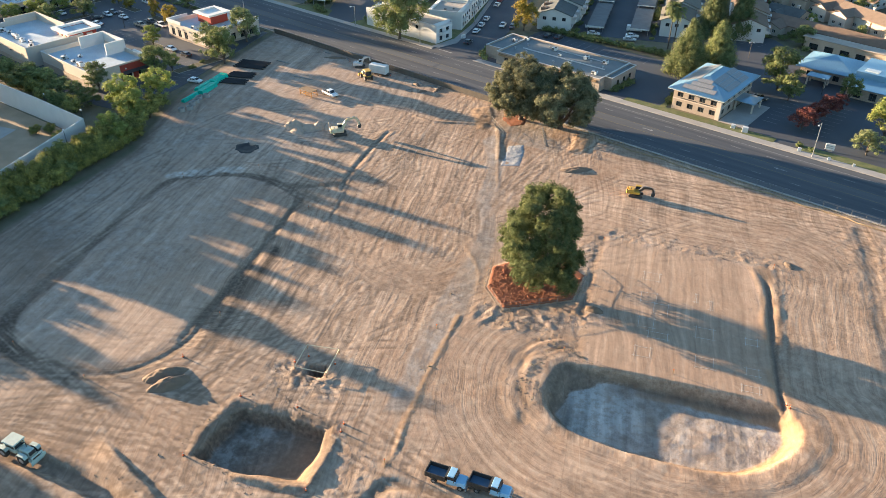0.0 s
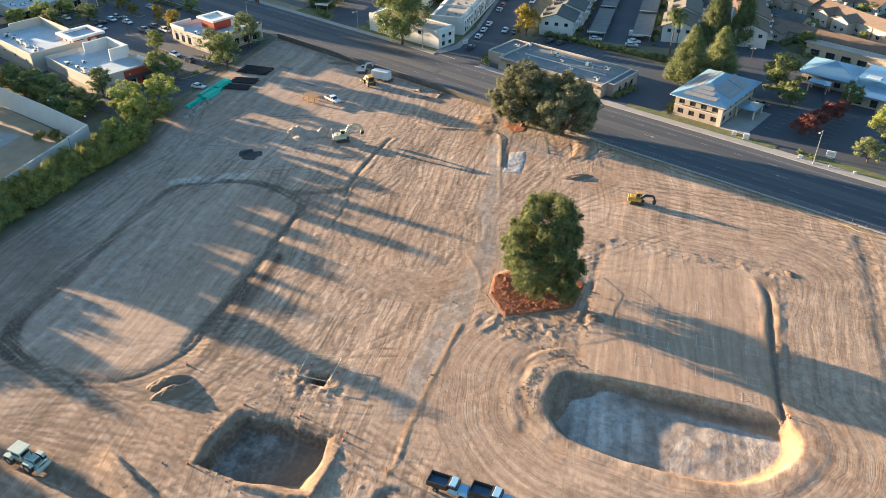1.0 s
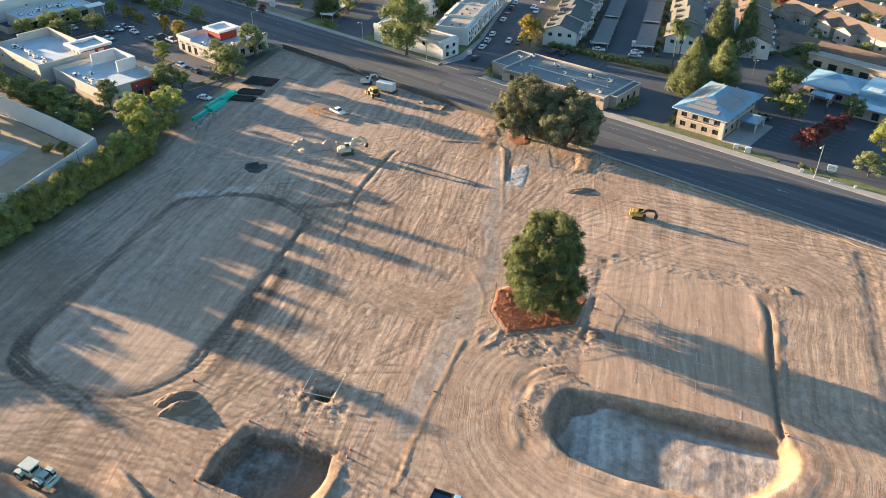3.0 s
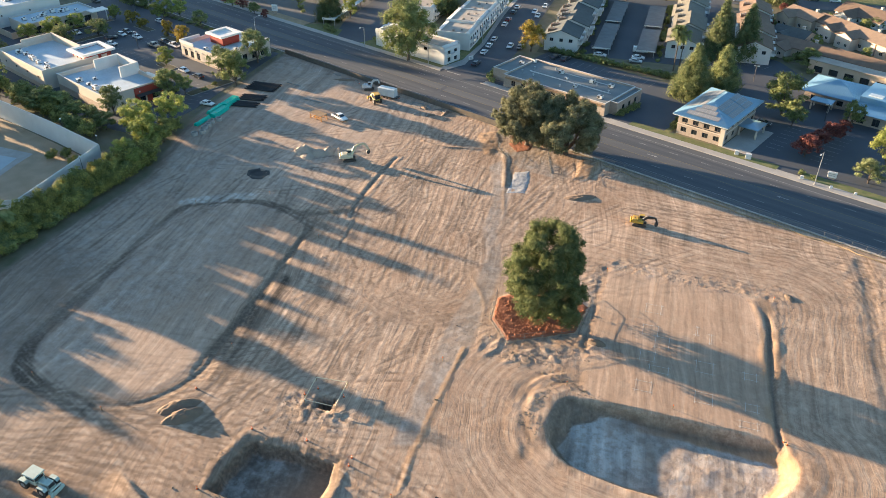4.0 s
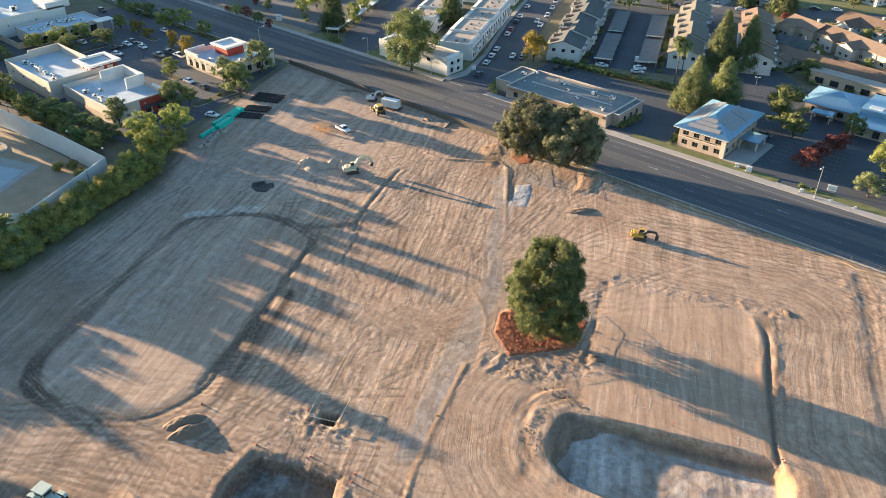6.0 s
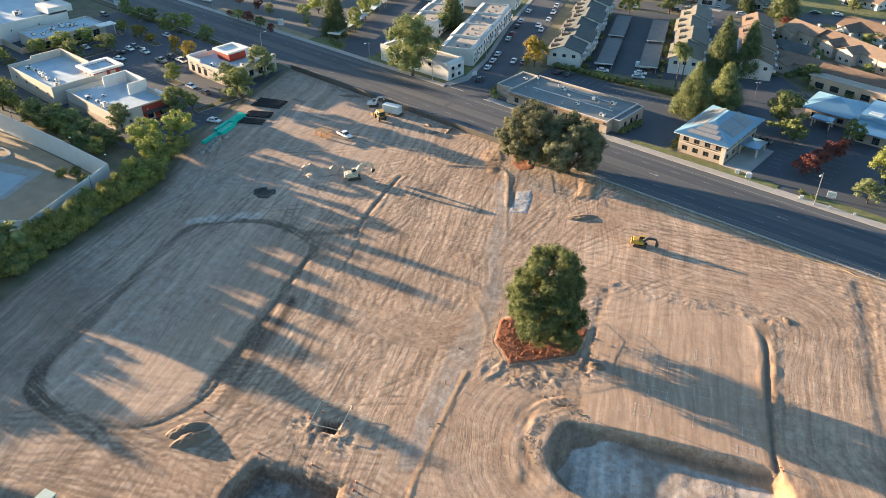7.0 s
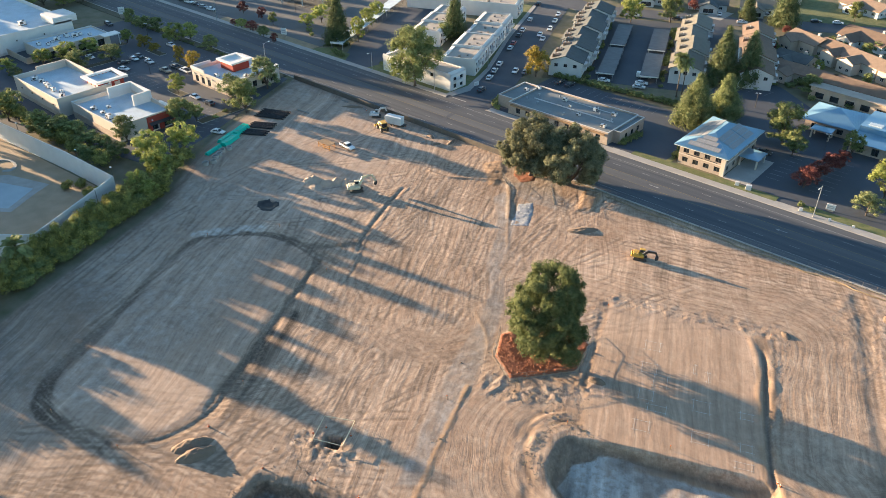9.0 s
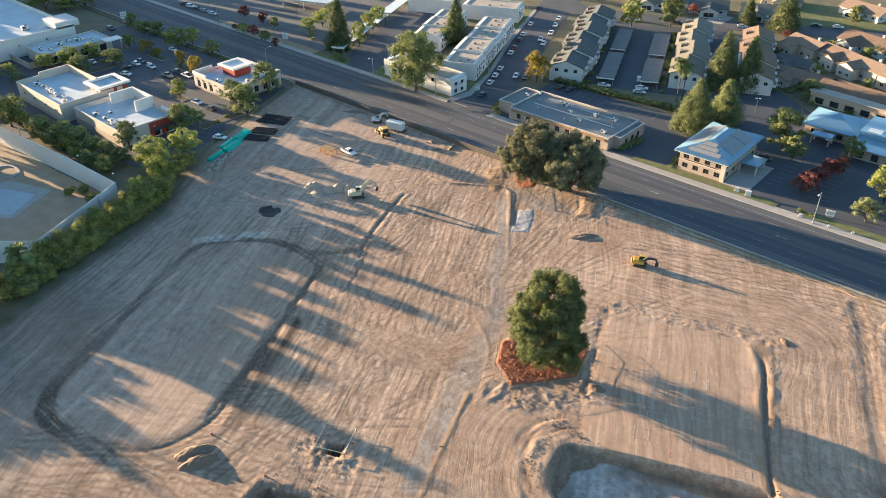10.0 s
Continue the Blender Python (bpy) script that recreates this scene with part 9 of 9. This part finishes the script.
# ---- fences ----
def fence_run(name, label, pts, h, post_gap, fabric=None, rails=(0.05, 1.0), post_mat="fence_steel", category="fence", panels=True, wires=0, post_r=0.04):
    t = thing(name, label, category)
    for (ax, ay), (bx, by) in zip(pts, pts[1:]):
        length = math.hypot(bx - ax, by - ay)
        n = max(1, round(length / post_gap))
        for i in range(n):
            p, q = [(ax + (bx - ax) * f, ay + (by - ay) * f) for f in (i / n, (i + 1) / n)]
            za, zb = ground_z(*p), ground_z(*q)
            part("post", Geo().tube([(*p, za - 0.3), (*p, za + h + 0.05)], post_r, 6), M[post_mat], t)
            g = Geo()
            for f in rails:
                part("rail", Geo().tube([(*p, za + h * f), (*q, zb + h * f)], post_r * 0.7, 5), M[post_mat], t)
            for k in range(wires):
                f = (k + 0.5) / wires
                g.tube([(p[0] + (q[0] - p[0]) * f, p[1] + (q[1] - p[1]) * f, za + (zb - za) * f + 0.08), (p[0] + (q[0] - p[0]) * f, p[1] + (q[1] - p[1]) * f, za + (zb - za) * f + h * 0.97)], 0.007, 3, False)
            if wires:
                tagged(part("wire_mesh", g, M[post_mat], t), kind="stuff")
            if fabric:
                d = Vector((q[1] - p[1], p[0] - q[0], 0)).normalized() * 0.02
                P, Q = Vector((*p, za + 0.12)), Vector((*q, zb + 0.12))
                up = Vector((0, 0, h - 0.18))
                part("fabric", Geo().add([P - d, Q - d, Q + d, P + d, P - d + up, Q - d + up, Q + d + up, P + d + up], [(0, 1, 5, 4), (2, 3, 7, 6), (4, 5, 6, 7), (1, 2, 6, 5), (3, 0, 4, 7)]), M[fabric], t)
    p = pts[-1]
    part("post", Geo().tube([(*p, ground_z(*p) - 0.3), (*p, ground_z(*p) + h + 0.05)], post_r, 6), M[post_mat], t)
    return t


fence_run("road_fence", "chain-link fence with brown screen fabric along the road", [(-217.0, 167.2), (-119.0, 167.2)], 1.8, 3.0, "screen", (0.03, 1.0))
fence_run("road_fence", "bare chain-link fence on steel posts along the road", [(-86.5, 167.4), (12.0, 167.4)], 1.8, 3.0, None, (0.03, 1.0), wires=7)
fence_run("lot_fence", "low chain-link fence between site and car park", [(-217.0, 167.0), (-198.5, 121.0), (-192.5, 105.0)], 1.7, 3.0, None, (0.03, 1.0), wires=7)
fence_run("tree_fence", "temporary steel mesh fence panels round the lone oak", [(-72.4, 102.0), (-69.0, 95.2), (-62.3, 91.4), (-53.6, 102.6), (-56.2, 111.2), (-62.0, 113.6)], 1.8, 3.2, None, (0.03, 0.5, 1.0), wires=12)
fence_run("gate_panel", "temporary steel mesh fence panels by the gate", [(-113.5, 156.5), (-110.6, 154.4), (-106.0, 151.8)], 1.8, 2.8, None, (0.03, 0.5, 1.0), wires=12)
fence_run("gate_panel", "temporary steel mesh fence panels at the gateway", [(-100.0, 161.0), (-97.4, 157.6), (-94.0, 153.6), (-91.8, 155.0)], 1.8, 3.0, None, (0.03, 0.5, 1.0), wires=12)
# straw roll laid along the road fence
g = Geo()
pts = [(-86.0 + i * 2.0, 166.2 + 0.35 * math.sin(i * 0.9) + 0.2 * math.sin(i * 2.3)) for i in range(48)]
g.tube([(x, y, ground_z(x, y) + 0.1) for x, y in pts], 0.16, 7)
tagged(part("straw_roll", g, M["grass_dry"], smooth=True), "long pale straw roll lying along the road fence", "straw roll")

# shaft cage of pale timber rails on stakes, with cones
t = thing("shaft_barrier", "pale timber rails on stakes round a dark shaft", "barrier")
CAGE = [(-81.2, 61.6), (-76.2, 64.3), (-73.6, 58.9), (-78.6, 56.6)]
for (ax, ay), (bx, by) in zip(CAGE, CAGE[1:] + CAGE[:1]):
    za, zb = ground_z(ax, ay), ground_z(bx, by)
    part("rail", Geo().tube([(ax, ay, za + 0.95), (bx, by, zb + 0.95)], 0.07, 5), M["machine_cream"], t)
    part("stake", Geo().tube([(ax, ay, za - 0.3), (ax, ay, za + 1.05)], 0.06, 5), M["wood"], t)


CONE = None


def cone(x, y, s=1.0):
    global CONE
    m = Matrix.Translation((x, y, ground_z(x, y))) @ Matrix.Diagonal((s, s, s, 1))
    if CONE is None:
        CONE = thing("traffic_cone", "orange plastic traffic cone on bare soil", "cone", group="traffic cones")
        part("cone", Geo().tube([(0, 0, 0.04), (0, 0, 0.75)], [0.17, 0.035], 10), M["plastic_orange"], CONE)
        part("foot", Geo().box(-0.22, -0.22, 0, 0.22, 0.22, 0.05, 0.02), M["machine_black"], CONE)
        part("band", Geo().tube([(0, 0, 0.42), (0, 0, 0.56)], [0.105, 0.075], 10), M["trim_white"], CONE)
        CONE.matrix_basis = m
        return
    copy_at(CONE, m)


for x, y in ((-80.2, 58.0), (-79.6, 60.5), (-74.8, 62.0), (-75.4, 57.8), (-80.6, 47.2), (-72.0, 51.4), (-64.0, 53.6), (-63.2, 52.2), (-59.0, 41.6), (-77.2, 34.4), (-95.5, 46.8), (-14.2, 101.2), (-13.6, 100.8), (-158.0, 163.8), (-176.5, 164.5)):
    cone(x, y, 0.9)
# survey stakes with ribbon
t0 = None
for x, y in ((-47.6, 89.3), (-31.0, 96.2), (-29.5, 137.0), (-60.0, 124.0), (-99.8, 57.5), (-103.0, 33.5), (-120.0, 30.0), (-116.0, 93.0), (-150.0, 84.0), (-68.0, 80.0), (-54.0, 52.0), (-140.0, 98.5)):
    if t0 is None:
        t0 = thing("survey_stake", "wooden survey stake with an orange ribbon", "stake", x, y, ground_z(x, y), 0, "survey stakes")
        part("stake", Geo().box(-0.05, -0.05, -0.2, 0.05, 0.05, 1.1), M["wood"], t0)
        part("ribbon", Geo().box(-0.07, -0.07, 0.85, 0.07, 0.07, 1.02), M["plastic_orange"], t0)
    else:
        copy_thing(t0, pose(x, y, ground_z(x, y)))


# ---- stored pipes, rings and liner rolls ----
def pipes(x, y, rz, count, length, r):
    t = thing("pipe_bundle", "bundle of bright green plastic pipes on the soil", "pipes", x, y, ground_z(x, y), rz, "pipe bundles")
    k = 0
    for layer in range(3):
        for i in range(count - layer):
            g = Geo().tube([((i - (count - layer - 1) / 2) * 2.05 * r, -length / 2, r + layer * 1.75 * r), ((i - (count - layer - 1) / 2) * 2.05 * r, length / 2, r + layer * 1.75 * r)], r, 10)
            part("pipe", g, M["plastic_green"], t)
    for yy in (-length * 0.3, length * 0.3):
        part("strap", Geo().box(-count * r * 1.05, yy - 0.05, 0, count * r * 1.05, yy + 0.05, 0.04).box(-count * r * 0.6, yy - 0.05, r * 5.4, count * r * 0.6, yy + 0.05, r * 5.5), M["wood"], t)


pipes(-189.2, 113.0, 18, 4, 6.4, 0.18)
pipes(-191.0, 120.2, 21, 6, 7.2, 0.21)
pipes(-193.6, 120.6, 21, 5, 6.6, 0.20)
pipes(-195.0, 127.0, 21, 7, 6.8, 0.22)
RING = None
for x, y, a in ((-183.2, 106.2, 0), (-182.6, 108.4, 40), (-184.6, 110.6, 20), (-185.4, 112.4, 70), (-186.8, 114.4, 10), (-186.6, 116.8, 30)):
    if RING is None:
        RING = thing("concrete_ring", "grey precast concrete ring lying on the soil", "pipe ring", x, y, ground_z(x, y), a, "concrete rings")
        n = 16
        prof = ((0.72, 0.0), (0.95, 0.0), (0.95, 0.94), (0.90, 1.0), (0.77, 1.0), (0.72, 0.94))
        g = Geo().add([(r * math.cos(i * math.tau / n), r * math.sin(i * math.tau / n), z) for i in range(n) for r, z in prof], [(i * 6 + k, ((i + 1) % n) * 6 + k, ((i + 1) % n) * 6 + (k + 1) % 6, i * 6 + (k + 1) % 6) for i in range(n) for k in range(6)])
        part("ring", g, M["concrete_pale"], RING)
        part("lifting_eye", Geo().tube([(0.83, -0.1, 0.98), (0.83, 0, 1.1), (0.83, 0.1, 0.98)], 0.02, 5), M["metal_dark"], RING)
    else:
        copy_thing(RING, pose(x, y, ground_z(x, y), 0, 0, a))


def liner_stack(x, y, w, d, rz, rolls):
    t = thing("pipe_stack", "low stack of long black plastic pipes on the soil", "pipes", x, y, ground_z(x, y), rz, "black pipe stacks")
    r = d / rolls * 0.5
    for i in range(rolls):
        yy = -d / 2 + d * (i + 0.5) / rolls
        part("pipe", Geo().tube([(-w / 2 + 0.5 * ((i * 5) % 3), yy, 0.1 + r), (w / 2 - 0.4 * ((i * 3) % 4), yy, 0.1 + r)], r, 8), M["plastic_black"], t)
    for xx in (-w * 0.3, w * 0.3):
        part("bearer", Geo().box(xx - 0.06, -d / 2 - 0.1, 0, xx + 0.06, d / 2 + 0.1, 0.1), M["wood"], t)


liner_stack(-197.4, 142.0, 10.5, 6.4, 24, 16)
liner_stack(-192.8, 134.2, 8.6, 4.4, 30, 12)
liner_stack(-190.2, 129.4, 8.2, 3.8, 30, 10)
# timbers and scrap by the road fence
for i, (x, y, a, ln) in enumerate(((-151.0, 165.0, 15, 4.0), (-146.5, 164.8, -30, 3.2), (-143.0, 165.4, 40, 2.6), (-142.2, 160.4, 70, 2.4), (-149.0, 162.0, 5, 3.0), (-140.6, 164.9, -10, 3.4), (-188.0, 165.2, 0, 3.6), (-183.0, 164.6, 30, 2.8), (-178.6, 165.2, -20, 2.6), (-146.0, 158.5, 80, 2.0), (-177.0, 145.0, 12, 7.0), (-192.0, 150.0, 5, 6.0))):
    g = Geo().box(-ln / 2, -0.15, 0.0, ln / 2, 0.15, 0.22, 0.02).box(-ln / 2 + 0.3, 0.2, 0.0, ln / 2 - 0.2, 0.42, 0.18, 0.02)
    o = tagged(part("timber", g, M["wood_grey"]), "weathered grey timbers lying on the soil", "timber", "loose timbers")
    o.matrix_basis = pose(x, y, ground_z(x, y), 0, 0, a)

# ---- road markings and street furniture ----
def marking(name, x0, y0, x1, y1, z=0.056, material="paint_line", label="worn white line painted on the road"):
    return setting(name, Geo().add([(x0, y0, z), (x1, y0, z), (x1, y1, z), (x0, y1, z)], [(0, 1, 2, 3)]), M[material], label, "marking")


for y0, y1, name in ((178.2, 181.5, "turn_lane"), (187.0, 190.6, "shoulder"), (169.0, 171.0, "shoulder")):
    slab(name, -560, y0, 60, y1, 0.0535, M["asphalt_lane"], "paler dusty strip of worn road asphalt", "road")
for y in (171.2, 188.0):
    marking("lane_line", -560, y, 60, y + 0.12)
for y in (178.0, 181.6):
    marking("turn_lane_line", -560, y, 60, y + 0.14, material="paint_yellow", label="worn yellow line painted on the road")
dash = mesh("lane_dash", Geo().add([(0, 0, 0.056), (2.6, 0, 0.056), (2.6, 0.13, 0.056), (0, 0.13, 0.056)], [(0, 1, 2, 3)]), M["paint_line"])
for y in (174.6, 184.8):
    for i in range(46):
        o = new("lane_dash", dash)
        o.matrix_basis = pose(-380 + i * 9.2, y, 0)
        tagged(o, "worn white dash painted on the road", "marking", "lane dashes", "structure")
arrow = mesh("turn_arrow", Geo().add([(0, -0.12, 0.057), (2.2, -0.12, 0.057), (2.2, 0.12, 0.057), (0, 0.12, 0.057), (2.2, -0.5, 0.057), (3.2, 0, 0.057), (2.2, 0.5, 0.057)], [(0, 1, 2, 3), (4, 5, 6)]), M["paint_line"])
for x, y, a in ((-80.5, 180.0, 0), (-42.0, 180.0, 180), (-128.0, 180.0, 0)):
    o = tagged(new("turn_arrow", arrow), "worn white arrow painted on the road", "marking", kind="structure")
    o.matrix_basis = pose(x, y, 0, 0, 0, a)
poly_slab("asphalt_patch", [(-152.6, 169.6), (-151.2, 169.4), (-152.6, 181.5), (-154.0, 181.5)], 0.056, M["asphalt_new"], "dark filled trench patch across the road", "road", 0.1)
marking("stop_line", -162.5, 192.0, -156.5, 192.5, 0.052)
# stall lines of the car parks
stall = mesh("stall_line", Geo().add([(0, 0, 0), (5.0, 0, 0), (5.0, 0.1, 0), (0, 0.1, 0)], [(0, 1, 2, 3)]), M["paint_line"])


def stalls(x, y, count, dx, dy, rz, z=0.045, size=1.0):
    for i in range(count):
        o = new("stall_line", stall)
        o.matrix_basis = Matrix.Translation((x + dx * i, y + dy * i, z)) @ Euler((0, 0, radians(rz))).to_matrix().to_4x4() @ Matrix.Diagonal((size, 1, 1, 1))
        tagged(o, "white parking bay line on dark asphalt", "marking", "parking bay lines", "structure")


stalls(-145.0, 224.6, 16, 2.75, 0.0, 90)
stalls(-96.5, 262.0, 6, 2.9, 0.6, 75)
stalls(-93.0, 246.0, 5, 0.0, 2.9, 10, size=0.9)
stalls(-46.0, 206.0, 9, 0.0, 2.8, 0)
stalls(-58.0, 206.0, 8, 0.0, 2.8, 0, size=0.8)
stalls(-30.0, 212.0, 8, 0.0, 2.8, 0)
stalls(-270.0, 128.0, 9, 2.8, 0.0, 90)
stalls(-286.0, 140.0, 10, 2.8, 0.0, 90)
stalls(-268.0, 155.5, 7, 2.8, 0.0, 90)
stalls(-228.0, 126.0, 6, 2.8, 0.0, 70)
stalls(-205.0, 112.0, 6, -1.2, 2.6, 22)
stalls(-334.0, 198.2, 10, 2.9, 0.0, 70)


def street_lamp(x, y, rz, h=9.3, arm=2.2, label="tall grey steel street lamp with a curved arm"):
    t = thing("street_lamp", label, "street lamp", x, y, 0, rz, "street lamps")
    part("pole", Geo().tube([(0, 0, -0.1), (0, 0, h * 0.6), (0, 0, h)], [0.13, 0.10, 0.07], 10), M["galvanised"], t)
    part("base_plate", Geo().tube([(0, 0, 0), (0, 0, 0.5)], [0.24, 0.2], 10), M["concrete"], t)
    part("arm", Geo().tube([(0, 0, h - 0.3), (arm * 0.5, 0, h + 0.1), (arm, 0, h + 0.15)], 0.05, 6), M["galvanised"], t)
    part("lamp_head", Geo().box(arm - 0.1, -0.17, h + 0.05, arm + 0.65, 0.17, h + 0.25, 0.05), M["metal_white"], t)


street_lamp(-40.0, 191.9, 270)
street_lamp(-170.6, 191.9, 270)
street_lamp(-170.8, 222.3, 200, 8.5, 2.6)
street_lamp(-234.2, 168.0, 90, 9.5)
street_lamp(-300.0, 191.9, 270)
street_lamp(-202.0, 192.1, 270, 7.0, 1.6)
for x, y, h in ((-51.3, 234.3, 5.2), (-80.0, 252.0, 5.2), (-262.0, 136.0, 6.0), (-300.0, 158.0, 6.0), (-282.0, 222.0, 6.0)):
    t = thing("car_park_lamp", "slim car park lamp with two white heads", "lamp", x, y, 0, 20, "car park lamps")
    part("pole", Geo().tube([(0, 0, -0.1), (0, 0, h)], [0.10, 0.07], 8), M["metal_dark"], t)
    for s in (-1, 1):
        part("lamp_head", Geo().box(s * 0.55 - 0.35, -0.2, h - 0.05, s * 0.55 + 0.35, 0.2, h + 0.12, 0.04), M["metal_white"], t)


def sign(name, x, y, rz, w, h, foot, label, face="trim_white"):
    t = thing(name, label, "sign", x, y, 0, rz)
    part("foot", Geo().box(-w * 0.35, -0.2, -0.1, w * 0.35, 0.2, foot, 0.03), M["stone_tan"], t)
    part("panel", Geo().box(-w / 2, -0.14, foot, w / 2, 0.14, foot + h, 0.04), M[face], t)
    for i in range(2):
        part("lettering_bar", Geo().box(-w * 0.36, -0.155, foot + h * (0.28 + 0.3 * i), w * 0.3, -0.14, foot + h * (0.4 + 0.3 * i)), M["metal_grey"], t)


sign("monument_sign", -37.8, 198.0, 10, 2.2, 1.6, 0.5, "white monument sign with grey bars beside the pavement")
sign("monument_sign", -257.7, 195.6, 30, 2.4, 2.6, 1.4, "pale roadside sign on a tan foot")
sign("monument_sign", -238.8, 165.6, 60, 1.8, 2.2, 1.2, "pale roadside shop sign on a tan foot")
sign("monument_sign", -333.0, 165.4, 60, 2.6, 3.0, 2.0, "white pole sign by the shops' entrance")
sign("monument_sign", -163.2, 206.2, 70, 1.8, 1.3, 0.2, "low white sign on the lawn at the corner")
# utility boxes and a barrier board on the verge
for x, y, s in ((-43.6, 193.0, 1.0), (-36.2, 192.6, 0.8), (-58.6, 195.2, 1.6), (-62.0, 195.6, 1.2), (-30.5, 193.2, 0.7)):
    t = thing("utility_box", "grey-white utility cabinet standing on the verge", "utility box", x, y, 0.12, 12, "utility boxes")
    part("cabinet", Geo().box(-0.45 * s, -0.3 * s, 0, 0.45 * s, 0.3 * s, 0.9 * s, 0.04), M["metal_white"], t)
    part("plinth", Geo().box(-0.5 * s, -0.36 * s, -0.1, 0.5 * s, 0.36 * s, 0.05), M["concrete"], t)
# islands with kerbs in the shops' car park
for x, y, w, d in ((-281.5, 150.3, 10.0, 3.0), (-259.5, 150.0, 16.0, 3.0), (-237.8, 132.3, 8.0, 3.0), (-301.0, 133.0, 3.0, 30.0), (-286.0, 127.5, 3.0, 16.0), (-210.5, 130.5, 3.5, 16.0)):
    slab("kerb_island", x - w / 2 - 0.15, y - d / 2 - 0.15, x + w / 2 + 0.15, y + d / 2 + 0.15, 0.16, M["concrete"], "concrete-edged planting island in a car park", "kerb")
    slab("island_soil", x - w / 2, y - d / 2, x + w / 2, y + d / 2, 0.19, M["planting"], "bark and soil of a planting island", "ground")
# open canopy beyond the road
t = thing("lot_canopy", "pale open steel canopy over a far forecourt", "canopy", -290.0, 236.0, 0, 20)
part("roof", Geo().box(-14, -7, 4.4, 14, 7, 4.9, 0.1), M["roof_white"], t)
for x in (-11, 0, 11):
    for y in (-5, 5):
        part("post", Geo().box(x - 0.2, y - 0.2, -0.1, x + 0.2, y + 0.2, 4.4), M["metal_white"], t)
# refuse enclosure by the restaurant
t = thing("refuse_enclosure", "tan walled refuse enclosure with a white gate", "enclosure", -212.5, 141.5, 0, 20)
part("wall", Geo().box(-2.6, -1.8, -0.1, 2.6, -1.6, 2.0).box(-2.6, 1.6, -0.1, 2.6, 1.8, 2.0).box(2.4, -1.6, -0.1, 2.6, 1.6, 2.0), M["stucco_tan"], t)
part("gate", Geo().box(-2.6, -1.55, 0.1, -2.5, 1.55, 1.8), M["metal_white"], t)
